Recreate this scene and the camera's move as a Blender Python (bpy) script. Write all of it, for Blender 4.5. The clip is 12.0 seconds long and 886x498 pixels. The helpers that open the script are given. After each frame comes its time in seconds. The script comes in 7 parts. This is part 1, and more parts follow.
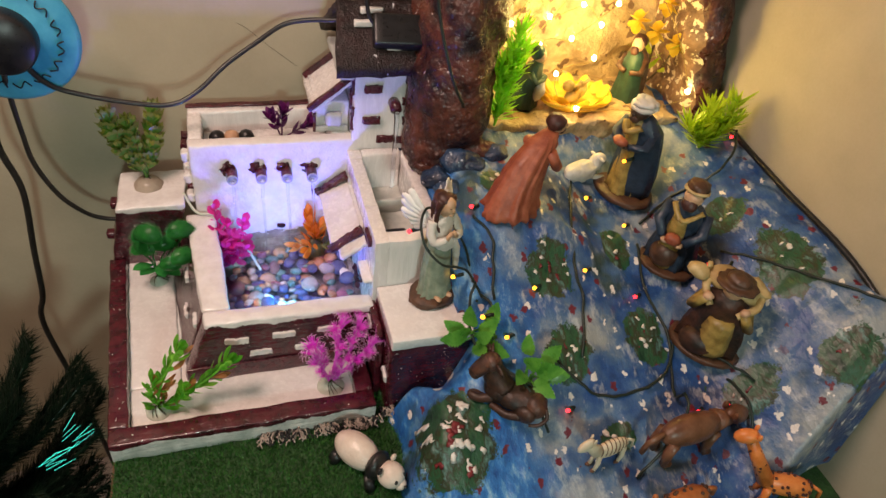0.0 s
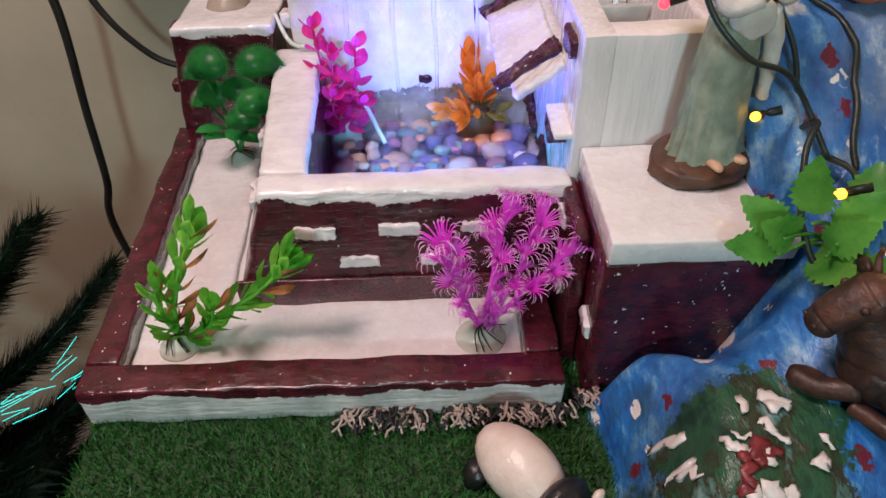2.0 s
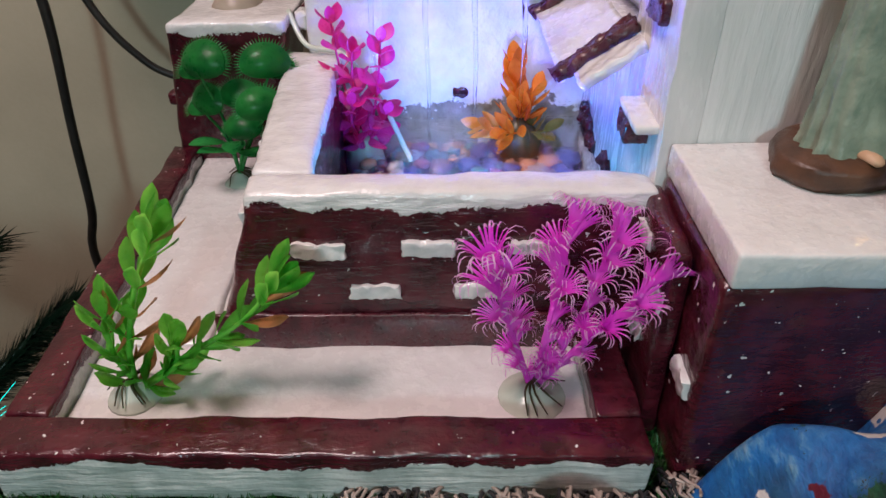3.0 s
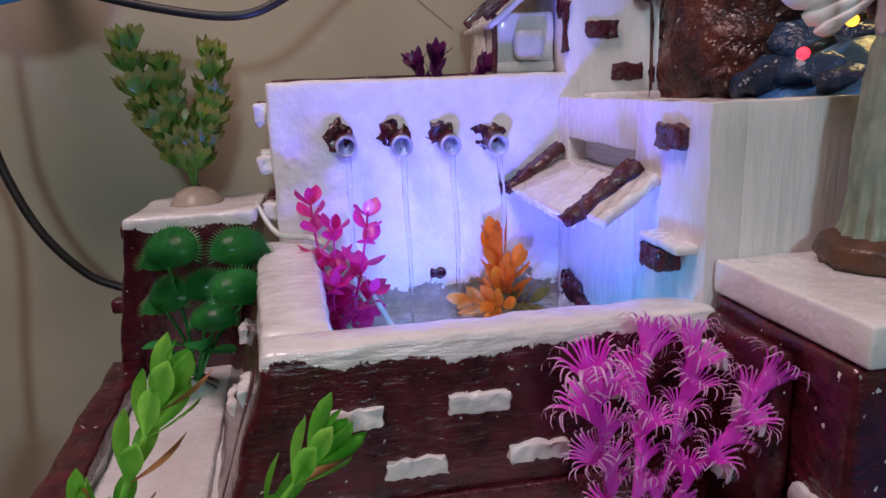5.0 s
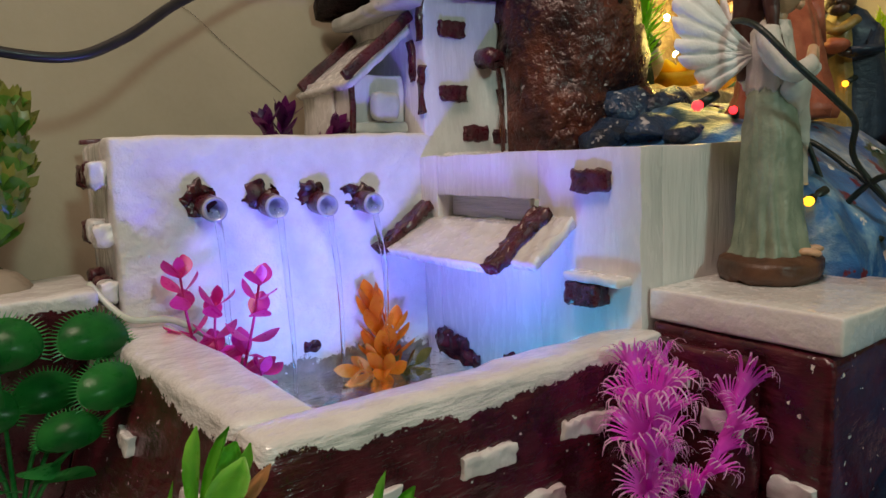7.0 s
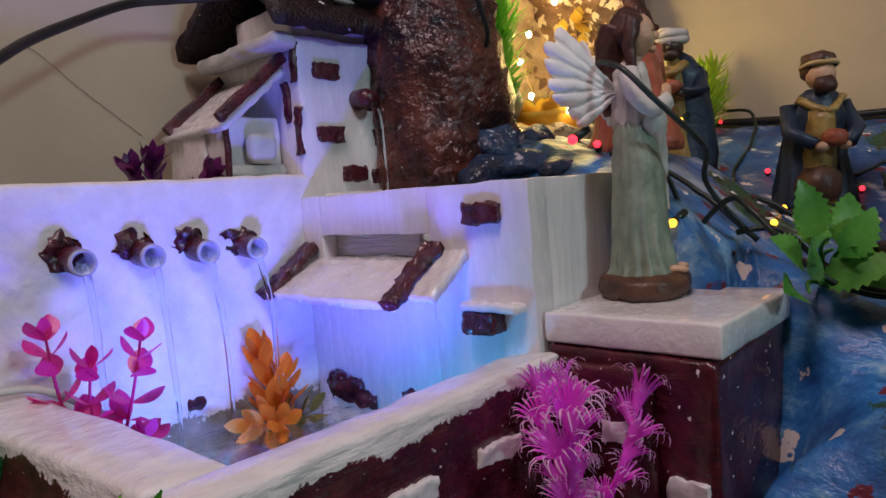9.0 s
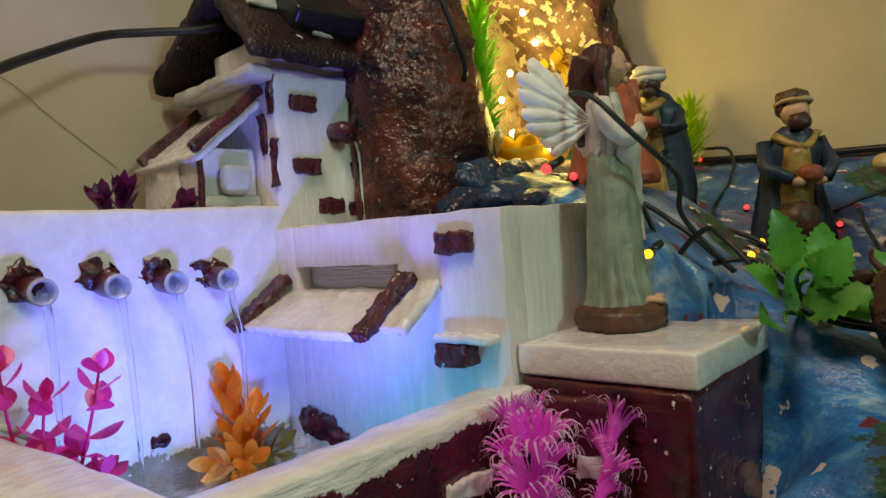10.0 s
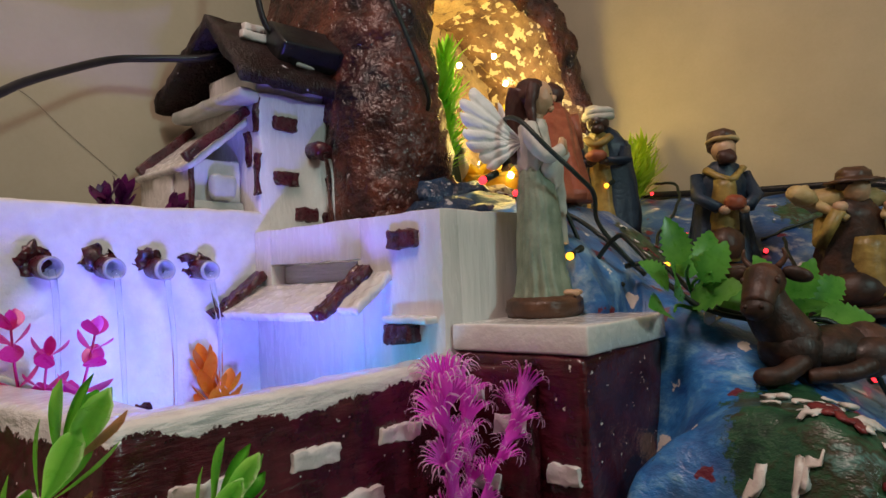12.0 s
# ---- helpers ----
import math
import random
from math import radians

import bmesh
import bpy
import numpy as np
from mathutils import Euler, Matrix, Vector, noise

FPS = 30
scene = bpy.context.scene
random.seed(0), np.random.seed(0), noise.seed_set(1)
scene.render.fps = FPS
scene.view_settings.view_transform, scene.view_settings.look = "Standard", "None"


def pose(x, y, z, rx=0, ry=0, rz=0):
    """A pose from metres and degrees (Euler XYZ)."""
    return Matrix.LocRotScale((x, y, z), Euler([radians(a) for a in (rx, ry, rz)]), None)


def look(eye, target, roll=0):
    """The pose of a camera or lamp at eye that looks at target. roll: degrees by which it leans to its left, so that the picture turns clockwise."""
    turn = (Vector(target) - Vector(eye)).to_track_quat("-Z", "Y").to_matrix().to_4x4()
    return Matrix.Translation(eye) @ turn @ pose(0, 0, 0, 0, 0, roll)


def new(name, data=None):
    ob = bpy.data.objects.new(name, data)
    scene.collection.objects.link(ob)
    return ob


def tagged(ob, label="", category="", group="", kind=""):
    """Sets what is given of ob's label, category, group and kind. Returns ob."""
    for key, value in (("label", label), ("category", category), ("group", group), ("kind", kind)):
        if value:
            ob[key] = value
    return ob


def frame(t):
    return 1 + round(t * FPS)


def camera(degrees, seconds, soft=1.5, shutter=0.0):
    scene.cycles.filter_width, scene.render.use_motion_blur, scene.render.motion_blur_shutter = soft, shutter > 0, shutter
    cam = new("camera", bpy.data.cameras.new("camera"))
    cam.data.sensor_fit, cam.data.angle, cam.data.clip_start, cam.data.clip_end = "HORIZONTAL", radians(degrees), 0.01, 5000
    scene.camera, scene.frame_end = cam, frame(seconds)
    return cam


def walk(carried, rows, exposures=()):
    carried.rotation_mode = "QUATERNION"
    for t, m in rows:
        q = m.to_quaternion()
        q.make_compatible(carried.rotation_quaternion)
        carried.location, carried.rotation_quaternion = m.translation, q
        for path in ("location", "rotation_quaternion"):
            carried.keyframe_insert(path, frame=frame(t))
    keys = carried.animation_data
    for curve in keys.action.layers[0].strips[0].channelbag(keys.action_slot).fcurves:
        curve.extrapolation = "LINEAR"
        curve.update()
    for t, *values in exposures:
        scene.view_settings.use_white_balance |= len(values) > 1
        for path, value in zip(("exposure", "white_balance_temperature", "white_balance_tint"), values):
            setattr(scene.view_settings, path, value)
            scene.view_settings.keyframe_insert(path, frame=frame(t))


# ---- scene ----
cam = camera(67.7, 12.0)
PATH = [
    (0, (0.036, 0.045, 0.721), (0.604, 1.45, -0.584), 9.1),
    (0.5, (0.068, 0.117, 0.622), (0.441, 1.569, -0.703), 6.4),
    (1, (0.096, 0.187, 0.513), (0.338, 1.611, -0.87), 3.7),
    (1.5, (0.109, 0.246, 0.402), (0.234, 1.672, -0.995), 0.7),
    (2, (0.103, 0.287, 0.334), (0.108, 1.783, -0.994), -1.8),
    (2.5, (0.089, 0.322, 0.277), (0.05, 1.896, -0.957), -1.4),
    (3, (0.089, 0.354, 0.238), (0.047, 1.994, -0.906), -1.2),
    (3.5, (0.084, 0.377, 0.226), (-0.007, 2.124, -0.744), -1.7),
    (3.7, (0.084, 0.381, 0.22), (0.011, 2.173, -0.665), -1.2),
    (5.3, (-0.005, 0.372, 0.168), (0.442, 2.277, -0.244), -1.5),
    (5.5, (-0.014, 0.384, 0.164), (0.514, 2.277, -0.207), -0.6),
    (6, (-0.05, 0.401, 0.158), (0.646, 2.248, -0.164), -2.0),
    (6.5, (-0.076, 0.42, 0.154), (0.888, 2.155, -0.093), -1.3),
    (7, (-0.094, 0.437, 0.16), (1.029, 2.07, -0.105), -2.5),
    (7.2, (-0.098, 0.443, 0.159), (1.066, 2.045, -0.119), -2.6),
    (8.8, (-0.113, 0.454, 0.155), (1.315, 1.833, -0.084), -4.2),
    (9, (-0.111, 0.45, 0.158), (1.344, 1.813, -0.007), -4.7),
    (9.5, (-0.108, 0.45, 0.158), (1.371, 1.794, 0.076), -4.7),
    (10, (-0.1, 0.448, 0.15), (1.389, 1.782, 0.107), -4.5),
    (10.5, (-0.119, 0.421, 0.131), (1.353, 1.776, 0.139), -3.4),
    (11, (-0.12, 0.403, 0.12), (1.387, 1.717, 0.186), -3.9),
    (11.5, (-0.13, 0.389, 0.118), (1.351, 1.731, 0.185), -3.8),
    (12, (-0.135, 0.381, 0.118), (1.376, 1.689, 0.199), -2.7),
]
walk(cam, [(t, look(eye, target, roll)) for t, eye, target, roll in PATH],
     exposures=((0, 0.34, 6500, 7), (0.5, 0.26, 5800, 8), (1.0, 0.30, 5300, 18), (1.5, 0.52, 5900, 12), (2.0, 0.50, 5700, 12), (2.5, 0.38, 5300, 20),
                (3.0, 0.38, 5500, 7), (3.5, 0.23, 5800, 4), (5.5, -0.03, 5500, 21), (6.0, 0.0, 5600, 9), (6.5, -0.15, 5800, 0), (7.0, -0.19, 6300, -3),
                (9.0, -0.29, 5500, 15), (9.5, -0.28, 5700, -1), (10.0, -0.10, 6500, -14), (10.5, -0.06, 7000, 7), (11.0, -0.11, 6000, 15), (11.5, -0.12, 6000, 2), (12.0, -0.12, 6100, 4)))

# ---- world and light ----
world = bpy.data.worlds.new("room_light")
scene.world = world
world.use_nodes = True
world.node_tree.nodes["Background"].inputs[0].default_value = (1.0, 0.80, 0.58, 1)
world.node_tree.nodes["Background"].inputs[1].default_value = 0.10


def lamp(name, kind, loc, target, energy, colour, size=0.1):
    data = bpy.data.lights.new(name, kind)
    data.energy, data.color = energy, colour
    if kind == "AREA":
        data.shape, data.size = "DISK", size
    else:
        data.shadow_soft_size = size
    ob = new(name, data)
    ob.matrix_world = look(loc, target) if target else Matrix.Translation(loc)
    return ob


lamp("ceiling_lamp", "AREA", (-0.42, 0.46, 1.32), (-0.02, 0.62, 0), 12.5, (1.0, 0.69, 0.59), 0.45)
lamp("room_lamp", "AREA", (0.0, -1.0, 0.80), (0.1, 0.7, 0.0), 7.6, (0.80, 1.0, 0.92), 0.20)
spot = lamp("fountain_light", "SPOT", (0.082, 0.712, 0.020), (0.120, 0.885, 0.240), 2.5, (0.21, 0.13, 1.0), 0.012)
spot.data.spot_size, spot.data.spot_blend = radians(136), 1.0
lamp("fountain_glow", "POINT", (0.082, 0.736, 0.014), None, 0.22, (0.03, 0.50, 1.0), 0.012)
lamp("cave_light", "POINT", (0.53, 0.90, 0.38), None, 1.05, (1.0, 0.70, 0.20), 0.03)
lamp("cave_light_low", "POINT", (0.62, 0.87, 0.30), None, 0.5, (1.0, 0.66, 0.18), 0.03)

# ---- materials ----
MATS = {}


def nodes_of(name):
    m = bpy.data.materials.new(name)
    m.use_nodes = True
    MATS[name] = m
    return m, m.node_tree.nodes, m.node_tree.links, m.node_tree.nodes["Principled BSDF"]


def noise_node(nt, scale, detail=4, stretch=None, rough=0.55):
    co = nt.nodes.new("ShaderNodeTexCoord")
    n = nt.nodes.new("ShaderNodeTexNoise")
    n.inputs["Scale"].default_value, n.inputs["Detail"].default_value = scale, detail
    n.inputs["Roughness"].default_value = rough
    if stretch:
        mp = nt.nodes.new("ShaderNodeMapping")
        mp.inputs["Scale"].default_value = stretch
        nt.links.new(co.outputs["Object"], mp.inputs["Vector"])
        nt.links.new(mp.outputs["Vector"], n.inputs["Vector"])
    else:
        nt.links.new(co.outputs["Object"], n.inputs["Vector"])
    return n


def ramp_node(nt, source, stops):
    r = nt.nodes.new("ShaderNodeValToRGB")
    while len(r.color_ramp.elements) < len(stops):
        r.color_ramp.elements.new(0.5)
    for e, (p, c) in zip(r.color_ramp.elements, stops):
        e.position, e.color = p, (*c, 1)
    nt.links.new(source, r.inputs["Fac"])
    return r


def mix_node(nt, fac, a, b):
    n = nt.nodes.new("ShaderNodeMix")
    n.data_type = "RGBA"
    for sock, v in ((n.inputs[0], fac), (n.inputs[6], a), (n.inputs[7], b)):
        if isinstance(v, (tuple, list)):
            sock.default_value = (*v, 1)
        elif isinstance(v, (int, float)):
            sock.default_value = v
        else:
            nt.links.new(v, sock)
    return n.outputs[2]


def bump_node(nt, height, strength, distance=0.002):
    b = nt.nodes.new("ShaderNodeBump")
    b.inputs["Strength"].default_value, b.inputs["Distance"].default_value = strength, distance
    nt.links.new(height, b.inputs["Height"])
    return b.outputs["Normal"]


def plain(name, c1, c2, rough=0.5, scale=60, bump=0.3, stretch=None, metal=0.0, dist=0.001, fine=350, flecks=None, sub=0.0, coat=0.0, thin=0.0):
    """Two-tone noise paint with fine relief; flecks: (colour, threshold, scale)."""
    m, nd, ln, bs = nodes_of(name)
    nt = m.node_tree
    n1 = noise_node(nt, scale, 5, stretch)
    col = ramp_node(nt, n1.outputs["Fac"], [(0.35, c1), (0.68, c2)]).outputs[0]
    n2 = noise_node(nt, fine, 3, stretch)
    if flecks:
        n3 = noise_node(nt, flecks[2], 2)
        f = ramp_node(nt, n3.outputs["Fac"], [(flecks[1], (0, 0, 0)), (flecks[1] + 0.025, (1, 1, 1))])
        col = mix_node(nt, f.outputs[0], col, flecks[0])
    ln.new(col, bs.inputs["Base Color"])
    rr = ramp_node(nt, n2.outputs["Fac"], [(0.3, (rough * 0.75,) * 3), (0.7, (min(1, rough * 1.25),) * 3)])
    ln.new(rr.outputs[0], bs.inputs["Roughness"])
    bs.inputs["Metallic"].default_value = metal
    bs.inputs["Coat Weight"].default_value = coat
    if sub:
        bs.inputs["Subsurface Weight"].default_value = sub
        bs.inputs["Subsurface Radius"].default_value = (0.006, 0.006, 0.006)
        bs.inputs["Subsurface Scale"].default_value = 0.5
    mixh = nt.nodes.new("ShaderNodeMath")
    mixh.operation = "ADD"
    ln.new(n1.outputs["Fac"], mixh.inputs[0]), ln.new(n2.outputs["Fac"], mixh.inputs[1])
    ln.new(bump_node(nt, mixh.outputs[0], bump, dist), bs.inputs["Normal"])
    if thin:
        tr, mx = nd.new("ShaderNodeBsdfTranslucent"), nd.new("ShaderNodeMixShader")
        ln.new(col, tr.inputs["Color"])
        mx.inputs[0].default_value = thin
        ln.new(bs.outputs[0], mx.inputs[1]), ln.new(tr.outputs[0], mx.inputs[2])
        ln.new(mx.outputs[0], nd["Material Output"].inputs["Surface"])
    return m


WHITE1, WHITE2 = (0.70, 0.67, 0.65), (0.80, 0.78, 0.76)
MAR1, MAR2 = (0.034, 0.0042, 0.009), (0.095, 0.010, 0.019)
plain("white_paint", WHITE1, WHITE2, 0.26, 26, 0.55, dist=0.0016, fine=120, coat=0.5)
plain("white_brushed", (0.72, 0.70, 0.68), WHITE2, 0.26, 34, 0.5, (2.2, 2.2, 0.5), dist=0.0012, fine=95, coat=0.5)
plain("white_streaked", (0.69, 0.69, 0.66), WHITE2, 0.36, 55, 0.50, (1.8, 1.8, 0.22), dist=0.0016, fine=120)
plain("white_ribbed", (0.66, 0.66, 0.62), WHITE2, 0.42, 60, 0.9, (0.4, 0.4, 5.0), dist=0.003, fine=150)
plain("silt", (0.05, 0.04, 0.035), (0.13, 0.10, 0.08), 0.5, 60, 0.6, dist=0.002)
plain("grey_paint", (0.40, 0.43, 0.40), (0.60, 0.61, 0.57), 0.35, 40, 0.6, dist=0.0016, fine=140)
plain("maroon_paint", MAR1, MAR2, 0.20, 70, 0.7, dist=0.0016, fine=320, flecks=((0.75, 0.70, 0.68), 0.735, 130), coat=0.4)
plain("maroon_plain", MAR1, MAR2, 0.30, 90, 0.6, dist=0.0012, flecks=((0.72, 0.66, 0.65), 0.75, 120), coat=0.3)


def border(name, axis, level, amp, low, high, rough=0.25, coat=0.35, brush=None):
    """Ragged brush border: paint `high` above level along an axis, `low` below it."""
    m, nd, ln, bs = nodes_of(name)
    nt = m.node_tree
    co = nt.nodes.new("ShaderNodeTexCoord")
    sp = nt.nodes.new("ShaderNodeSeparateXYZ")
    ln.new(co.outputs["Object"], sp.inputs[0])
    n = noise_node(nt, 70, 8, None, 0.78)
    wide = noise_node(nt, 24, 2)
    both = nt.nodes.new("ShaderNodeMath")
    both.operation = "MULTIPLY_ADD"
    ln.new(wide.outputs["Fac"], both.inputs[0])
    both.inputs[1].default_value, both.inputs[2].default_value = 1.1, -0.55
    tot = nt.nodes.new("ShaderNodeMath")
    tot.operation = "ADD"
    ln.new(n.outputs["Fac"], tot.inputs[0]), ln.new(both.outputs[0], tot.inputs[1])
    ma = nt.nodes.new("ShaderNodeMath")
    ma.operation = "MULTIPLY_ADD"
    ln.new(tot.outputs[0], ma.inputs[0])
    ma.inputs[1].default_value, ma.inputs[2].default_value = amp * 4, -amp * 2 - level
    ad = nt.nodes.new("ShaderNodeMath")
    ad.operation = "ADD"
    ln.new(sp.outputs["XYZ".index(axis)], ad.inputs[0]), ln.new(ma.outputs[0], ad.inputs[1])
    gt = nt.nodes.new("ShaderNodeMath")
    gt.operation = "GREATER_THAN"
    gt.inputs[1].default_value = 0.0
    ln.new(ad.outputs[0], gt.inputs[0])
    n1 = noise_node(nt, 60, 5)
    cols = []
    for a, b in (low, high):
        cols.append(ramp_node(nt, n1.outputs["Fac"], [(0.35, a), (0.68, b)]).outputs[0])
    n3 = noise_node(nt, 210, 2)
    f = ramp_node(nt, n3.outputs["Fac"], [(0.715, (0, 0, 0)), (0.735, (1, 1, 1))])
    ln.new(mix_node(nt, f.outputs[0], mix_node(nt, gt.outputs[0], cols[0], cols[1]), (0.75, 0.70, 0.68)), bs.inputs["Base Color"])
    bs.inputs["Roughness"].default_value = rough
    bs.inputs["Coat Weight"].default_value = coat
    n2 = noise_node(nt, 110 if brush else 150, 4, brush)
    mh = nt.nodes.new("ShaderNodeMath")
    mh.operation = "ADD"
    ln.new(n2.outputs["Fac"], mh.inputs[0]), ln.new(n1.outputs["Fac"], mh.inputs[1])
    ln.new(bump_node(nt, mh.outputs[0], 1.0 if brush else 0.7, 0.0022), bs.inputs["Normal"])
    return m


MAROON, WHITE = (MAR1, MAR2), (WHITE1, WHITE2)
border("tray_rim_paint", "Z", -0.0335, 0.0036, ((0.52, 0.54, 0.50), (0.80, 0.79, 0.75)), MAROON, brush=(0.25, 0.6, 2.2))
border("basin_front_paint", "Z", 0.0560, 0.0055, MAROON, WHITE, brush=(0.35, 0.6, 1.6))
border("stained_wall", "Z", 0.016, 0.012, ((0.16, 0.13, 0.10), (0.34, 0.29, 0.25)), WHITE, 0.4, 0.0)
border("box_paint", "Z", 0.083, 0.004, MAROON, WHITE)
border("plinth_paint", "Z", 0.0690, 0.003, MAROON, WHITE, brush=(0.5, 0.5, 1.4))

plain("wall_paint", (0.42, 0.365, 0.26), (0.49, 0.43, 0.31), 0.75, 8, 0.25, fine=220, dist=0.0006)
plain("table_wood", (0.10, 0.055, 0.03), (0.16, 0.09, 0.05), 0.5, 30, 0.3, (1, 8, 8))
plain("floor_tile", (0.24, 0.21, 0.18), (0.32, 0.28, 0.24), 0.4, 6, 0.2)
plain("mat_green", (0.012, 0.045, 0.010), (0.025, 0.085, 0.018), 0.7, 120, 0.8)
plain("rock_paint", (0.010, 0.006, 0.010), (0.135, 0.040, 0.024), 0.30, 26, 1.0, dist=0.006, fine=90, flecks=((0.50, 0.44, 0.44), 0.695, 95))
plain("rock_blue", (0.010, 0.012, 0.022), (0.030, 0.070, 0.150), 0.34, 30, 0.9, dist=0.005, fine=110, flecks=((0.45, 0.48, 0.52), 0.68, 90))
# grotto interior: rock made paler and yellower, its bulb-lit look put into the colour
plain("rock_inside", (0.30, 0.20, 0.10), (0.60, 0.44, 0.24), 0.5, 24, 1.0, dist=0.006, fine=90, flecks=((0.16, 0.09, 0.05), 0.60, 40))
plain("rock_mouth_lit", (0.10, 0.050, 0.030), (0.34, 0.20, 0.11), 0.45, 30, 1.0, dist=0.005, fine=110, flecks=((0.72, 0.62, 0.44), 0.56, 75))
plain("black_plastic", (0.008, 0.008, 0.009), (0.016, 0.016, 0.018), 0.35, 80, 0.15)
plain("cable_black", (0.010, 0.010, 0.009), (0.022, 0.020, 0.018), 0.4, 80, 0.1)
plain("cable_green", (0.008, 0.016, 0.012), (0.016, 0.026, 0.020), 0.45, 80, 0.2)
plain("plate_blue", (0.03, 0.26, 0.42), (0.10, 0.46, 0.60), 0.4, 22, 0.2)
plain("roof_paint", (0.009, 0.004, 0.004), (0.030, 0.010, 0.010), 0.35, 50, 0.9, dist=0.003, flecks=((0.72, 0.70, 0.74), 0.70, 70))
plain("tube_clear", (0.30, 0.30, 0.33), (0.50, 0.50, 0.54), 0.08, 80, 0.05)
plain("suction_clear", (0.50, 0.55, 0.46), (0.62, 0.66, 0.56), 0.2, 60, 0.1)

# plastic leaves and petals
for nm, a, b in (("leaf_green", (0.17, 0.62, 0.05), (0.48, 0.88, 0.15)), ("leaf_fern", (0.09, 0.24, 0.03), (0.22, 0.40, 0.06)),
                 ("leaf_flytrap", (0.022, 0.21, 0.045), (0.080, 0.43, 0.090)), ("leaf_magenta", (0.90, 0.05, 0.80), (0.97, 0.22, 0.92)),
                 ("leaf_pale", (0.88, 0.42, 0.82), (0.94, 0.68, 0.90)), ("leaf_fuchsia", (0.66, 0.01, 0.20), (0.86, 0.06, 0.36)),
                 ("leaf_orange", (0.72, 0.15, 0.008), (0.88, 0.32, 0.02)), ("leaf_purple", (0.07, 0.008, 0.10), (0.20, 0.02, 0.15)),
                 ("leaf_lime", (0.24, 0.66, 0.02), (0.46, 0.86, 0.06)), ("leaf_lemon", (0.42, 0.62, 0.02), (0.66, 0.80, 0.06)),
                 ("petal_yellow", (0.75, 0.48, 0.02), (0.88, 0.66, 0.08)), ("leaf_broad", (0.07, 0.27, 0.035), (0.20, 0.52, 0.08)),
                 ("leaf_tan", (0.62, 0.30, 0.12), (0.78, 0.46, 0.22)), ("leaf_fern_tip", (0.20, 0.25, 0.04), (0.36, 0.36, 0.09)), ("leaf_apricot", (0.80, 0.30, 0.04), (0.90, 0.48, 0.14)),
                 ("leaf_olive", (0.16, 0.13, 0.02), (0.34, 0.24, 0.04)), ("foot_pale", (0.50, 0.42, 0.33), (0.60, 0.52, 0.42)), ("needle_dark", (0.004, 0.014, 0.008), (0.014, 0.034, 0.018)), ("root_brown", (0.06, 0.05, 0.02), (0.12, 0.10, 0.04))):
    plain(nm, a, b, 0.32, 45, 0.2, fine=200, thin=0.5 if nm in ("leaf_magenta", "leaf_pale") else 0.4, dist=0.0006)

# figurine paints
for nm, a, b, r in (("resin_skin", (0.50, 0.30, 0.17), (0.62, 0.40, 0.25), 0.45), ("resin_dark_skin", (0.030, 0.016, 0.010), (0.06, 0.03, 0.02), 0.4),
                    ("resin_red", (0.24, 0.055, 0.025), (0.40, 0.12, 0.06), 0.5), ("resin_brown", (0.045, 0.020, 0.011), (0.115, 0.052, 0.027), 0.45),
                    ("resin_blue", (0.010, 0.020, 0.040), (0.030, 0.050, 0.085), 0.45), ("resin_gold", (0.20, 0.13, 0.03), (0.46, 0.32, 0.09), 0.4),
                    ("resin_green", (0.17, 0.22, 0.16), (0.30, 0.35, 0.26), 0.5), ("resin_white", (0.55, 0.52, 0.46), (0.72, 0.69, 0.63), 0.5),
                    ("resin_hair", (0.035, 0.011, 0.008), (0.085, 0.028, 0.02), 0.5), ("wing_white", (0.78, 0.78, 0.75), (0.90, 0.90, 0.87), 0.5), ("resin_cream", (0.42, 0.28, 0.10), (0.62, 0.48, 0.24), 0.5), ("toy_tan", (0.66, 0.54, 0.38), (0.76, 0.65, 0.48), 0.4), ("resin_dark_green", (0.012, 0.035, 0.022), (0.03, 0.07, 0.045), 0.45),
                    ("resin_ox_warm", (0.032, 0.014, 0.010), (0.120, 0.048, 0.026), 0.5), ("resin_ox", (0.014, 0.008, 0.006), (0.070, 0.028, 0.016), 0.5), ("toy_orange", (0.62, 0.17, 0.035), (0.75, 0.26, 0.07), 0.35), ("toy_black", (0.010, 0.010, 0.010), (0.02, 0.02, 0.02), 0.35),
                    ("toy_white", (0.66, 0.55, 0.46), (0.76, 0.66, 0.57), 0.35), ("toy_rust", (0.34, 0.10, 0.025), (0.46, 0.16, 0.05), 0.4), ("toy_brown", (0.11, 0.045, 0.022), (0.19, 0.085, 0.045), 0.4)):
    plain(nm, a, b, r, 70, 0.5, fine=260, dist=0.0012)

# pebble: each stone takes its own colour
m, nd, ln, bs = nodes_of("pebble")
inf = nd.new("ShaderNodeObjectInfo")
rp = ramp_node(m.node_tree, inf.outputs["Random"], [(0.0, (0.30, 0.19, 0.10)), (0.14, (0.24, 0.21, 0.20)), (0.26, (0.14, 0.06, 0.045)), (0.40, (0.36, 0.14, 0.05)),
                                                     (0.52, (0.010, 0.018, 0.14)), (0.72, (0.58, 0.54, 0.50)), (0.82, (0.20, 0.03, 0.07)), (0.91, (0.03, 0.13, 0.12))])
rp.color_ramp.interpolation = "CONSTANT"
nz = noise_node(m.node_tree, 120, 4)
ln.new(mix_node(m.node_tree, 0.12, rp.outputs[0], nz.outputs["Color"]), bs.inputs["Base Color"])
bs.inputs["Roughness"].default_value = 0.12

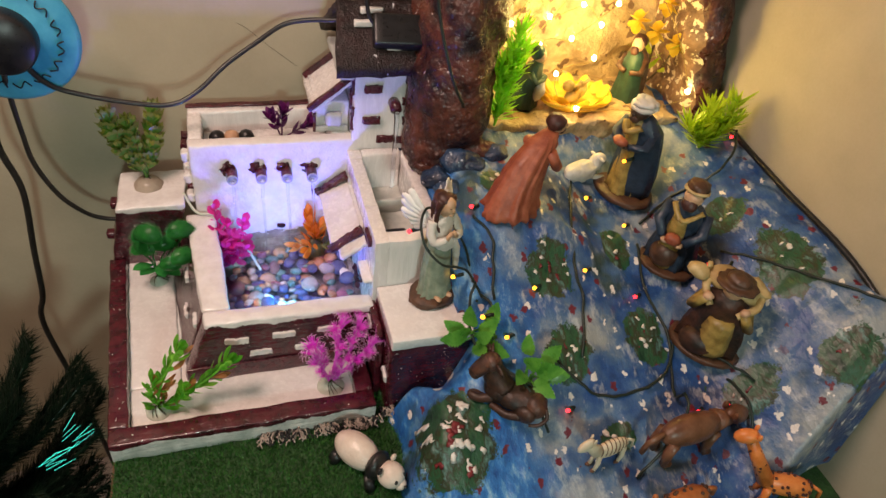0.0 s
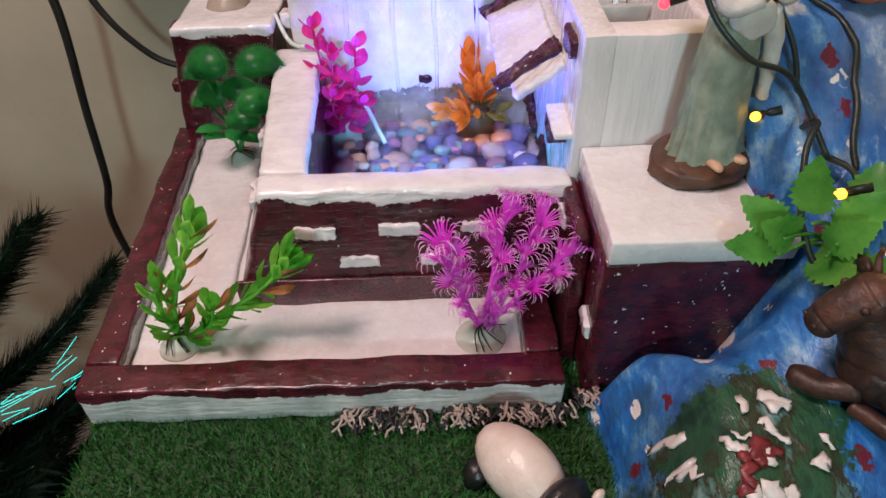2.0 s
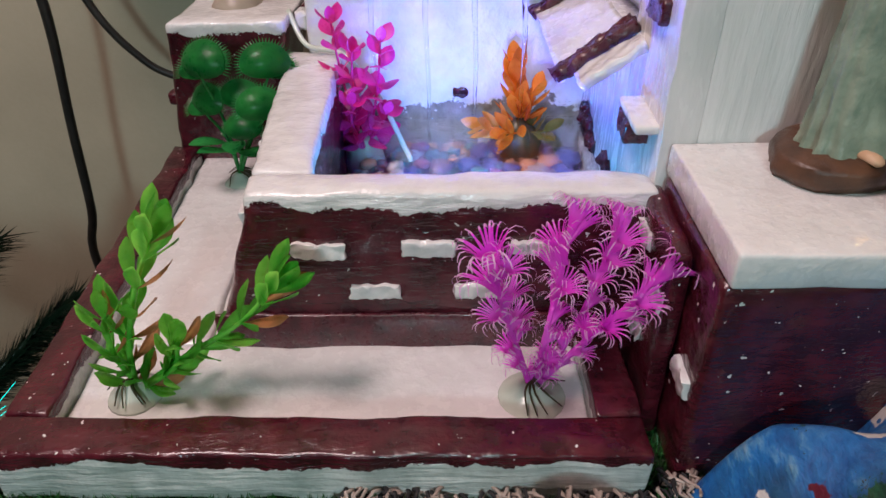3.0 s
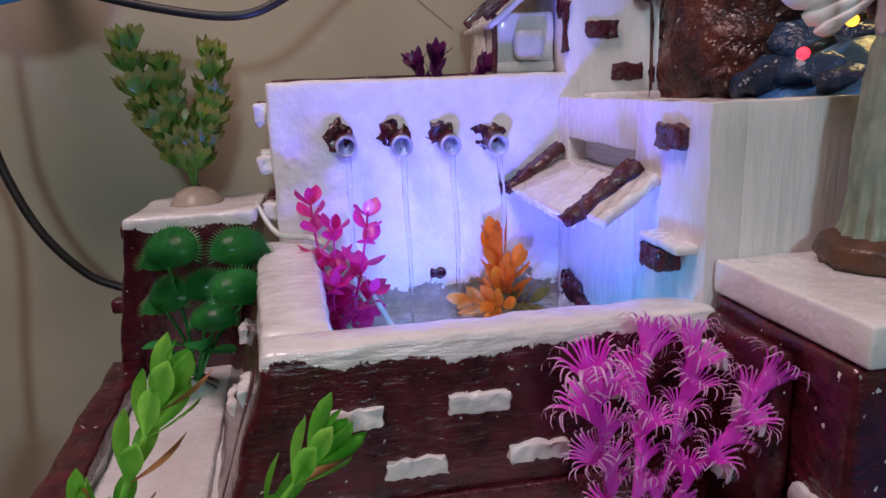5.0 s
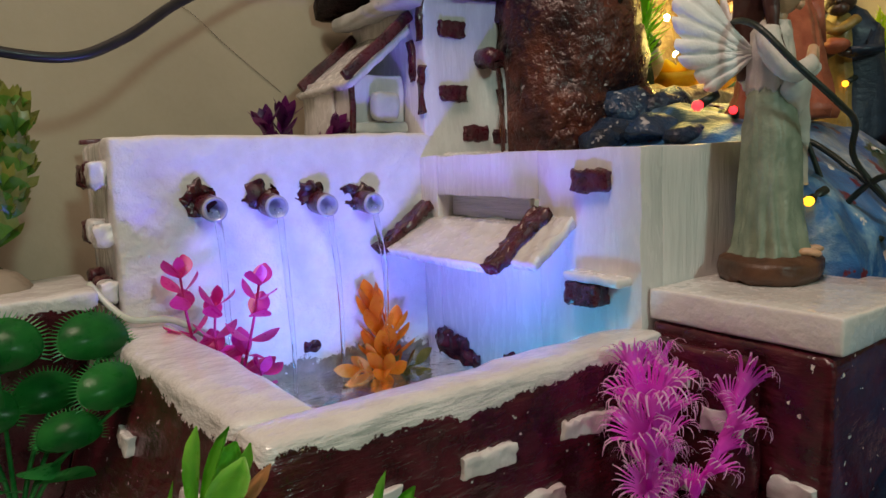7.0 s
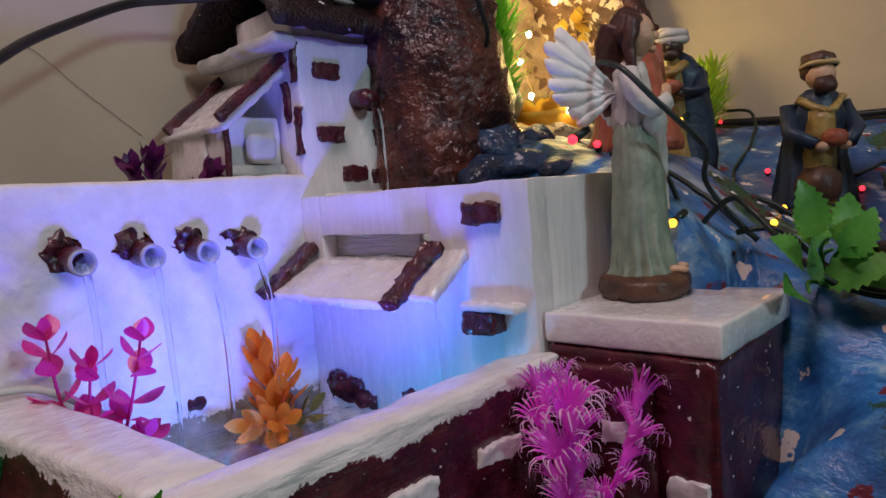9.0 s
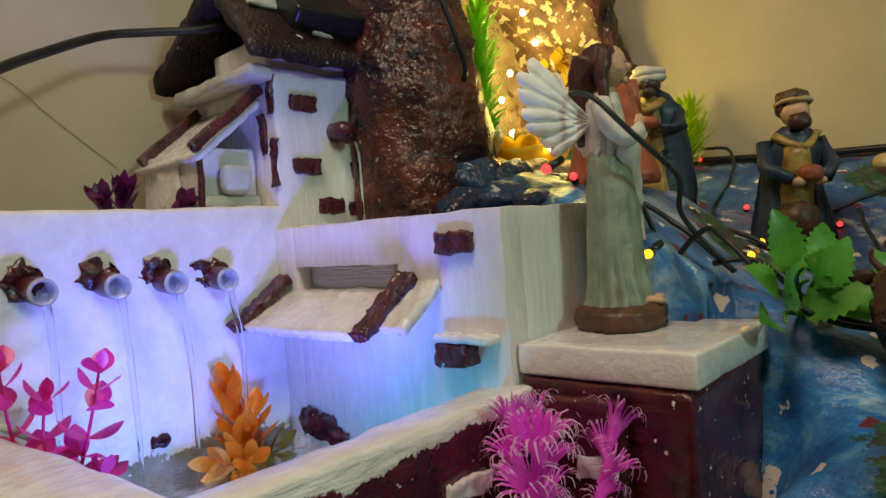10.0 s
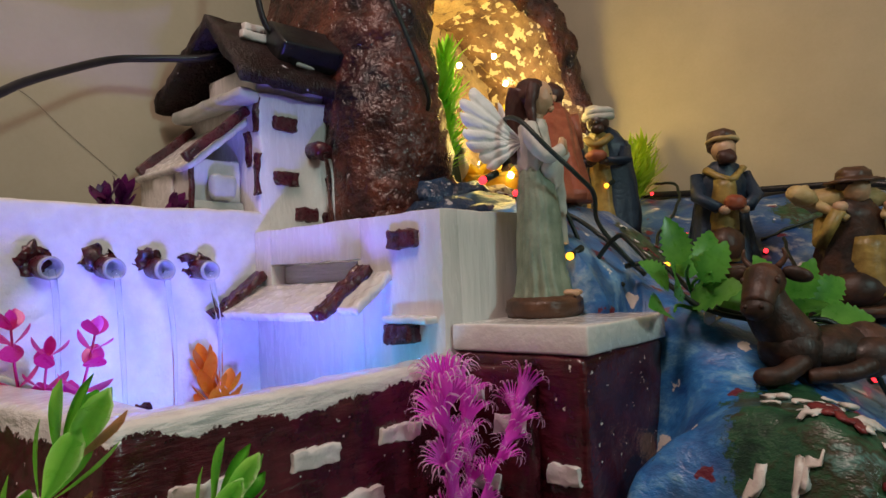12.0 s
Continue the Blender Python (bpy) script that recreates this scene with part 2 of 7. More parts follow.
# water
m, nd, ln, bs = nodes_of("water")
bs.inputs["Base Color"].default_value = (0.92, 0.95, 1.0, 1)
bs.inputs["Transmission Weight"].default_value, bs.inputs["IOR"].default_value, bs.inputs["Roughness"].default_value = 1.0, 1.33, 0.02
nz = noise_node(m.node_tree, 70, 3)
ln.new(bump_node(m.node_tree, nz.outputs["Fac"], 0.35, 0.002), bs.inputs["Normal"])


def glow(name, colour, strength):
    m, nd, ln, bs = nodes_of(name)
    bs.inputs["Base Color"].default_value = (*colour, 1)
    bs.inputs["Emission Color"].default_value = (*colour, 1)
    bs.inputs["Emission Strength"].default_value = strength


glow("led_warm", (1.0, 0.74, 0.30), 60)
glow("led_red", (1.0, 0.02, 0.03), 4)
glow("led_amber", (1.0, 0.40, 0.02), 3.5)
glow("led_blue", (0.10, 0.70, 1.0), 60)
glow("fibre_tip", (0.05, 0.65, 0.50), 1.2)

# painted hillside: blue with pale streaks and dabs of white and dark red
m, nd, ln, bs = nodes_of("hill_paint")
nt = m.node_tree
a = noise_node(nt, 9, 6, None, 0.65)
base = ramp_node(nt, a.outputs["Fac"], [(0.32, (0.010, 0.028, 0.095)), (0.44, (0.022, 0.075, 0.24)), (0.53, (0.075, 0.145, 0.27)), (0.64, (0.30, 0.33, 0.34))]).outputs[0]
b2 = noise_node(nt, 34, 5, (1.6, 0.7, 1), 0.7)
f2 = ramp_node(nt, b2.outputs["Fac"], [(0.54, (0, 0, 0)), (0.68, (0.7, 0.7, 0.7))])
base = mix_node(nt, f2.outputs[0], base, (0.50, 0.53, 0.55))
str_ = nt.nodes.new("ShaderNodeAttribute")
str_.attribute_name = "stream"
blue = ramp_node(nt, b2.outputs["Fac"], [(0.36, (0.014, 0.080, 0.30)), (0.52, (0.035, 0.19, 0.52)), (0.62, (0.13, 0.35, 0.60)), (0.74, (0.45, 0.55, 0.62))])
base = mix_node(nt, str_.outputs["Fac"], base, blue.outputs[0])
g2 = noise_node(nt, 6.5, 4, (1, 1, 0.4), 0.6)
f3 = ramp_node(nt, g2.outputs["Fac"], [(0.57, (0, 0, 0)), (0.64, (0.85, 0.85, 0.85))])
base = mix_node(nt, f3.outputs[0], base, (0.028, 0.052, 0.035))
for sc, lim, col, seed in ((44, 0.19, (0.74, 0.70, 0.66), 3.0), (40, 0.20, (0.13, 0.018, 0.035), 9.0)):
    co = nt.nodes.new("ShaderNodeTexCoord")
    mp = nt.nodes.new("ShaderNodeMapping")
    mp.inputs["Location"].default_value = (seed, seed * 0.7, 0)
    mp.inputs["Scale"].default_value = (1.25, 0.8, 0.8)
    mp.inputs["Rotation"].default_value = (0, 0, seed)
    vo = nt.nodes.new("ShaderNodeTexVoronoi")
    vo.inputs["Scale"].default_value = sc
    wn = noise_node(nt, 130, 2)
    vm = nt.nodes.new("ShaderNodeVectorMath")
    vm.operation = "MULTIPLY_ADD"
    ln.new(wn.outputs["Color"], vm.inputs[0])
    vm.inputs[1].default_value = (0.014, 0.014, 0.014)
    ln.new(co.outputs["Object"], vm.inputs[2])
    ln.new(vm.outputs[0], mp.inputs["Vector"]), ln.new(mp.outputs["Vector"], vo.inputs["Vector"])
    cut = ramp_node(nt, vo.outputs["Distance"], [(lim, (1, 1, 1)), (lim + 0.03, (0, 0, 0))])
    sel = ramp_node(nt, vo.outputs["Color"], [(0.42, (0, 0, 0)), (0.43, (1, 1, 1))])
    mu = nt.nodes.new("ShaderNodeMath")
    mu.operation = "MULTIPLY"
    ln.new(cut.outputs[0], mu.inputs[0]), ln.new(sel.outputs[0], mu.inputs[1])
    base = mix_node(nt, mu.outputs[0], base, col)
att = nt.nodes.new("ShaderNodeAttribute")
att.attribute_name = "bush"
rag = noise_node(nt, 30, 8, None, 0.78)
ad = nt.nodes.new("ShaderNodeMath")
ad.operation = "MULTIPLY_ADD"
ln.new(rag.outputs["Fac"], ad.inputs[0])
ad.inputs[1].default_value = 1.7
ln.new(att.outputs["Fac"], ad.inputs[2])
ad2 = nt.nodes.new("ShaderNodeMath")
ad2.operation = "SUBTRACT"
ln.new(ad.outputs[0], ad2.inputs[0])
ad2.inputs[1].default_value = 0.12
on = ramp_node(nt, ad2.outputs[0], [(0.96, (0, 0, 0)), (1.0, (1, 1, 1))])
grn = ramp_node(nt, b2.outputs["Fac"], [(0.34, (0.008, 0.034, 0.020)), (0.47, (0.024, 0.092, 0.042)), (0.56, (0.035, 0.030, 0.014)), (0.64, (0.09, 0.20, 0.17)), (0.72, (0.30, 0.36, 0.36))])
base = mix_node(nt, on.outputs[0], base, grn.outputs[0])
ln.new(base, bs.inputs["Base Color"])
bs.inputs["Roughness"].default_value = 0.36
ln.new(bump_node(nt, b2.outputs["Fac"], 0.8, 0.004), bs.inputs["Normal"])

# thick dabs and yarn
plain("dab_white", (0.62, 0.57, 0.52), (0.78, 0.74, 0.70), 0.4, 90, 0.4)
plain("dab_red", (0.12, 0.014, 0.02), (0.24, 0.035, 0.035), 0.4, 90, 0.4)
plain("yarn", (0.30, 0.24, 0.20), (0.50, 0.42, 0.36), 0.85, 200, 0.5)
plain("yarn_black", (0.012, 0.011, 0.012), (0.03, 0.028, 0.03), 0.85, 200, 0.5)

# ---- building helpers ----
def thing(name, loc, label, category, group="", kind=""):
    ob = new(name)
    ob.empty_display_size = 0.02
    ob.location = loc
    return tagged(ob, label, category, group, kind)


def link_mesh(name, bm, mats, smooth=True):
    me = bpy.data.meshes.new(name)
    bmesh.ops.recalc_face_normals(bm, faces=bm.faces)
    bm.to_mesh(me)
    bm.free()
    for mt in mats if isinstance(mats, (list, tuple)) else [mats]:
        me.materials.append(MATS[mt])
    if smooth:
        me.shade_smooth()
    return me


def origin_of(ob):
    p = Vector(ob.location)
    while ob.parent:
        p = p + ob.parent.location if not ob.parent.data else p
        ob = ob.parent
    return p


RAGGED = ("brick", "block_mark", "ramp_edge", "timber", "spout_patch", "paint_lump", "corner_brick")


def part(name, bm, mats, parent, label="", smooth=True):
    """Link a bmesh in world coordinates as one mesh under a thing or a part."""
    if name in RAGGED:
        for v in bm.verts:
            v.co += noise.noise_vector(v.co * 230) * 0.0017 + noise.noise_vector(v.co * 520) * 0.0011
    ob = new(name, link_mesh(name, bm, mats, smooth))
    ob.parent = parent
    ob.matrix_parent_inverse = Matrix.Translation(origin_of(parent)).inverted() if not parent.data else Matrix()
    return tagged(ob, label)


def whole(name, bm, mats, label, category, group="", kind="", smooth=True):
    return tagged(new(name, link_mesh(name, bm, mats, smooth)), label, category, group, kind)


def slab(bm, x0, x1, y0, y1, z0, z1, r=0.003, cell=0.012, wob=0.0012, mi=0, maxn=40):
    """A box with rounded, slightly uneven faces, as cut and painted foam has."""
    lo, hi = Vector((x0, y0, z0)), Vector((x1, y1, z1))
    size = hi - lo
    r = min(r, min(size) * 0.49)
    n = [max(2, min(maxn, int(s / cell))) for s in size]

    def ticks(i):
        a = [lo[i], lo[i] + r * 0.35, lo[i] + r]
        inner = [lo[i] + r + (size[i] - 2 * r) * k / n[i] for k in range(1, n[i])]
        return a + inner + [hi[i] - r, hi[i] - r * 0.35, hi[i]]
    tk = [ticks(i) for i in range(3)]
    cache = {}

    def vert(p):
        key = (round(p[0], 6), round(p[1], 6), round(p[2], 6))
        if key not in cache:
            v = Vector(p)
            c = Vector([min(max(v[i], lo[i] + r), hi[i] - r) for i in range(3)])
            d = v - c
            if d.length > 1e-9:
                v = c + d.normalized() * r
            w = noise.noise_vector(v * 45) * wob + noise.noise_vector(v * 140) * wob * 0.4
            cache[key] = bm.verts.new(v + w)
        return cache[key]
    for ax in range(3):
        u, w = (ax + 1) % 3, (ax + 2) % 3
        for side in (lo[ax], hi[ax]):
            for i in range(len(tk[u]) - 1):
                for j in range(len(tk[w]) - 1):
                    q = []
                    for a, b in ((i, j), (i + 1, j), (i + 1, j + 1), (i, j + 1)):
                        p = [0, 0, 0]
                        p[ax], p[u], p[w] = side, tk[u][a], tk[w][b]
                        q.append(vert(p))
                    if len(set(q)) == 4:
                        f = bm.faces.new(q)
                        f.material_index = mi
    return list(cache.values())


def shear(bm, fn):
    """Push a block out of square, as handmade work is."""
    for v in bm.verts:
        v.co = Vector(fn(v.co.x, v.co.y, v.co.z))
    return bm


def beam_bm(p, q, w, h):
    """A square, uneven painted batten between two points."""
    p, q = Vector(p), Vector(q)
    bm = bmesh.new()
    d = q - p
    slab(bm, -w / 2, w / 2, -h / 2, h / 2, 0, d.length, r=0.0012, cell=0.004, wob=0.0012)
    bm.transform(Matrix.Translation(p) @ d.to_track_quat("Z", "Y").to_matrix().to_4x4())
    return bm


def slab_bm(*a, **k):
    bm = bmesh.new()
    slab(bm, *a, **k)
    return bm


def tube(bm, pts, radius, seg=8, mi=0, taper=1.0, closed=False):
    """A swept tube along points."""
    pts = [Vector(p) for p in pts]
    rings = []
    up = Vector((0.3, 0.2, 0.93))
    for i, p in enumerate(pts):
        d = (pts[min(i + 1, len(pts) - 1)] - pts[max(i - 1, 0)]).normalized()
        a = d.cross(up)
        a = a.normalized() if a.length > 1e-4 else d.orthogonal().normalized()
        b = d.cross(a)
        rr = radius * (1 + (taper - 1) * i / max(1, len(pts) - 1))
        rings.append([bm.verts.new(p + (a * math.cos(t) + b * math.sin(t)) * rr) for t in [2 * math.pi * k / seg for k in range(seg)]])
    for r0, r1 in zip(rings, rings[1:]):
        for k in range(seg):
            f = bm.faces.new((r0[k], r0[(k + 1) % seg], r1[(k + 1) % seg], r1[k]))
            f.material_index = mi
    for r in (rings[0], rings[-1]):
        if seg > 2:
            f = bm.faces.new(r)
            f.material_index = mi


def smooth_path(pts, n=8):
    """Catmull-Rom through the points."""
    pts = [Vector(p) for p in pts]
    out = []
    for i in range(len(pts) - 1):
        p0, p1, p2, p3 = pts[max(i - 1, 0)], pts[i], pts[i + 1], pts[min(i + 2, len(pts) - 1)]
        for k in range(n):
            t = k / n
            out.append(0.5 * ((2 * p1) + (p2 - p0) * t + (2 * p0 - 5 * p1 + 4 * p2 - p3) * t * t + (3 * p1 - p0 - 3 * p2 + p3) * t ** 3))
    return out + [pts[-1]]


def blob(bm, c, r, mi=0, rot=(0, 0, 0), wob=0.0, seg=12, freq=60):
    """An ellipsoid with an uneven skin."""
    m = pose(*c, *rot)
    res = bmesh.ops.create_uvsphere(bm, u_segments=seg, v_segments=max(6, seg * 2 // 3), radius=1.0)
    for v in res["verts"]:
        p = Vector((v.co.x * r[0], v.co.y * r[1], v.co.z * r[2]))
        p = m @ p
        v.co = p + noise.noise_vector(p * freq) * wob
    for f in {f for v in res["verts"] for f in v.link_faces}:
        f.material_index = mi
    return res["verts"]


def lathe(bm, c, prof, mi=0, seg=24, folds=0, depth=0.0, squash=(1, 1), lean=(0, 0), turn=0.0):
    """A turned body round c; folds: drapery ridges whose depth fades upward; lean: shift of the top."""
    rings = []
    top = prof[-1][1]
    fine = []
    for (r0, z0), (r1, z1) in zip(prof, prof[1:]):
        fine += [(r0 + (r1 - r0) * s / 3, z0 + (z1 - z0) * s / 3) for s in range(3)]
    prof = fine + [prof[-1]] if folds else prof
    for r, z in prof:
        k = z / top if top else 0
        ring = []
        for i in range(seg):
            t = 2 * math.pi * i / seg
            q = 1 + depth * (math.sin(folds * t + 3 * math.sin(2 * t) + 1.6 * k) * (1 - 0.65 * k) + 0.5 * math.sin(2.3 * folds * t + 5 * k) * (1 - 0.8 * k))
            x, y = r * q * math.cos(t) * squash[0], r * q * math.sin(t) * squash[1]
            x, y = x * math.cos(turn) - y * math.sin(turn), x * math.sin(turn) + y * math.cos(turn)
            ring.append(bm.verts.new((c[0] + x + lean[0] * k * k, c[1] + y + lean[1] * k * k, c[2] + z)))
        rings.append(ring)
    for a, b in zip(rings, rings[1:]):
        for i in range(seg):
            f = bm.faces.new((a[i], a[(i + 1) % seg], b[(i + 1) % seg], b[i]))
            f.material_index = mi
    for ring in (rings[0], rings[-1]):
        f = bm.faces.new(ring)
        f.material_index = mi


def leaf(bm, base, way, length, width, bend=0.0, mi=0, up=None, shape=0.55, cup=0.15, n=5):
    """A leaf blade with a folded midrib, curving along its length."""
    way = Vector(way).normalized()
    side = way.cross(Vector(up) if up else Vector((0, 0, 1)))
    side = side.normalized() if side.length > 1e-3 else way.orthogonal().normalized()
    nor = side.cross(way)
    rows = []
    for i in range(n + 1):
        t = i / n
        w = width * 0.5 * (math.sin(math.pi * min(1, t ** shape)) ** 0.62 if 0 < t < 1 else 0.10)
        p = Vector(base) + way * (length * t) + nor * (bend * length * t * t)
        rows.append([bm.verts.new(p - side * w + nor * w * cup), bm.verts.new(p), bm.verts.new(p + side * w + nor * w * cup)])
    for a, b in zip(rows, rows[1:]):
        for k in (0, 1):
            f = bm.faces.new((a[k], a[k + 1], b[k + 1], b[k]))
            f.material_index = mi


def around(rng, tilt):
    """A random direction that leans `tilt` degrees from upright."""
    t, a = radians(tilt), rng.uniform(0, 2 * math.pi)
    return Vector((math.sin(t) * math.cos(a), math.sin(t) * math.sin(a), math.cos(t)))


# ---- the room ----
GROUND = -0.062
BACK, SIDE = 1.03, 0.81
FLOOR = -0.75
bm = slab_bm(-2.2, SIDE + 0.1, BACK, BACK + 0.1, FLOOR, 2.2, r=0.002, cell=0.2, wob=0.0)
whole("wall_north", bm, "wall_paint", "beige painted room wall behind the display", "wall", kind="structure")
bm = slab_bm(SIDE, SIDE + 0.1, -2.2, BACK - 0.003, FLOOR, 2.2, r=0.002, cell=0.2, wob=0.0)
whole("wall_east", bm, "wall_paint", "beige painted room wall beside the hillside", "wall", kind="structure")
bm = slab_bm(-2.2, SIDE, -2.3, -2.2, FLOOR, 2.2, r=0.002, cell=0.4, wob=0.0)
whole("wall_south", bm, "wall_paint", "beige painted room wall", "wall", kind="structure")
bm = slab_bm(-2.3, -2.2, -2.2, BACK, FLOOR, 2.2, r=0.002, cell=0.4, wob=0.0)
whole("wall_west", bm, "wall_paint", "beige painted room wall", "wall", kind="structure")
bm = slab_bm(-2.3, SIDE + 0.1, -2.3, BACK + 0.1, FLOOR - 0.1, FLOOR - 0.003, r=0.002, cell=0.4, wob=0.0)
whole("floor", bm, "floor_tile", "grey-brown tiled room floor", "floor", kind="structure")
bm = slab_bm(-2.3, SIDE + 0.1, -2.3, BACK + 0.1, 2.203, 2.3, r=0.002, cell=0.4, wob=0.0)
whole("ceiling", bm, "wall_paint", "plain painted room ceiling", "ceiling", kind="structure")

table = thing("table", (0.3, 0.6, FLOOR), "dark wooden table carrying the display", "table")
part("tabletop", slab_bm(-0.15, SIDE - 0.024, 0.02, BACK - 0.05, GROUND - 0.034, GROUND - 0.008, r=0.004, cell=0.08, wob=0.0), "table_wood", table)
for lx in (-0.12, 0.75):
    for ly in (0.06, 0.93):
        part("leg", slab_bm(lx - 0.02, lx + 0.02, ly - 0.02, ly + 0.02, FLOOR, GROUND - 0.034, r=0.003, cell=0.2, wob=0.0), "table_wood", table)

mat = thing("grass_mat", (0.3, 0.4, GROUND - 0.008), "green artificial grass mat on the table", "grass mat")
part("backing", slab_bm(-0.145, SIDE - 0.026, 0.03, 0.97, GROUND - 0.008, GROUND, r=0.002, cell=0.03, wob=0.001), "mat_green", mat)
rng = np.random.default_rng(4)
NB = 42000
bx, by = rng.uniform(-0.145, 0.34, NB), rng.uniform(0.36, 0.60, NB)
ang, hgt = rng.uniform(0, 6.28, NB), rng.uniform(0.004, 0.009, NB)
lx, ly = rng.normal(0, 0.003, NB), rng.normal(0, 0.003, NB)
wv = 0.0007
P = np.empty((NB, 3, 3))
P[:, 0] = np.stack([bx - np.cos(ang) * wv, by - np.sin(ang) * wv, np.full(NB, GROUND - 0.001)], 1)
P[:, 1] = np.stack([bx + np.cos(ang) * wv, by + np.sin(ang) * wv, np.full(NB, GROUND - 0.001)], 1)
P[:, 2] = np.stack([bx + lx, by + ly, GROUND + hgt], 1)
me = bpy.data.meshes.new("blades")
me.from_pydata(P.reshape(-1, 3).tolist(), [], np.arange(NB * 3).reshape(-1, 3).tolist())
m, nd, ln, bs = nodes_of("grass_blade")
geo = nd.new("ShaderNodeNewGeometry")
rp = ramp_node(m.node_tree, geo.outputs["Random Per Island"], [(0.0, (0.012, 0.060, 0.010)), (0.5, (0.030, 0.13, 0.022)), (1.0, (0.07, 0.22, 0.04))])
ln.new(rp.outputs[0], bs.inputs["Base Color"])
bs.inputs["Roughness"].default_value = 0.45
me.materials.append(m)
blades = new("grass", me)
blades.parent = mat
blades.matrix_parent_inverse = Matrix.Translation(mat.location).inverted()
tagged(blades, kind="stuff")

# ---- fountain ----
fountain = thing("tabletop_fountain", (0.08, 0.75, GROUND), "handmade white and maroon foam tabletop fountain with lit basin", "fountain")
FT = -0.026
def skew(x, y, z):
    """The tray widens a little toward the back on its free side."""
    return x - 0.065 * max(0, y - 0.56) * ease01((0.05 - x) / 0.15), y, z


def ease01(t):
    t = min(1.0, max(0.0, t))
    return t * t * (3 - 2 * t)


def flare(x, y, z):
    """Basin side: leans out toward its foot and toward the back."""
    k = ease01((0.015 - x) / 0.04)
    return x - k * 0.34 * max(0, 0.055 - z) - ease01((0.03 - x) / 0.04) * 0.095 * max(0, y - 0.653), y, z


tray = part("tray", shear(slab_bm(-0.145, 0.184, 0.560, 0.900, GROUND + 0.001, -0.044, r=0.003), skew), "white_ribbed", fountain, "white foam tray floor")
for a in ((-0.147, 0.183, 0.558, 0.583, GROUND + 0.001, FT), (-0.147, -0.1235, 0.5835, 0.900, GROUND + 0.001, FT), (0.160, 0.183, 0.5835, 0.668, GROUND + 0.001, FT)):
    part("tray_rim", shear(slab_bm(*a, r=0.0022, cell=0.007, wob=0.0015, maxn=60), skew), "tray_rim_paint", fountain, "maroon topped tray rim with white sides")
part("tray_lining", shear(slab_bm(-0.123, 0.1595, 0.584, 0.6515, -0.0465, -0.040, r=0.003, wob=0.0014), skew), "white_paint", fountain, "glossy white tray lining")
part("tray_lining", shear(slab_bm(-0.123, -0.060, 0.652, 0.905, -0.0465, -0.040, r=0.003, wob=0.0014), skew), "white_paint", fountain, "glossy white tray lining")
part("tray_edge", slab_bm(-0.056, 0.160, 0.6495, 0.6528, -0.042, -0.0155, r=0.0012, wob=0.001), "maroon_plain", fountain)

# basin walls
RIM = 0.065
part("basin_front", shear(slab_bm(-0.025, 0.195, 0.653, 0.679, -0.046, RIM, r=0.005, wob=0.0018), flare), "basin_front_paint", fountain, "maroon front wall with ragged white rim")
part("basin_side", shear(slab_bm(-0.025, 0.009, 0.6795, 0.884, -0.046, RIM, r=0.005, wob=0.0018), flare), "basin_front_paint", fountain, "maroon side wall with white rim")
part("basin_floor", slab_bm(-0.020, 0.1945, 0.680, 0.884, -0.0455, -0.034, r=0.002, wob=0.001), "silt", fountain)


def brick_row(parent, plan):
    """Small white bricks set proud on maroon walls: centre, half sizes."""
    for (cx, cy, cz), (hx, hy, hz) in plan:
        part("brick", slab_bm(cx - hx, cx + hx, cy - hy, cy + hy, cz - hz, cz + hz, r=0.0010, cell=0.0028, wob=0.0016), "white_paint", parent)


brick_row(fountain, [((x, 0.6525, z), (0.0150, 0.0025, 0.0048)) for x, z in ((0.012, 0.030), (0.073, 0.031), (0.042, 0.000), (0.103, 0.001), (0.134, 0.030))])
brick_row(fountain, [((-0.026 - 0.34 * (0.055 - z) - 0.095 * (y - 0.653), y, z), (0.0025, 0.012, 0.0045)) for y, z in ((0.70, 0.028), (0.745, 0.002), (0.79, 0.028))])

# water, pebbles
WATER = 0.006
w = part("water", slab_bm(-0.018, 0.1945, 0.6795, 0.8838, WATER - 0.002, WATER, r=0.0006, cell=0.006, wob=0.0006), "water", fountain, "clear water")
w.visible_shadow = False

# back wall and tank
TOP = 0.183
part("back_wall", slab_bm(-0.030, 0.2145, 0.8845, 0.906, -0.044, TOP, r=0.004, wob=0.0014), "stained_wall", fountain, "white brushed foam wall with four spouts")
part("tank_back", slab_bm(-0.030, 0.2145, 0.978, 0.998, -0.044, TOP, r=0.004, wob=0.0014), "white_brushed", fountain)
part("tank_side", slab_bm(-0.030, -0.010, 0.9065, 0.9775, -0.044, TOP, r=0.004, wob=0.0014), "white_brushed", fountain)
part("tank_side", slab_bm(0.1745, 0.2025, 0.9065, 0.9775, -0.044, TOP, r=0.004, wob=0.0014), "white_brushed", fountain)
part("tank_floor", slab_bm(-0.0098, 0.174, 0.907, 0.977, 0.100, 0.150, r=0.002), "white_paint", fountain)
bm = slab_bm(-0.032, 0.176, 0.990, 1.000, TOP + 0.0005, TOP + 0.004, r=0.001)
part("tank_edge", bm, "maroon_plain", fountain, "dark painted back edge")
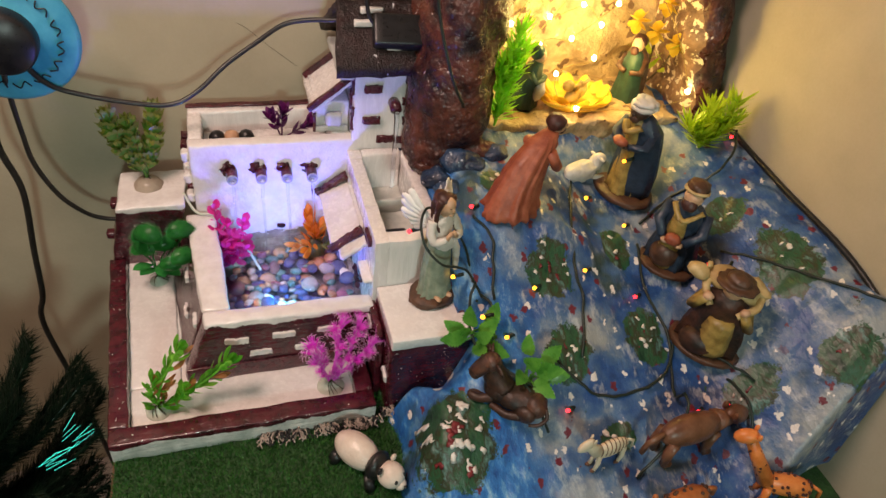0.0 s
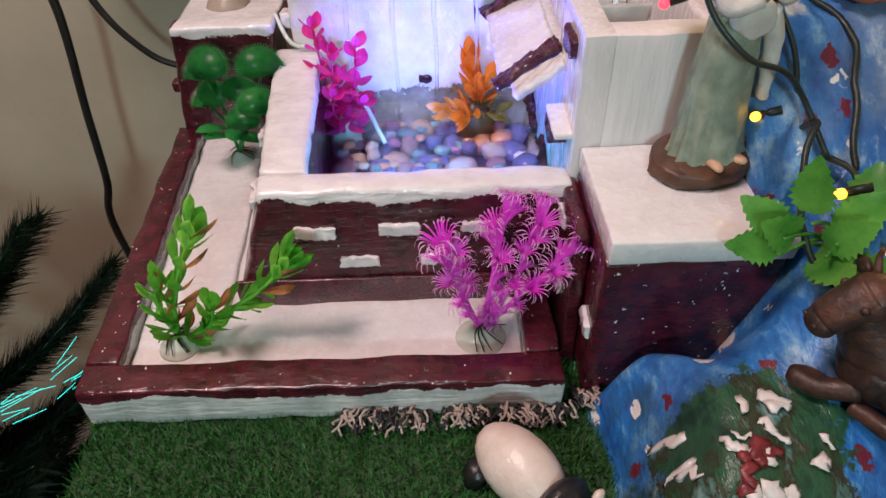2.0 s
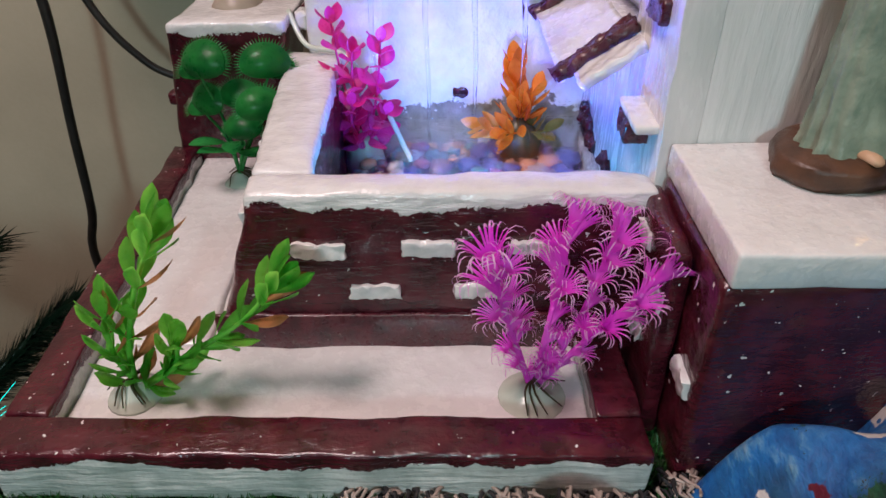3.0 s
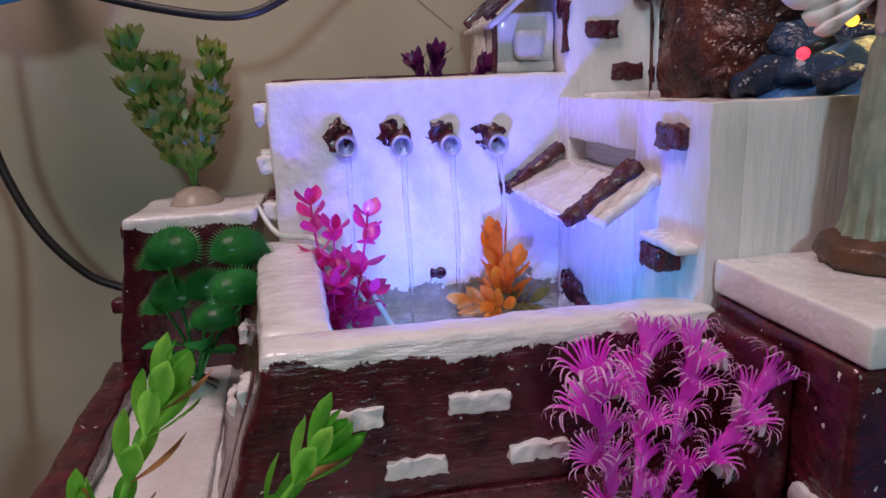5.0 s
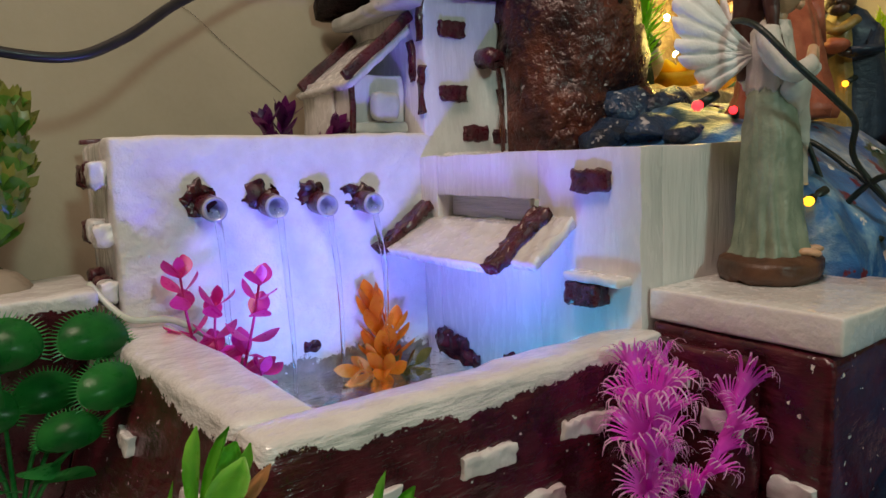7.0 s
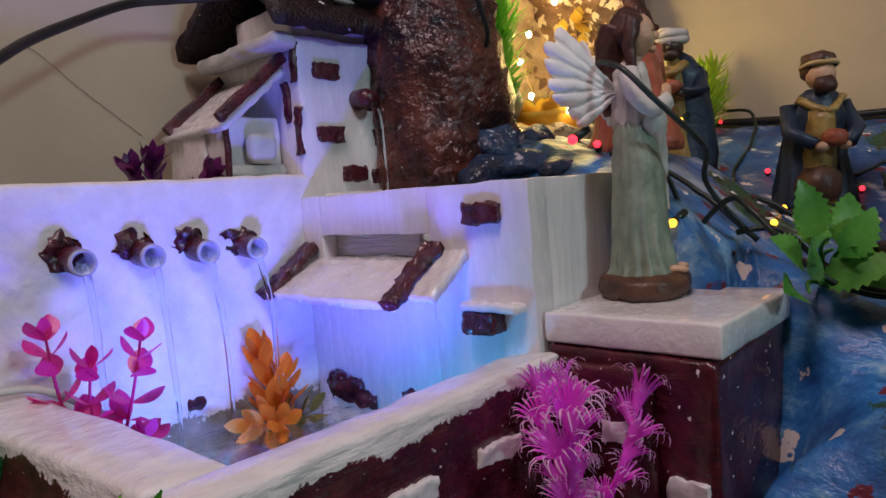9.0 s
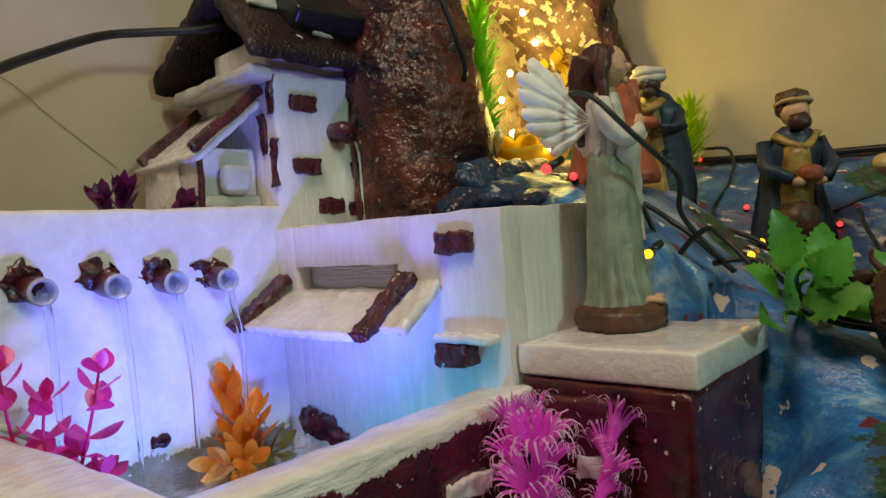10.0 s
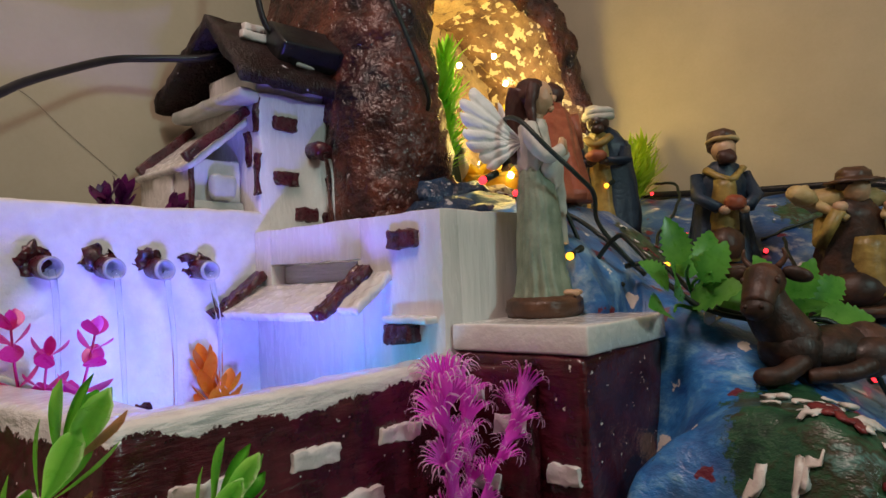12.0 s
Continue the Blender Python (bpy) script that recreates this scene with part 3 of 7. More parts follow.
for k, (y, z, mt) in enumerate(((0.899, 0.160, "white_paint"), (0.921, 0.162, "maroon_plain"), (0.947, 0.160, "maroon_plain"), (0.899, 0.122, "white_paint"), (0.923, 0.124, "white_paint"),
                                (0.950, 0.122, "maroon_plain"), (0.902, 0.086, "white_paint"), (0.926, 0.085, "maroon_plain"), (0.952, 0.088, "maroon_plain"))):
    part("corner_brick", slab_bm(-0.0405, -0.0295, y - 0.0085, y + 0.0085, z - 0.0075, z + 0.0075, r=0.003, cell=0.005), mt, fountain)

# spouts with falling water
for k, x in enumerate((0.026, 0.067, 0.104, 0.141)):
    z = 0.138 - 0.0015 * k
    bm = bmesh.new()
    blob(bm, (x - 0.0035, 0.8850, z + 0.0045), (0.0125, 0.004, 0.0100), wob=0.005, freq=170, seg=24)
    part("spout_patch", bm, "maroon_paint", fountain, "ragged dark paint ring")
    bm = bmesh.new()
    for r0, r1 in ((0.0082, 0.0062),):
        rings = []
        for r, y in ((0.0082, 0.889), (0.0082, 0.866), (0.0078, 0.8645), (0.0062, 0.8645), (0.0060, 0.880), (0.0, 0.881)):
            rings.append([bm.verts.new((x + r * math.cos(t), y, z + r * math.sin(t) - (0.889 - y) * 0.12)) for t in [2 * math.pi * q / 20 for q in range(20)]])
        for ri, (a, b) in enumerate(zip(rings, rings[1:])):
            for q in range(20):
                f = bm.faces.new((a[q], a[(q + 1) % 20], b[(q + 1) % 20], b[q]))
                f.material_index = 0 if ri < 1 else 1
    bmesh.ops.remove_doubles(bm, verts=bm.verts, dist=1e-5)
    part("spout", bm, ["maroon_plain", "tube_clear"], fountain, "dark pipe spout with clear lip")
    bm = bmesh.new()
    pts = [(x + 0.0006 * math.sin(9 * s + k), 0.8655 - 0.010 * min(1, s * 2.5), z - 0.004 - (z - 0.004 - WATER) * s ** 1.3) for s in [q / 14 for q in range(15)]]
    tube(bm, pts, 0.0024, 8, taper=0.55)
    st = part("water_stream", bm, "water", fountain, "thin falling water stream")
    st.visible_shadow = False

# right block with trough and ramp
for q in ((0.668, 0.748, -0.044, 0.163), (0.8615, 0.8843, -0.044, 0.164), (0.748, 0.8615, -0.044, 0.1165), (0.748, 0.8615, 0.1335, 0.1635)):
    part("block_wall", slab_bm(0.195, 0.2138, *q, r=0.0005, wob=0.0012), "white_brushed", fountain, "white foam block wall")
part("block_front", slab_bm(0.2138, 0.292, 0.668, 0.690, -0.044, 0.163, r=0.0006, wob=0.0012), "white_streaked", fountain, "white streaked foam block front")
part("block_right", slab_bm(0.2755, 0.294, 0.6905, 0.884, -0.044, 0.160, r=0.004, wob=0.0014), "white_brushed", fountain)
part("block_back", slab_bm(0.214, 0.275, 0.866, 0.884, -0.044, 0.166, r=0.004, wob=0.0014), "white_brushed", fountain)
# trough floor, greyer than the white block round it
part("trough_floor", slab_bm(0.214, 0.275, 0.6905, 0.8655, 0.06, 0.105, r=0.002), "grey_paint", fountain, "grey trough floor")
part("trough_baffle", slab_bm(0.2145, 0.2745, 0.800, 0.806, 0.1055, 0.128, r=0.001, cell=0.008), "grey_paint", fountain)
part("pump_cover", slab_bm(0.222, 0.256, 0.700, 0.742, 0.1055, 0.124, r=0.004, cell=0.006, wob=0.0008), "black_plastic", fountain, "dark pump cover in the trough")
part("block_mark", slab_bm(0.1905, 0.1965, 0.688, 0.716, 0.139, 0.1515, r=0.0015, cell=0.0028, wob=0.0016), "maroon_plain", fountain)
part("block_mark", slab_bm(0.182, 0.1965, 0.690, 0.716, 0.073, 0.086, r=0.0015, cell=0.0028, wob=0.0016), "maroon_plain", fountain)
part("ledge_block", slab_bm(0.1825, 0.196, 0.674, 0.7165, 0.0865, 0.092, r=0.002, cell=0.004, wob=0.001), "white_paint", fountain)


def incline(bm, y0, y1, lift, thick, x0, z0, x1, z1, n=14, wob=0.0016):
    """A slanted board from a wall (x1, z1) down to a lip (x0, z0)."""
    d = Vector((x1 - x0, 0, z1 - z0)).normalized()
    nv = Vector((-d.z, 0, d.x)) * 1.0
    grid = {}
    for side in (0, 1):
        for i in range(n + 1):
            for j in range(n + 1):
                p = Vector((x0 + (x1 - x0) * i / n, y0 + (y1 - y0) * j / n, z0 + (z1 - z0) * i / n)) + nv * (lift + thick * side)
                grid[side, i, j] = bm.verts.new(p + noise.noise_vector(p * 130) * wob)
    for side in (0, 1):
        for i in range(n):
            for j in range(n):
                bm.faces.new([grid[side, i + a, j + b] for a, b in ((0, 0), (1, 0), (1, 1), (0, 1))])
    for i in range(n):
        for a, b in (((i, 0), (i + 1, 0)), ((i, n), (i + 1, n)), ((0, i), (0, i + 1)), ((n, i), (n, i + 1))):
            bm.faces.new([grid[0, a[0], a[1]], grid[0, b[0], b[1]], grid[1, b[0], b[1]], grid[1, a[0], a[1]]])


bm = bmesh.new()
incline(bm, 0.742, 0.882, 0.0, 0.006, 0.153, 0.0905, 0.1975, 0.1115)
part("ramp", bm, "white_paint", fountain, "slanting white water ramp")
for y in (0.735, 0.867):
    bm = bmesh.new()
    incline(bm, y, y + 0.013, 0.002, 0.007, 0.151, 0.0895, 0.1965, 0.122, n=22)
    part("ramp_edge", bm, "maroon_plain", fountain, "dark maroon ramp edge")
bm = bmesh.new()
incline(bm, 0.716, 0.7345, 0.0, 0.006, 0.162, 0.094, 0.1965, 0.118)
part("ramp_wing", bm, "white_paint", fountain)
part("slot_back", slab_bm(0.2085, 0.2128, 0.770, 0.8605, 0.117, 0.133, r=0.001), "white_ribbed", fountain, "dim outlet slot")

for spots in (((0.856, 0.019, 0.014), (0.838, 0.016, 0.014), (0.822, 0.010, 0.009)), ((0.777, 0.018, 0.009), (0.762, 0.016, 0.010), (0.748, 0.013, 0.007)), ((0.722, 0.004, 0.009), (0.712, -0.002, 0.008))):
    bm = bmesh.new()
    for y, z, r in spots:
        blob(bm, (0.1935, y, z), (r * 0.32, r, r * 0.80), wob=0.0045, freq=150, seg=20)
    part("paint_lump", bm, "maroon_paint", fountain, "ragged dark paint patch")
bm = bmesh.new()
blob(bm, (0.092, 0.8840, 0.029), (0.007, 0.0016, 0.005), wob=0.003, freq=200)
part("paint_lump", bm, "maroon_paint", fountain)

# platform and dark plinth under it
part("plinth", slab_bm(0.199, 0.309, 0.569, 0.6665, GROUND + 0.001, 0.068, r=0.004, wob=0.0016), "plinth_paint", fountain, "maroon painted plinth")
part("plinth_side", slab_bm(0.1885, 0.1985, 0.600, 0.6675, GROUND + 0.001, 0.062, r=0.003, wob=0.0016), "plinth_paint", fountain)
part("platform", slab_bm(0.200, 0.309, 0.566, 0.667, 0.0685, 0.086, r=0.002, wob=0.0006), "white_paint", fountain, "white foam slab")
brick_row(fountain, [((0.1895, y, z), (0.0025, 0.012, 0.0055)) for y, z in ((0.615, 0.028), (0.645, 0.045), (0.635, -0.008))])
brick_row(fountain, [((0.1985, y, z), (0.0025, 0.011, 0.0055)) for y, z in ((0.585, 0.000), )])

# corner box
part("corner_box", shear(slab_bm(-0.137, -0.0425, 0.872, 0.965, GROUND + 0.001, 0.092, r=0.004, wob=0.002), lambda x, y, z: (x - 0.22 * (0.092 - z), y + 0.24 * (0.092 - z), z)), "box_paint", fountain, "maroon box with white top")
part("box_stub", slab_bm(-0.149, -0.139, 0.900, 0.920, 0.070, 0.082, r=0.003, cell=0.005), "maroon_plain", fountain)
part("box_stub", slab_bm(-0.166, -0.150, 0.905, 0.920, 0.010, 0.022, r=0.003, cell=0.005), "maroon_plain", fountain)

# pebbles under water
rng = random.Random(11)
made = []
pm = []
for k in range(5):
    bm = bmesh.new()
    s = (1.0, rng.uniform(0.7, 0.95), rng.uniform(0.45, 0.65))
    blob(bm, (0, 0, 0), s, wob=0.12, seg=10, freq=1.2)
    pm.append(link_mesh("pebble", bm, "pebble"))
for k in range(150):
    for q in range(40):
        r = rng.uniform(0.0075, 0.0150) if k < 90 else rng.uniform(0.0055, 0.0085)
        x, y = rng.uniform(0.004, 0.184), rng.uniform(0.690, 0.874)
        if math.hypot(x - 0.080, y - 0.724) > 0.013 + r and all((x - a) ** 2 + (y - b) ** 2 > (0.62 * (r + c)) ** 2 for a, b, c in made):
            break
    else:
        continue
    made.append((x, y, r))
    heap = 0.010 * math.exp(-(((x - 0.16) / 0.03) ** 2 + ((y - 0.73) / 0.04) ** 2)) + 0.008 * math.exp(-(((x - 0.03) / 0.03) ** 2 + ((y - 0.75) / 0.06) ** 2))
    ob = new("pebble", pm[k % 5])
    ob.parent, ob.matrix_parent_inverse = fountain, Matrix.Translation(fountain.location).inverted()
    ob.matrix_basis = pose(x, y, -0.030 + r * 0.45 + heap * 1.6 + (0.010 if k > 60 else 0.0) + rng.uniform(0, 0.006), rng.uniform(-15, 15), rng.uniform(-15, 15), rng.uniform(0, 360)) @ Matrix.Scale(r, 4)

puck = thing("submersible_light", (0.080, 0.724, -0.020), "round underwater light with small glowing blue diodes", "light")
bm = bmesh.new()
lathe(bm, (0.080, 0.724, -0.014), [(0.016, 0), (0.017, 0.004), (0.015, 0.009), (0.010, 0.0105)], seg=20)
part("housing", bm, "tube_clear", puck)
for k in range(8):
    bm = bmesh.new()
    t = k * math.pi / 4
    blob(bm, (0.080 + 0.011 * math.cos(t), 0.724 + 0.011 * math.sin(t), -0.0035), (0.0022, 0.0022, 0.0018), seg=8)
    part("diode", bm, "led_blue", puck)

# ---- little house above the trough ----
house = thing("miniature_house", (0.25, 0.93, 0.163), "small white foam house with brown roof and bricks", "miniature house")
HX0, HX1, HY0, HY1, HZ0, HZ1 = 0.203, 0.300, 0.885, 1.005, 0.160, 0.292
part("house_wall", slab_bm(HX0, HX1, HY0, HY1, HZ0, HZ1, r=0.003, wob=0.0016), "white_brushed", house, "white brushed foam walls")
for x, z in ((0.231, 0.265), (0.230, 0.214), (0.252, 0.181), (0.291, 0.278), (0.288, 0.244), (0.290, 0.212), (0.284, 0.178)):
    part("brick", slab_bm(x - 0.013, x + 0.013 if x < 0.28 else 0.302, HY0 - 0.0035, HY0 + 0.001, z - 0.0065, z + 0.0065, r=0.0015, cell=0.003, wob=0.0012), "maroon_plain", house)
for y, z0, z1 in ((0.8875, 0.255, 0.286), (0.900, 0.225, 0.256), (0.8875, 0.198, 0.236)):
    part("timber", slab_bm(HX0 - 0.003, HX0 + 0.001, y - 0.0035, y + 0.0035, z0, z1, r=0.0012, cell=0.004), "maroon_plain", house)
bm = bmesh.new()
tube(bm, [(0.262, 0.890, 0.243), (0.262, 0.874, 0.243), (0.262, 0.866, 0.239)], 0.0085, 14)
part("spout", bm, "maroon_plain", house, "short brown spout")
bm = bmesh.new()
tube(bm, smooth_path([(0.262, 0.864, 0.238), (0.262, 0.860, 0.22), (0.262, 0.859, 0.17), (0.262, 0.858, 0.108)], 5), 0.004, 8, taper=0.7)
st = part("water_stream", bm, "water", house, "falling water stream")
st.visible_shadow = False
# roof: two slopes with thick uneven eaves
bm = bmesh.new()
ex0, ex1, ey0, ey1, ez, rz = 0.174, 0.318, 0.868, 1.018, 0.292, 0.360
for sgn in (0, 1):
    n = 16
    g = {}
    for lay in (0, 1):
        for i in range(n + 1):
            for j in range(n + 1):
                s = i / n
                y = (ey0 if sgn == 0 else ey1) * (1 - s) + 0.938 * s
                z = ez + (rz - ez) * s ** 0.92 + (0.013 if lay else 0.0)
                p = Vector((ex0 + 0.012 * s + (ex1 - ex0 - 0.024 * s) * j / n, y, z))
                g[lay, i, j] = bm.verts.new(p + noise.noise_vector(p * 70) * 0.0035)
    for lay in (0, 1):
        for i in range(n):
            for j in range(n):
                bm.faces.new([g[lay, i + a, j + b] for a, b in ((0, 0), (1, 0), (1, 1), (0, 1))])
    for i in range(n):
        for a, b in (((i, 0), (i + 1, 0)), ((i, n), (i + 1, n)), ((0, i), (0, i + 1)), ((n, i), (n, i + 1))):
            bm.faces.new([g[0, a[0], a[1]], g[0, b[0], b[1]], g[1, b[0], b[1]], g[1, a[0], a[1]]])
part("roof", bm, "roof_paint", house, "dark brown roof with white flecks")
for a in ((0.205, 0.235, 0.905, 0.9135, 0.352), (0.246, 0.280, 0.882, 0.890, 0.329), (0.215, 0.245, 0.918, 0.926, 0.366)):
    part("ridge_patch", slab_bm(a[0], a[1], a[2], a[3], a[4] - 0.006, a[4] + 0.003, r=0.002, cell=0.004, wob=0.002), "white_paint", house)
part("gable", slab_bm(0.204, 0.299, 0.890, 0.970, 0.2925, 0.318, r=0.003), "white_brushed", house)
# lean-to
annex = part("lean_to", slab_bm(0.152, 0.202, 0.914, 1.010, 0.1850, 0.232, r=0.003, wob=0.002), "white_brushed", house, "small white lean-to with brown beams")
for y, x0, z0, x1, z1 in ((0.900, 0.140, 0.227, 0.2025, 0.277), (0.998, 0.146, 0.229, 0.2025, 0.275)):
    part("beam", beam_bm((x0, y, z0), (x1, y, z1), 0.0065, 0.0085), "maroon_plain", annex)
    part("post", beam_bm((x0 + 0.010, y + 0.008, 0.1845), (x0 + 0.010, y + 0.008, z0 + 0.002), 0.0045, 0.0045), "maroon_plain", annex)
part("stile", slab_bm(0.1485, 0.1525, 0.940, 0.975, 0.186, 0.226, r=0.002, cell=0.006, wob=0.0014), "white_paint", annex)
part("stone_block", slab_bm(0.166, 0.190, 0.900, 0.9135, 0.1935, 0.2170, r=0.006, cell=0.005, wob=0.002), "grey_paint", annex, "grey-green painted block")
part("sill_block", slab_bm(0.150, 0.200, 0.9065, 0.9138, 0.1840, 0.1930, r=0.003, cell=0.005, wob=0.002), "grey_paint", annex)
bm = bmesh.new()
incline(bm, 0.902, 1.008, -0.003, 0.005, 0.146, 0.221, 0.204, 0.268)
part("lean_to_roof", bm, "white_brushed", annex)
# eave underside, greyer and greener than the white walls
part("soffit", slab_bm(0.182, 0.2025, 0.880, 1.004, 0.2800, 0.2915, r=0.004, cell=0.008, wob=0.002), "grey_paint", house, "pale grey-green eave underside")

# ---- painted hillside ----
def ease(a, b, v):
    t = min(1.0, max(0.0, (v - a) / (b - a)))
    return t * t * (3 - 2 * t)


def steps(pts, v):
    return float(np.interp(v, [p[0] for p in pts], [p[1] for p in pts]))


def hill(x, y):
    """Height of the hillside: a steep left flank, a lower middle and a bank along the side wall."""
    left = steps([(.30, -.05), (.43, .0), (.52, .07), (.60, .11), (.67, .17), (.75, .19), (.85, .21), (1.1, .22)], y)
    low = min(left, 0.012 + 0.25 * max(0.0, y - 0.52) * ease(.57, .60, y))
    k = ease(.255, .335, x)
    left = left * k + low * (1 - k) if y < 0.60 else min(left, 0.158 + max(0.0, x - 0.296) * 0.75)
    mid = steps([(.30, -.05), (.43, .01), (.64, .108), (.79, .15), (.85, .20), (1.1, .20)], y)
    bank = steps([(.20, .10), (.43, .19), (.80, .215), (1.1, .22)], y)
    a, b = ease(.43, .56, x), ease(.60, .80, x)
    z = (left * (1 - a) + mid * a) * (1 - b) + bank * b
    dome = 0.027 * math.exp(-(((x - .255) / .050) ** 2 + ((y - .475) / .062) ** 2))
    gully = 0.08 * math.exp(-(((x - .272) / .034) ** 2 + ((y - .578) / .027) ** 2))
    return max(z + dome - gully, GROUND + 0.006)


def hill_left(y):
    return 0.202 + 0.094 * ease(.555, .600, y) + 0.008 * math.sin(40 * y) * (1 - ease(.54, .60, y))


def hill_front(x):
    return 0.285 + 0.075 * ease(.55, .80, x)


def ground_at(x, y):
    p = Vector((x, y, 0))
    return hill(x, y) + noise.noise(p * 22) * 0.005 + noise.noise(p * 60) * 0.0022


BUSHES = ((.430, .622, .036, .034, 12), (.555, .660, .022, .034, 3), (.556, .535, .030, .042, 10), (.428, .520, .036, .036, 12), (.258, .455, .050, .062, 34),
                                         (.745, .545, .034, .060, 5), (.745, .400, .028, .034, 3), (.475, .425, .028, .018, 2), (.660, .430, .030, .030, 3), (.385, .745, .026, .028, 7), (.715, .655, .034, .030, 3))
bm = bmesh.new()
NX, NY = 190, 190
layer = bm.verts.layers.float.new("bush")
stream = bm.verts.layers.float.new("stream")
g = {}
for j in range(NY + 1):
    for i in range(NX + 1):
        u, v = i / NX, j / NY
        y = 0.285 + (0.985 - 0.285) * v
        x0 = hill_left(y)
        x = x0 + (0.806 - x0) * u ** 1.25
        yy = y + (hill_front(x) - 0.285) * (1 - v)
        z = ground_at(x, yy)
        drop = ease(0.0, 0.045, x - x0) if yy < 0.60 else 1.0
        drop = min(drop, ease(-0.002, 0.018, yy - hill_front(x)))
        z = GROUND + 0.001 + max(0.0, z - GROUND) * drop ** 0.6 + noise.noise(Vector((x, yy, 3)) * 45) * 0.003 * drop
        g[i, j] = bm.verts.new((x, yy, z))
        m_ = 0.0
        for bx_, by_, rx_, ry_, nd_ in BUSHES:
            d_ = math.hypot((x - bx_) / rx_, (yy - by_) / ry_)
            m_ = max(m_, 1.0 - ease(0.45, 1.30, d_))
        g[i, j][layer] = m_ * 0.62
        g[i, j][stream] = 0.85 * (1 - ease(.31, .43, x + 0.05 * noise.noise(Vector((x, yy, 1)) * 12)))
    foot = bm.verts.new((g[0, j].co.x - 0.001, g[0, j].co.y, GROUND))
    g[-1, j] = foot
for i in range(NX + 1):
    g[i, -1] = bm.verts.new((g[i, 0].co.x, g[i, 0].co.y - 0.001, GROUND))
for i in range(NX):
    bm.faces.new((g[i, -1], g[i + 1, -1], g[i + 1, 0], g[i, 0]))
for j in range(NY):
    bm.faces.new((g[-1, j], g[0, j], g[0, j + 1], g[-1, j + 1]))
for j in range(NY):
    for i in range(NX):
        bm.faces.new((g[i, j], g[i + 1, j], g[i + 1, j + 1], g[i, j + 1]))
hillside = whole("hillside", bm, "hill_paint", "blue painted papier-mache hillside with white and red dabs", "hillside", kind="structure")
bm = bmesh.new()
tube(bm, smooth_path([(0.800, 0.375, 0.168), (0.801, 0.50, 0.203), (0.800, 0.65, 0.213), (0.802, 0.80, 0.224)], 8), 0.0045, 8)
part("hill_border", bm, "black_plastic", hillside, "black edging along the wall")


def dabs_on(x, y, rx, ry, dabs, seed):
    """Thick dabs of white and red paint on a painted bush."""
    rng = random.Random(seed)
    for k in range(dabs):
        t, q = rng.uniform(0, 6.28), rng.uniform(0.05, 0.75)
        px, py = x + rx * q * math.cos(t), y + ry * q * math.sin(t)
        bm = bmesh.new()
        pts, p, d = [], Vector((px, py, 0)), rng.uniform(0, 6.28)
        for s in range(rng.randint(2, 4) if dabs < 20 else rng.randint(3, 7)):
            pts.append((p.x, p.y, surface(p.x, p.y) + 0.0022))
            p = p + Vector((math.cos(d), math.sin(d), 0)) * 0.0026
            d += rng.uniform(-1.3, 1.3)
        tube(bm, [(q_[0], q_[1], q_[2] - 0.0005) for q_ in pts], rng.uniform(0.0010, 0.0030) * (1.5 if dabs > 20 else 1.0), 8, taper=rng.uniform(0.3, 1.3))
        for v in bm.verts:
            v.co += noise.noise_vector(v.co * 240) * 0.0022
            v.co.z = surface(v.co.x, v.co.y) + 0.0012 + (v.co.z - surface(v.co.x, v.co.y)) * 0.45
        part("paint_dab", bm, "dab_white" if rng.random() < 0.66 else "dab_red", hillside)


def surface(x, y):
    """Height of the finished hillside surface, edges included."""
    z = ground_at(x, y)
    d = x - hill_left(y)
    drop = ease(0.0, 0.045, d) if y < 0.60 else 1.0
    drop = min(drop, ease(-0.002, 0.018, y - hill_front(x)))
    return GROUND + 0.001 + max(0.0, z - GROUND) * drop ** 0.6


for k, (x, y, rx, ry, nd_) in enumerate(BUSHES):
    dabs_on(x, y, rx, ry, nd_, k + 2)

# ---- grotto ----
grotto = thing("grotto", (0.54, 0.92, 0.19), "brown painted rock grotto lit warm inside", "grotto")


def arch(side, q, depth):
    """Inner (0) or outer (1) arch line at angle q: 0 right foot, pi left foot."""
    c, s = math.cos(q), math.sin(q)
    if side == 0:
        hw = 0.178 if c < 0 else 0.185
        return 0.565 + hw * math.copysign(abs(c) ** 0.8, c), 0.17 + 0.325 * abs(s) ** 0.9
    hw = 0.285 if c < 0 else 0.238
    return 0.565 + hw * math.copysign(abs(c) ** 0.62, c), 0.15 + 0.46 * abs(s) ** 0.75


bm = bmesh.new()
NQ, ring_n = 72, 20
rows = []
for i in range(NQ + 1):
    q = math.pi * i / NQ
    xi, zi = arch(0, q, 0)
    xo, zo = arch(1, q, 0)
    k = i / NQ
    front = 0.838 - 0.040 * ease(0.55, 1.0, k) + 0.05 * math.sin(q) ** 2
    prof = [(0.0, 1.015), (0.0, 0.96), (0.02, 0.92), (0.04, front + 0.035), (0.16, front + 0.010), (0.38, front), (0.65, front + 0.004), (0.88, front + 0.022), (1.0, front + 0.055), (1.0, 0.94), (1.0, 1.015)]
    row = []
    for t, y in prof:
        p = Vector((xi + (xo - xi) * t, y, zi + (zo - zi) * t))
        d = noise.noise_vector(p * 14) * 0.016 + noise.noise_vector(p * 38) * 0.008 + noise.noise_vector(p * 90) * 0.003
        p = p + d
        p.x, p.y = min(p.x, SIDE - 0.004), min(p.y, BACK - 0.004)
        row.append(bm.verts.new(p))
    rows.append(row)
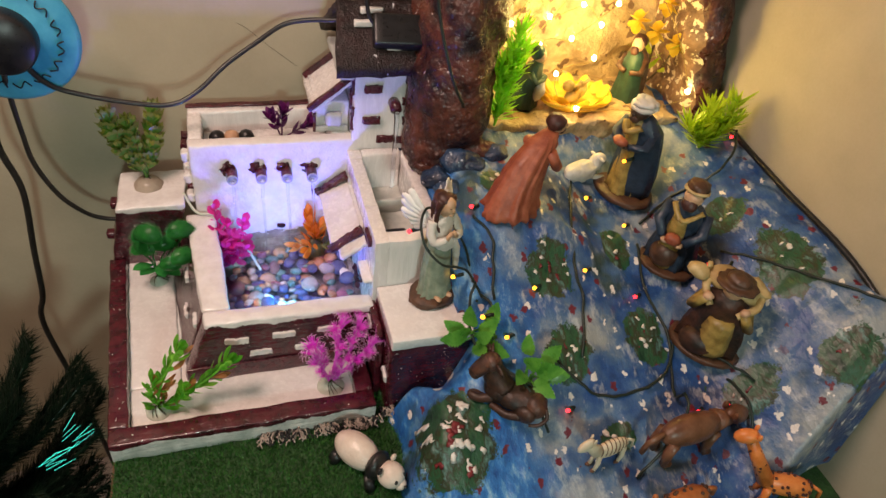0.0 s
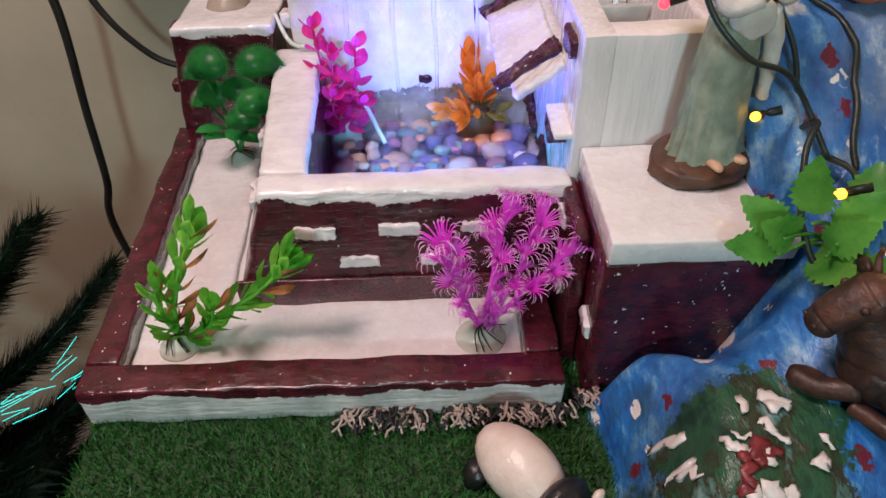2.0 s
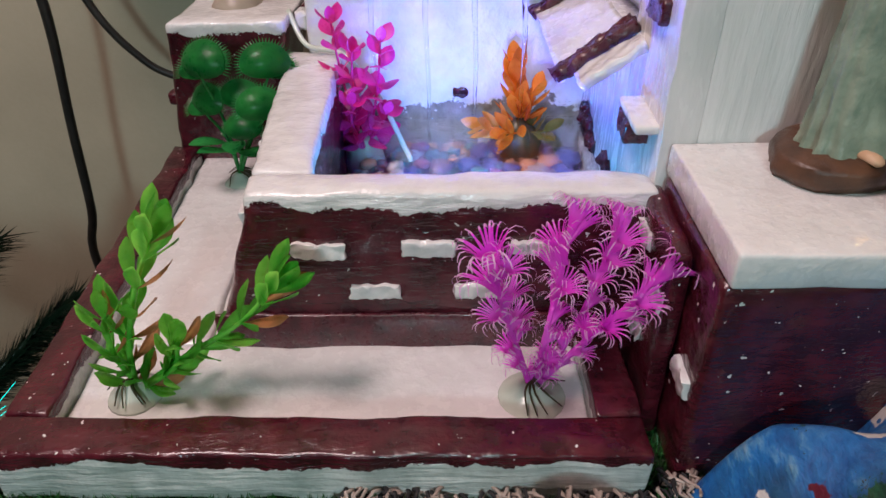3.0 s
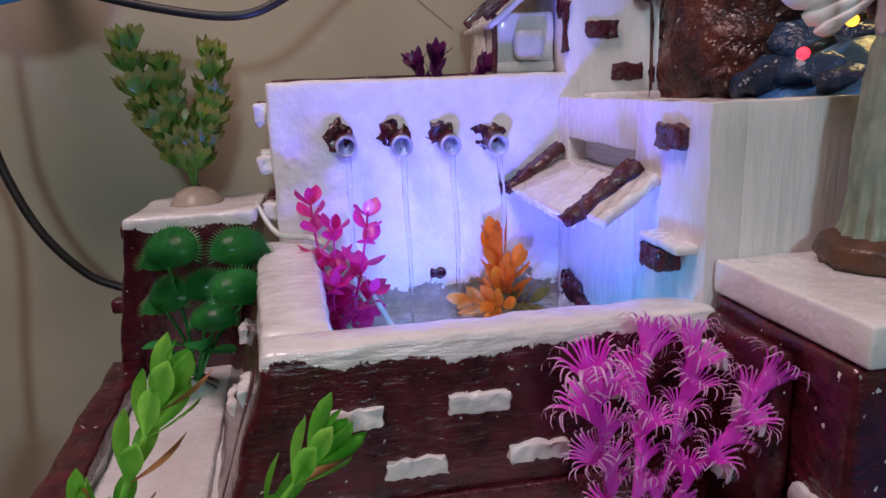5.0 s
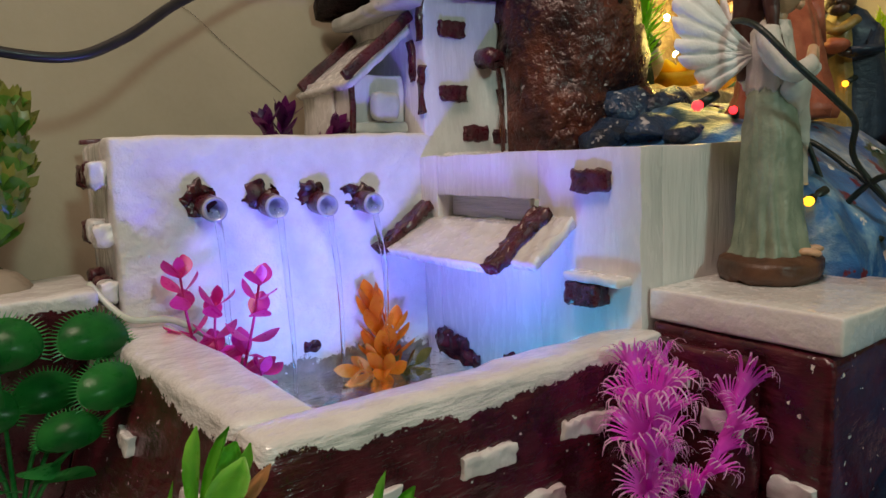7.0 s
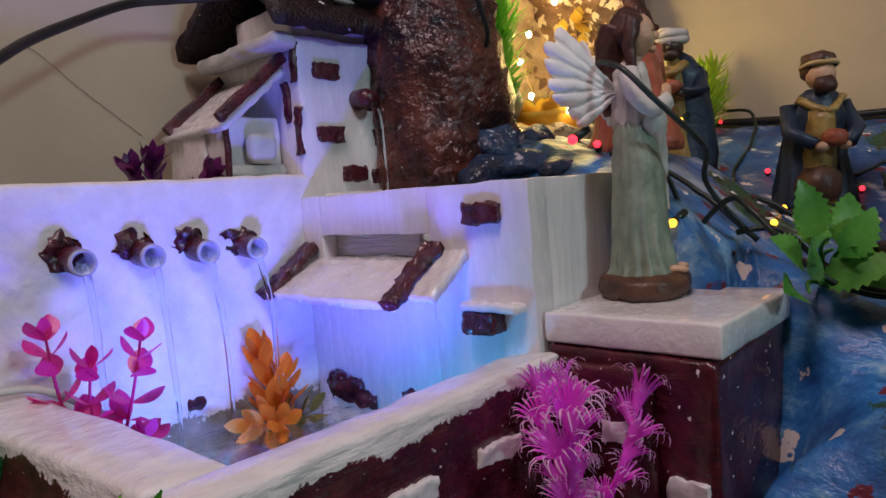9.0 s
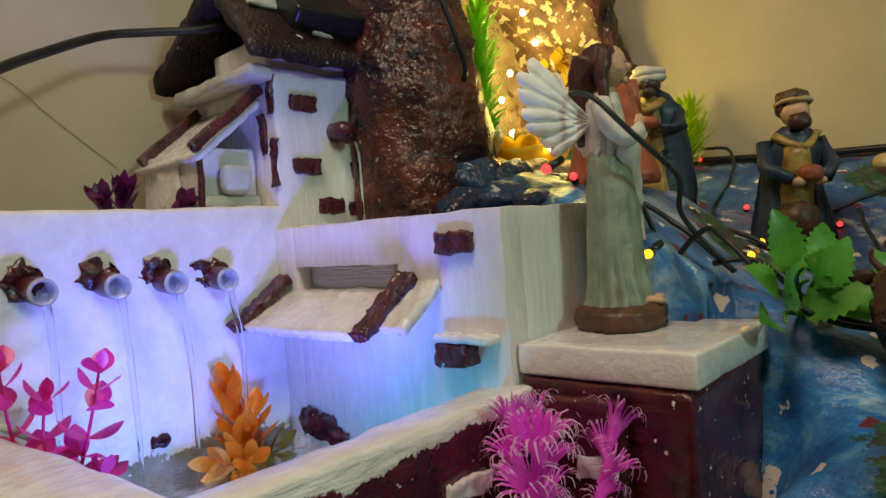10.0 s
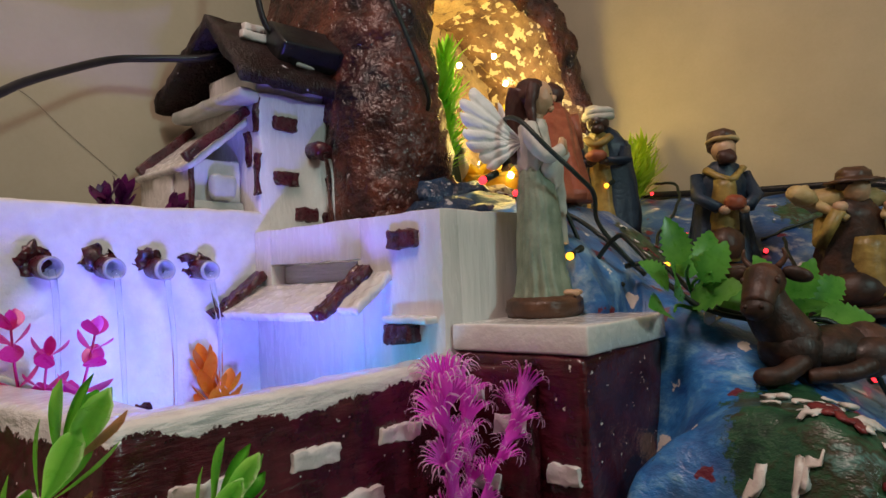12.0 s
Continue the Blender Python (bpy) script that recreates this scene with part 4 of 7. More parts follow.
# inner faces take the lit-looking rock colours, the rest the dark one
for i, (a, b) in enumerate(zip(rows, rows[1:])):
    for j in range(len(a) - 1):
        f = bm.faces.new((a[j], a[j + 1], b[j + 1], b[j]))
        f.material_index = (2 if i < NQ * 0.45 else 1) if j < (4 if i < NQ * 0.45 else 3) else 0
bmesh.ops.subdivide_edges(bm, edges=bm.edges, cuts=1, use_grid_fill=True)
for v in bm.verts:
    v.co += noise.noise_vector(v.co * 55) * 0.006 + noise.noise_vector(v.co * 130) * 0.003
    v.co.x, v.co.y = min(v.co.x, SIDE - 0.003), min(v.co.y, BACK - 0.003)
part("rock_arch", bm, ["rock_paint", "rock_inside", "rock_mouth_lit"], grotto, "rough dark brown rock arch with pale flecks")
bm = bmesh.new()
g = {}
for i in range(41):
    for j in range(41):
        p = Vector((0.34 + 0.45 * i / 40, 1.012 - 0.03 * math.cos((j / 40) * 2), 0.17 + 0.42 * j / 40))
        p = p + noise.noise_vector(p * 16) * 0.022 + noise.noise_vector(p * 50) * 0.008
        p.y = min(p.y, BACK - 0.004)
        p.x = min(p.x, SIDE - 0.004)
        g[i, j] = bm.verts.new(p)
for i in range(40):
    for j in range(40):
        bm.faces.new((g[i, j], g[i + 1, j], g[i + 1, j + 1], g[i, j + 1]))
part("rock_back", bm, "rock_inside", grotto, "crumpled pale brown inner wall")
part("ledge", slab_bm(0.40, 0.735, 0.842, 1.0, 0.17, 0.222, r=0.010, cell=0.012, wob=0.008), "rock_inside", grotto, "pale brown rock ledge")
for x, y, r in ((0.375, 0.815, 0.020), (0.40, 0.80, 0.015), (0.345, 0.80, 0.022), (0.315, 0.83, 0.026), (0.312, 0.79, 0.020), (0.318, 0.755, 0.016), (0.312, 0.725, 0.013), (0.36, 0.78, 0.015), (0.322, 0.86, 0.026)):
    bm = bmesh.new()
    blob(bm, (x, y, hill(x, y)), (r * 1.4, r * 1.1, r * 0.75), wob=0.007, freq=60, seg=16)
    part("foot_rock", bm, "rock_blue" if y < 0.81 else "rock_paint", grotto)

# ---- figurines ----
def figure(name, loc, face, label, build, category="figurine", group="", size=(1, 1, 1)):
    """A one-piece resin figurine; build(bm) works at the origin, looking along -y."""
    bm = bmesh.new()
    mats = build(bm)
    if len(bm.verts) > 0 and category == "figurine":
        for v in bm.verts:
            v.co += noise.noise_vector(v.co * 130) * 0.0011 + noise.noise_vector(v.co * 320) * 0.0005
    me = link_mesh(name, bm, mats)
    ob = new(name, me)
    ob.matrix_world = pose(*loc, 0, 0, face) @ Matrix.Diagonal((*size, 1))
    return tagged(ob, label, category, group)


def rock_base(bm, rx, ry, h=0.012, mi=0):
    lathe(bm, (0, 0, 0), [(rx * 0.9, 0), (rx, h * 0.35), (rx * 0.97, h * 0.8), (rx * 0.8, h)], mi=mi, seg=24, folds=5, depth=0.04, squash=(1, ry / rx))


def drape(bm, rows, mi, folds, depth, seg=64, phase=0.0):
    """A draped garment: rows of (z, half width, half depth, shift x, shift y); ridged folds deepen toward the hem."""
    fine = []
    for q0, q1 in zip(rows, rows[1:]):
        fine += [tuple(a + (b - a) * s / 4 for a, b in zip(q0, q1)) for s in range(4)]
    fine.append(rows[-1])
    z0, z1 = rows[0][0], rows[-1][0]
    rings = []
    for z, hw, hd, sx, sy in fine:
        k = (z - z0) / (z1 - z0)
        ring = []
        for i in range(seg):
            t = 2 * math.pi * i / seg
            u = folds * (t + 0.35 * math.sin(2 * t + phase)) + 1.2 * math.sin(2.2 * k + t) + phase
            ridge = 1 - abs(math.sin(u * 0.5)) ** 0.7 * 2 + 0.5 * math.sin(2.7 * u + 3 * k)
            q = 1 + depth * ridge * (1 - 0.75 * k)
            ring.append(bm.verts.new((sx + hw * q * math.cos(t), sy + hd * q * math.sin(t), z + 0.0015 * math.sin(u) * (1 - k) ** 4)))
        rings.append(ring)
    for a, b in zip(rings, rings[1:]):
        for i in range(seg):
            bm.faces.new((a[i], a[(i + 1) % seg], b[(i + 1) % seg], b[i])).material_index = mi
    for ring in (rings[0], rings[-1]):
        bm.faces.new(ring).material_index = mi


def wing(bm, root, out, up, s, mi):
    """A raised wing in one piece: long scalloped feathers with a shorter covert layer on both faces."""
    out, up = Vector(out).normalized(), Vector(up).normalized()
    nor = out.cross(up).normalized()
    for layer, (R, thick, n) in enumerate(((1.0, 0.0017, 7), (0.72, 0.0030, 6), (0.46, 0.0042, 5))):
        na, nr = n * 6, 9
        g = {}
        for side in (-1, 1):
            for i in range(na + 1):
                f = i / na
                th = radians(-40 + 106 * f)
                span = (0.029 + 0.022 * f ** 0.8) * R * (1 + 0.04 * math.sin(19 * f))
                scal = abs(math.sin(math.pi * n * f))
                for j in range(nr + 1):
                    v = j / nr
                    edge = 1 - 0.13 * (1 - scal ** 0.5) * v ** 3
                    ridge = thick * (0.35 + 0.65 * scal ** 0.5) * (1 - 0.55 * v ** 4) * (1 if j < nr else 0.12)
                    p = Vector(root) + (out * math.cos(th) + up * math.sin(th)) * span * (0.06 + 0.94 * v) * edge + nor * (side * ridge + 0.010 * v * v * math.cos(th))
                    g[side, i, j] = bm.verts.new(p)
        for side in (-1, 1):
            for i in range(na):
                for j in range(nr):
                    bm.faces.new([g[side, i + a, j + b] for a, b in ((0, 0), (1, 0), (1, 1), (0, 1))]).material_index = mi
        for i in range(na):
            bm.faces.new((g[-1, i, nr], g[-1, i + 1, nr], g[1, i + 1, nr], g[1, i, nr])).material_index = mi
        for i in (0, na):
            for j in range(nr):
                bm.faces.new((g[-1, i, j], g[-1, i, j + 1], g[1, i, j + 1], g[1, i, j])).material_index = mi


def angel(bm):
    mats = ["resin_brown", "resin_green", "resin_white", "resin_skin", "resin_hair", "wing_white"]
    rock_base(bm, 0.036, 0.028, 0.015, 0)
    drape(bm, [(0.0125, 0.0275, 0.0225, 0.002, 0.0), (0.018, 0.0245, 0.0195, 0.001, 0.0), (0.034, 0.0215, 0.0170, 0.0, 0.001), (0.058, 0.0200, 0.0160, -0.001, 0.001), (0.080, 0.0185, 0.0150, -0.001, 0.001), (0.098, 0.0160, 0.0130, 0.0, 0.002), (0.108, 0.0135, 0.0110, 0.0, 0.002)], 1, 11, 0.075)
    for s in (-1, 1):
        blob(bm, (s * 0.009, -0.0195, 0.0160), (0.0042, 0.0065, 0.0028), 3, seg=12)
    drape(bm, [(0.104, 0.0145, 0.0120, 0.0, 0.002), (0.114, 0.0150, 0.0122, 0.0, 0.002), (0.126, 0.0160, 0.0120, 0.0, 0.002), (0.136, 0.0150, 0.0105, 0.0, 0.002), (0.142, 0.0080, 0.0075, 0.0, 0.001)], 2, 7, 0.05)
    tube(bm, [(0, 0.001, 0.138), (0, -0.001, 0.149)], 0.0055, 12, 3)
    blob(bm, (0, -0.003, 0.1575), (0.0096, 0.0108, 0.0128), 3, seg=20)
    blob(bm, (0, -0.0138, 0.1565), (0.0014, 0.0022, 0.0030), 3, seg=8)
    blob(bm, (0, -0.0112, 0.1490), (0.0036, 0.0032, 0.0030), 3, seg=8)
    blob(bm, (0, -0.0128, 0.1522), (0.0022, 0.0012, 0.0008), 0, seg=8)
    for s in (-1, 1):
        blob(bm, (s * 0.0036, -0.0124, 0.1592), (0.0013, 0.0008, 0.0007), 4, seg=8)
    blob(bm, (0, 0.0025, 0.1605), (0.0122, 0.0122, 0.0126), 4, wob=0.0015, freq=150, seg=20)
    tube(bm, smooth_path([(0, 0.009, 0.164), (0, 0.0135, 0.150), (0, 0.0145, 0.132), (0.001, 0.0135, 0.112)], 4), 0.0105, 14, 4, 0.55)
    for s in (-1, 1):
        tube(bm, smooth_path([(s * 0.0085, -0.001, 0.166), (s * 0.0115, 0.001, 0.153), (s * 0.0125, 0.000, 0.138), (s * 0.0105, -0.005, 0.122)], 4), 0.0050, 10, 4, 0.45)
        tube(bm, smooth_path([(s * 0.0145, 0.003, 0.135), (s * 0.0205, -0.001, 0.122), (s * 0.0195, -0.010, 0.112), (s * 0.008, -0.0175, 0.117)], 4), 0.0064, 12, 2, 0.75)
        tube(bm, [(s * 0.008, -0.0175, 0.117), (s * 0.0015, -0.0185, 0.126)], 0.0036, 10, 3, 0.7)
    blob(bm, (-0.002, -0.0105, 0.103), (0.0145, 0.0075, 0.0110), 2, rot=(12, 22, 0), wob=0.002, freq=110, seg=20)
    tube(bm, smooth_path([(0.009, -0.010, 0.106), (0.017, -0.012, 0.088), (0.020, -0.012, 0.066), (0.021, -0.013, 0.052)], 4), 0.0058, 12, 2, 0.6)
    for s in (-1, 1):
        wing(bm, (s * 0.006, 0.011, 0.124), (s * 0.74, 0.67, 0.0), (s * 0.10, 0.25, 1.0), s, 5)
    return mats


def standing_king(bm):
    mats = ["resin_brown", "resin_gold", "resin_blue", "resin_dark_skin", "resin_white", "resin_red"]
    rock_base(bm, 0.036, 0.030, 0.013, 0)
    lathe(bm, (0, 0, 0.012), [(0.025, 0), (0.022, 0.015), (0.019, 0.05), (0.018, 0.08), (0.017, 0.105), (0.010, 0.122), (0.006, 0.126)], 1, 48, 8, 0.12, (0.72, 0.85), (0.0, -0.012))
    lathe(bm, (0.002, 0.006, 0.014), [(0.025, 0), (0.025, 0.03), (0.022, 0.08), (0.021, 0.105), (0.012, 0.122), (0.006, 0.128)], 2, 30, 7, 0.08, (1.05, 0.75), (0.0, -0.014))
    blob(bm, (0, -0.016, 0.146), (0.0100, 0.0115, 0.0125), 3)
    blob(bm, (0, -0.027, 0.144), (0.002, 0.0022, 0.003), 3, seg=8)
    for q, (rr_, zz) in enumerate(((0.0098, 0.1535), (0.0092, 0.1570), (0.0065, 0.1605))):
        ring = [(rr_ * math.cos(t), -0.0125 + rr_ * 1.05 * math.sin(t), zz + 0.0022 * math.sin(t + q * 2.1)) for t in [radians(24 * i) for i in range(16)]]
        tube(bm, ring, 0.0046, 8, 4)
    blob(bm, (0, -0.012, 0.161), (0.009, 0.009, 0.005), 4, seg=10)
    blob(bm, (0, -0.0235, 0.1375), (0.006, 0.005, 0.006), 3, wob=0.001, freq=200)
    tube(bm, smooth_path([(-0.010, -0.020, 0.128), (0, -0.027, 0.118), (0.010, -0.020, 0.128)], 4), 0.0042, 8, 1)
    for s in (-1, 1):
        tube(bm, [(s * 0.017, -0.006, 0.122), (s * 0.021, -0.016, 0.100), (s * 0.007, -0.028, 0.098)], 0.0065, 10, 2, 0.8)
        blob(bm, (s * 0.005, -0.030, 0.098), (0.0045, 0.004, 0.004), 3, seg=8)
    blob(bm, (0, -0.033, 0.104), (0.009, 0.007, 0.007), 5, wob=0.002, freq=200)
    return mats


def kneeling_king(bm):
    mats = ["resin_brown", "resin_blue", "resin_gold", "resin_skin", "resin_hair", "resin_red", "resin_cream"]
    rock_base(bm, 0.034, 0.032, 0.010, 0)
    lathe(bm, (0, 0.004, 0.009), [(0.027, 0), (0.026, 0.015), (0.023, 0.04), (0.021, 0.07), (0.020, 0.088), (0.013, 0.106), (0.007, 0.112)], 1, 48, 8, 0.12, (1.05, 0.85), (0, -0.014))
    blob(bm, (-0.004, -0.014, 0.030), (0.017, 0.018, 0.022), 0, wob=0.003)
    lathe(bm, (-0.002, -0.010, 0.012), [(0.018, 0), (0.017, 0.03), (0.016, 0.06), (0.013, 0.088)], 2, 24, 6, 0.08, (0.7, 0.8), (0, -0.008))
    blob(bm, (0, -0.015, 0.132), (0.0105, 0.0115, 0.013), 3)
    blob(bm, (0, -0.0225, 0.123), (0.0085, 0.007, 0.009), 4, wob=0.002, freq=180)
    blob(bm, (0, -0.010, 0.138), (0.0125, 0.0125, 0.012), 4)
    tube(bm, [(0.0122 * math.cos(t), -0.0125 + 0.0125 * math.sin(t), 0.1415 - 0.002 * math.sin(t)) for t in [radians(24 * i) for i in range(16)]], 0.0021, 8, 6)
    lathe(bm, (0, -0.012, 0.1425), [(0.0118, 0), (0.0122, 0.004), (0.0105, 0.0095), (0.003, 0.0130)], 0, 24, 8, 0.10)
    tube(bm, smooth_path([(-0.016, -0.012, 0.112), (0, -0.026, 0.098), (0.016, -0.012, 0.112)], 4), 0.0036, 8, 2)
    for s in (-1, 1):
        tube(bm, [(s * 0.020, -0.004, 0.106), (s * 0.025, -0.016, 0.082), (s * 0.012, -0.030, 0.068)], 0.0068, 10, 1, 0.8)
        blob(bm, (s * 0.008, -0.032, 0.066), (0.005, 0.005, 0.0045), 3, seg=8)
    blob(bm, (0, -0.034, 0.073), (0.009, 0.008, 0.008), 5, wob=0.002, freq=200)
    return mats


def bowing_king(bm):
    mats = ["resin_red", "resin_brown", "resin_skin", "resin_hair", "resin_gold"]
    lathe(bm, (0, 0.004, 0), [(0.036, 0), (0.037, 0.006), (0.032, 0.020), (0.027, 0.045), (0.024, 0.070), (0.019, 0.092), (0.010, 0.106)], 0, 48, 9, 0.12, (0.85, 1.05), (0, -0.050))
    blob(bm, (0, -0.056, 0.112), (0.0105, 0.012, 0.0125), 2, rot=(35, 0, 0))
    blob(bm, (0, -0.052, 0.117), (0.0125, 0.0125, 0.0125), 3, wob=0.002, freq=170)
    blob(bm, (0, -0.064, 0.104), (0.007, 0.006, 0.008), 3, wob=0.002)
    for s in (-1, 1):
        tube(bm, [(s * 0.018, -0.030, 0.088), (s * 0.022, -0.044, 0.062), (s * 0.008, -0.060, 0.050)], 0.007, 10, 0, 0.8)
        blob(bm, (s * 0.005, -0.062, 0.048), (0.0045, 0.005, 0.004), 2, seg=8)
    lathe(bm, (0.004, -0.022, 0.002), [(0.020, 0), (0.018, 0.02), (0.014, 0.05)], 4, 20, 6, 0.11, (0.8, 0.7), (0, -0.020))
    blob(bm, (0, -0.064, 0.056), (0.008, 0.007, 0.006), 4, wob=0.001)
    return mats


def shepherd(bm):
    mats = ["resin_brown", "resin_ox", "resin_skin", "resin_hair", "resin_cream", "resin_gold"]
    rock_base(bm, 0.040, 0.034, 0.012, 0)
    lathe(bm, (0, 0, 0.010), [(0.030, 0), (0.029, 0.02), (0.024, 0.05), (0.021, 0.075), (0.019, 0.088), (0.010, 0.100)], 1, 30, 7, 0.10, (1.1, 0.85), (0, -0.012))
    blob(bm, (-0.006, -0.020, 0.026), (0.022, 0.017, 0.018), 1, wob=0.003)
    blob(bm, (0, -0.015, 0.118), (0.0105, 0.0115, 0.0125), 2)
    blob(bm, (0, -0.011, 0.123), (0.0125, 0.0125, 0.0120), 3, wob=0.002, freq=170)
    lathe(bm, (0, -0.013, 0.126), [(0.021, 0), (0.0205, 0.002), (0.013, 0.004), (0.0120, 0.010), (0.008, 0.0140), (0.001, 0.0150)], 0, 24, 5, 0.08)
    lathe(bm, (0.004, -0.018, 0.020), [(0.020, 0), (0.018, 0.025), (0.014, 0.055)], 5, 24, 7, 0.12, (0.9, 0.7), (0, -0.004))
    for s in (-1, 1):
        tube(bm, [(s * 0.020, -0.002, 0.092), (s * 0.030, -0.014, 0.070), (s * 0.020, -0.026, 0.100)], 0.0065, 10, 5, 0.8)
        blob(bm, (s * 0.019, -0.026, 0.103), (0.0055, 0.005, 0.0055), 2, seg=8)
    blob(bm, (0.0, 0.004, 0.112), (0.034, 0.019, 0.014), 4, wob=0.006, freq=110, seg=20)
    for s in (-1, 1):
        tube(bm, smooth_path([(s * 0.026, 0.000, 0.112), (s * 0.026, -0.014, 0.104), (s * 0.014, -0.026, 0.092)], 4), 0.0055, 8, 4, 0.6)
    blob(bm, (-0.038, -0.008, 0.116), (0.014, 0.010, 0.009), 4, rot=(0, 20, 20), wob=0.002)
    blob(bm, (-0.032, 0.000, 0.124), (0.003, 0.006, 0.004), 4, seg=8)
    return mats


def lying_ox(bm):
    mats = ["resin_ox", "resin_ox_warm"]
    blob(bm, (0, 0.026, 0.0165), (0.020, 0.036, 0.0165), 0, wob=0.004, freq=50, seg=24)
    blob(bm, (0.001, 0.046, 0.017), (0.0205, 0.018, 0.0175), 1, wob=0.003, freq=60, seg=20)
    blob(bm, (0, -0.004, 0.020), (0.019, 0.021, 0.0205), 0, wob=0.003, freq=60, seg=20)
    tube(bm, smooth_path([(0, 0.000, 0.022), (0, -0.012, 0.036), (0, -0.019, 0.048), (0, -0.022, 0.058)], 4), 0.0185, 16, 0, 0.70)
    before = set(bm.verts)
    blob(bm, (0, -0.024, 0.064), (0.0135, 0.0135, 0.0120), 1, rot=(25, 0, 0), seg=18)
    tube(bm, smooth_path([(0, -0.025, 0.066), (0, -0.035, 0.058), (0, -0.043, 0.049)], 4), 0.0122, 16, 1, 0.78)
    blob(bm, (0, -0.044, 0.0480), (0.0100, 0.0078, 0.0078), 0, seg=14)
    for s in (-1, 1):
        blob(bm, (s * 0.0048, -0.0505, 0.0495), (0.0018, 0.0013, 0.0015), 0, seg=8)
        blob(bm, (s * 0.0104, -0.0330, 0.0650), (0.0022, 0.0026, 0.0024), 0, seg=8)
        blob(bm, (s * 0.0195, -0.020, 0.0680), (0.0095, 0.0032, 0.0050), 0, rot=(10, s * 18, s * 15), seg=12)
        tube(bm, smooth_path([(s * 0.008, -0.021, 0.073), (s * 0.013, -0.020, 0.079), (s * 0.012, -0.021, 0.085)], 3), 0.0024, 8, 1, 0.4)
    bmesh.ops.rotate(bm, verts=[v for v in bm.verts if v not in before], cent=(0, -0.018, 0.06), matrix=Matrix.Rotation(radians(42), 3, "Z"))
    for s in (-1, 1):
        tube(bm, smooth_path([(s * 0.015, -0.006, 0.014), (s * 0.020, -0.024, 0.007), (s * 0.018, -0.036, 0.006), (s * 0.013, -0.030, 0.005), (s * 0.014, -0.014, 0.0045)], 4), 0.0066, 12, 0, 0.7)
        blob(bm, (s * 0.019, 0.040, 0.014), (0.009, 0.016, 0.013), 0, rot=(20, 0, 0), wob=0.002, seg=14)
        tube(bm, smooth_path([(s * 0.022, 0.036, 0.010), (s * 0.025, 0.018, 0.006), (s * 0.021, 0.002, 0.005), (s * 0.019, -0.006, 0.0045)], 4), 0.0062, 12, 0, 0.7)
    tube(bm, smooth_path([(0.004, 0.062, 0.024), (0.010, 0.068, 0.014), (0.018, 0.062, 0.006), (0.024, 0.050, 0.004)], 4), 0.0028, 8, 0, 0.8)
    return mats


def sheep(bm):
    mats = ["resin_white"]
    blob(bm, (0, 0.010, 0.018), (0.016, 0.032, 0.017), 0, wob=0.004, freq=150, seg=20)
    blob(bm, (0, -0.024, 0.034), (0.0085, 0.013, 0.0085), 0, rot=(25, 0, 0))
    blob(bm, (0, -0.016, 0.026), (0.010, 0.012, 0.015), 0, wob=0.003, freq=150)
    for s in (-1, 1):
        blob(bm, (s * 0.010, -0.018, 0.038), (0.006, 0.003, 0.0025), 0, seg=8)
        tube(bm, [(s * 0.010, -0.010, 0.008), (s * 0.012, -0.030, 0.004)], 0.004, 8)
    return mats


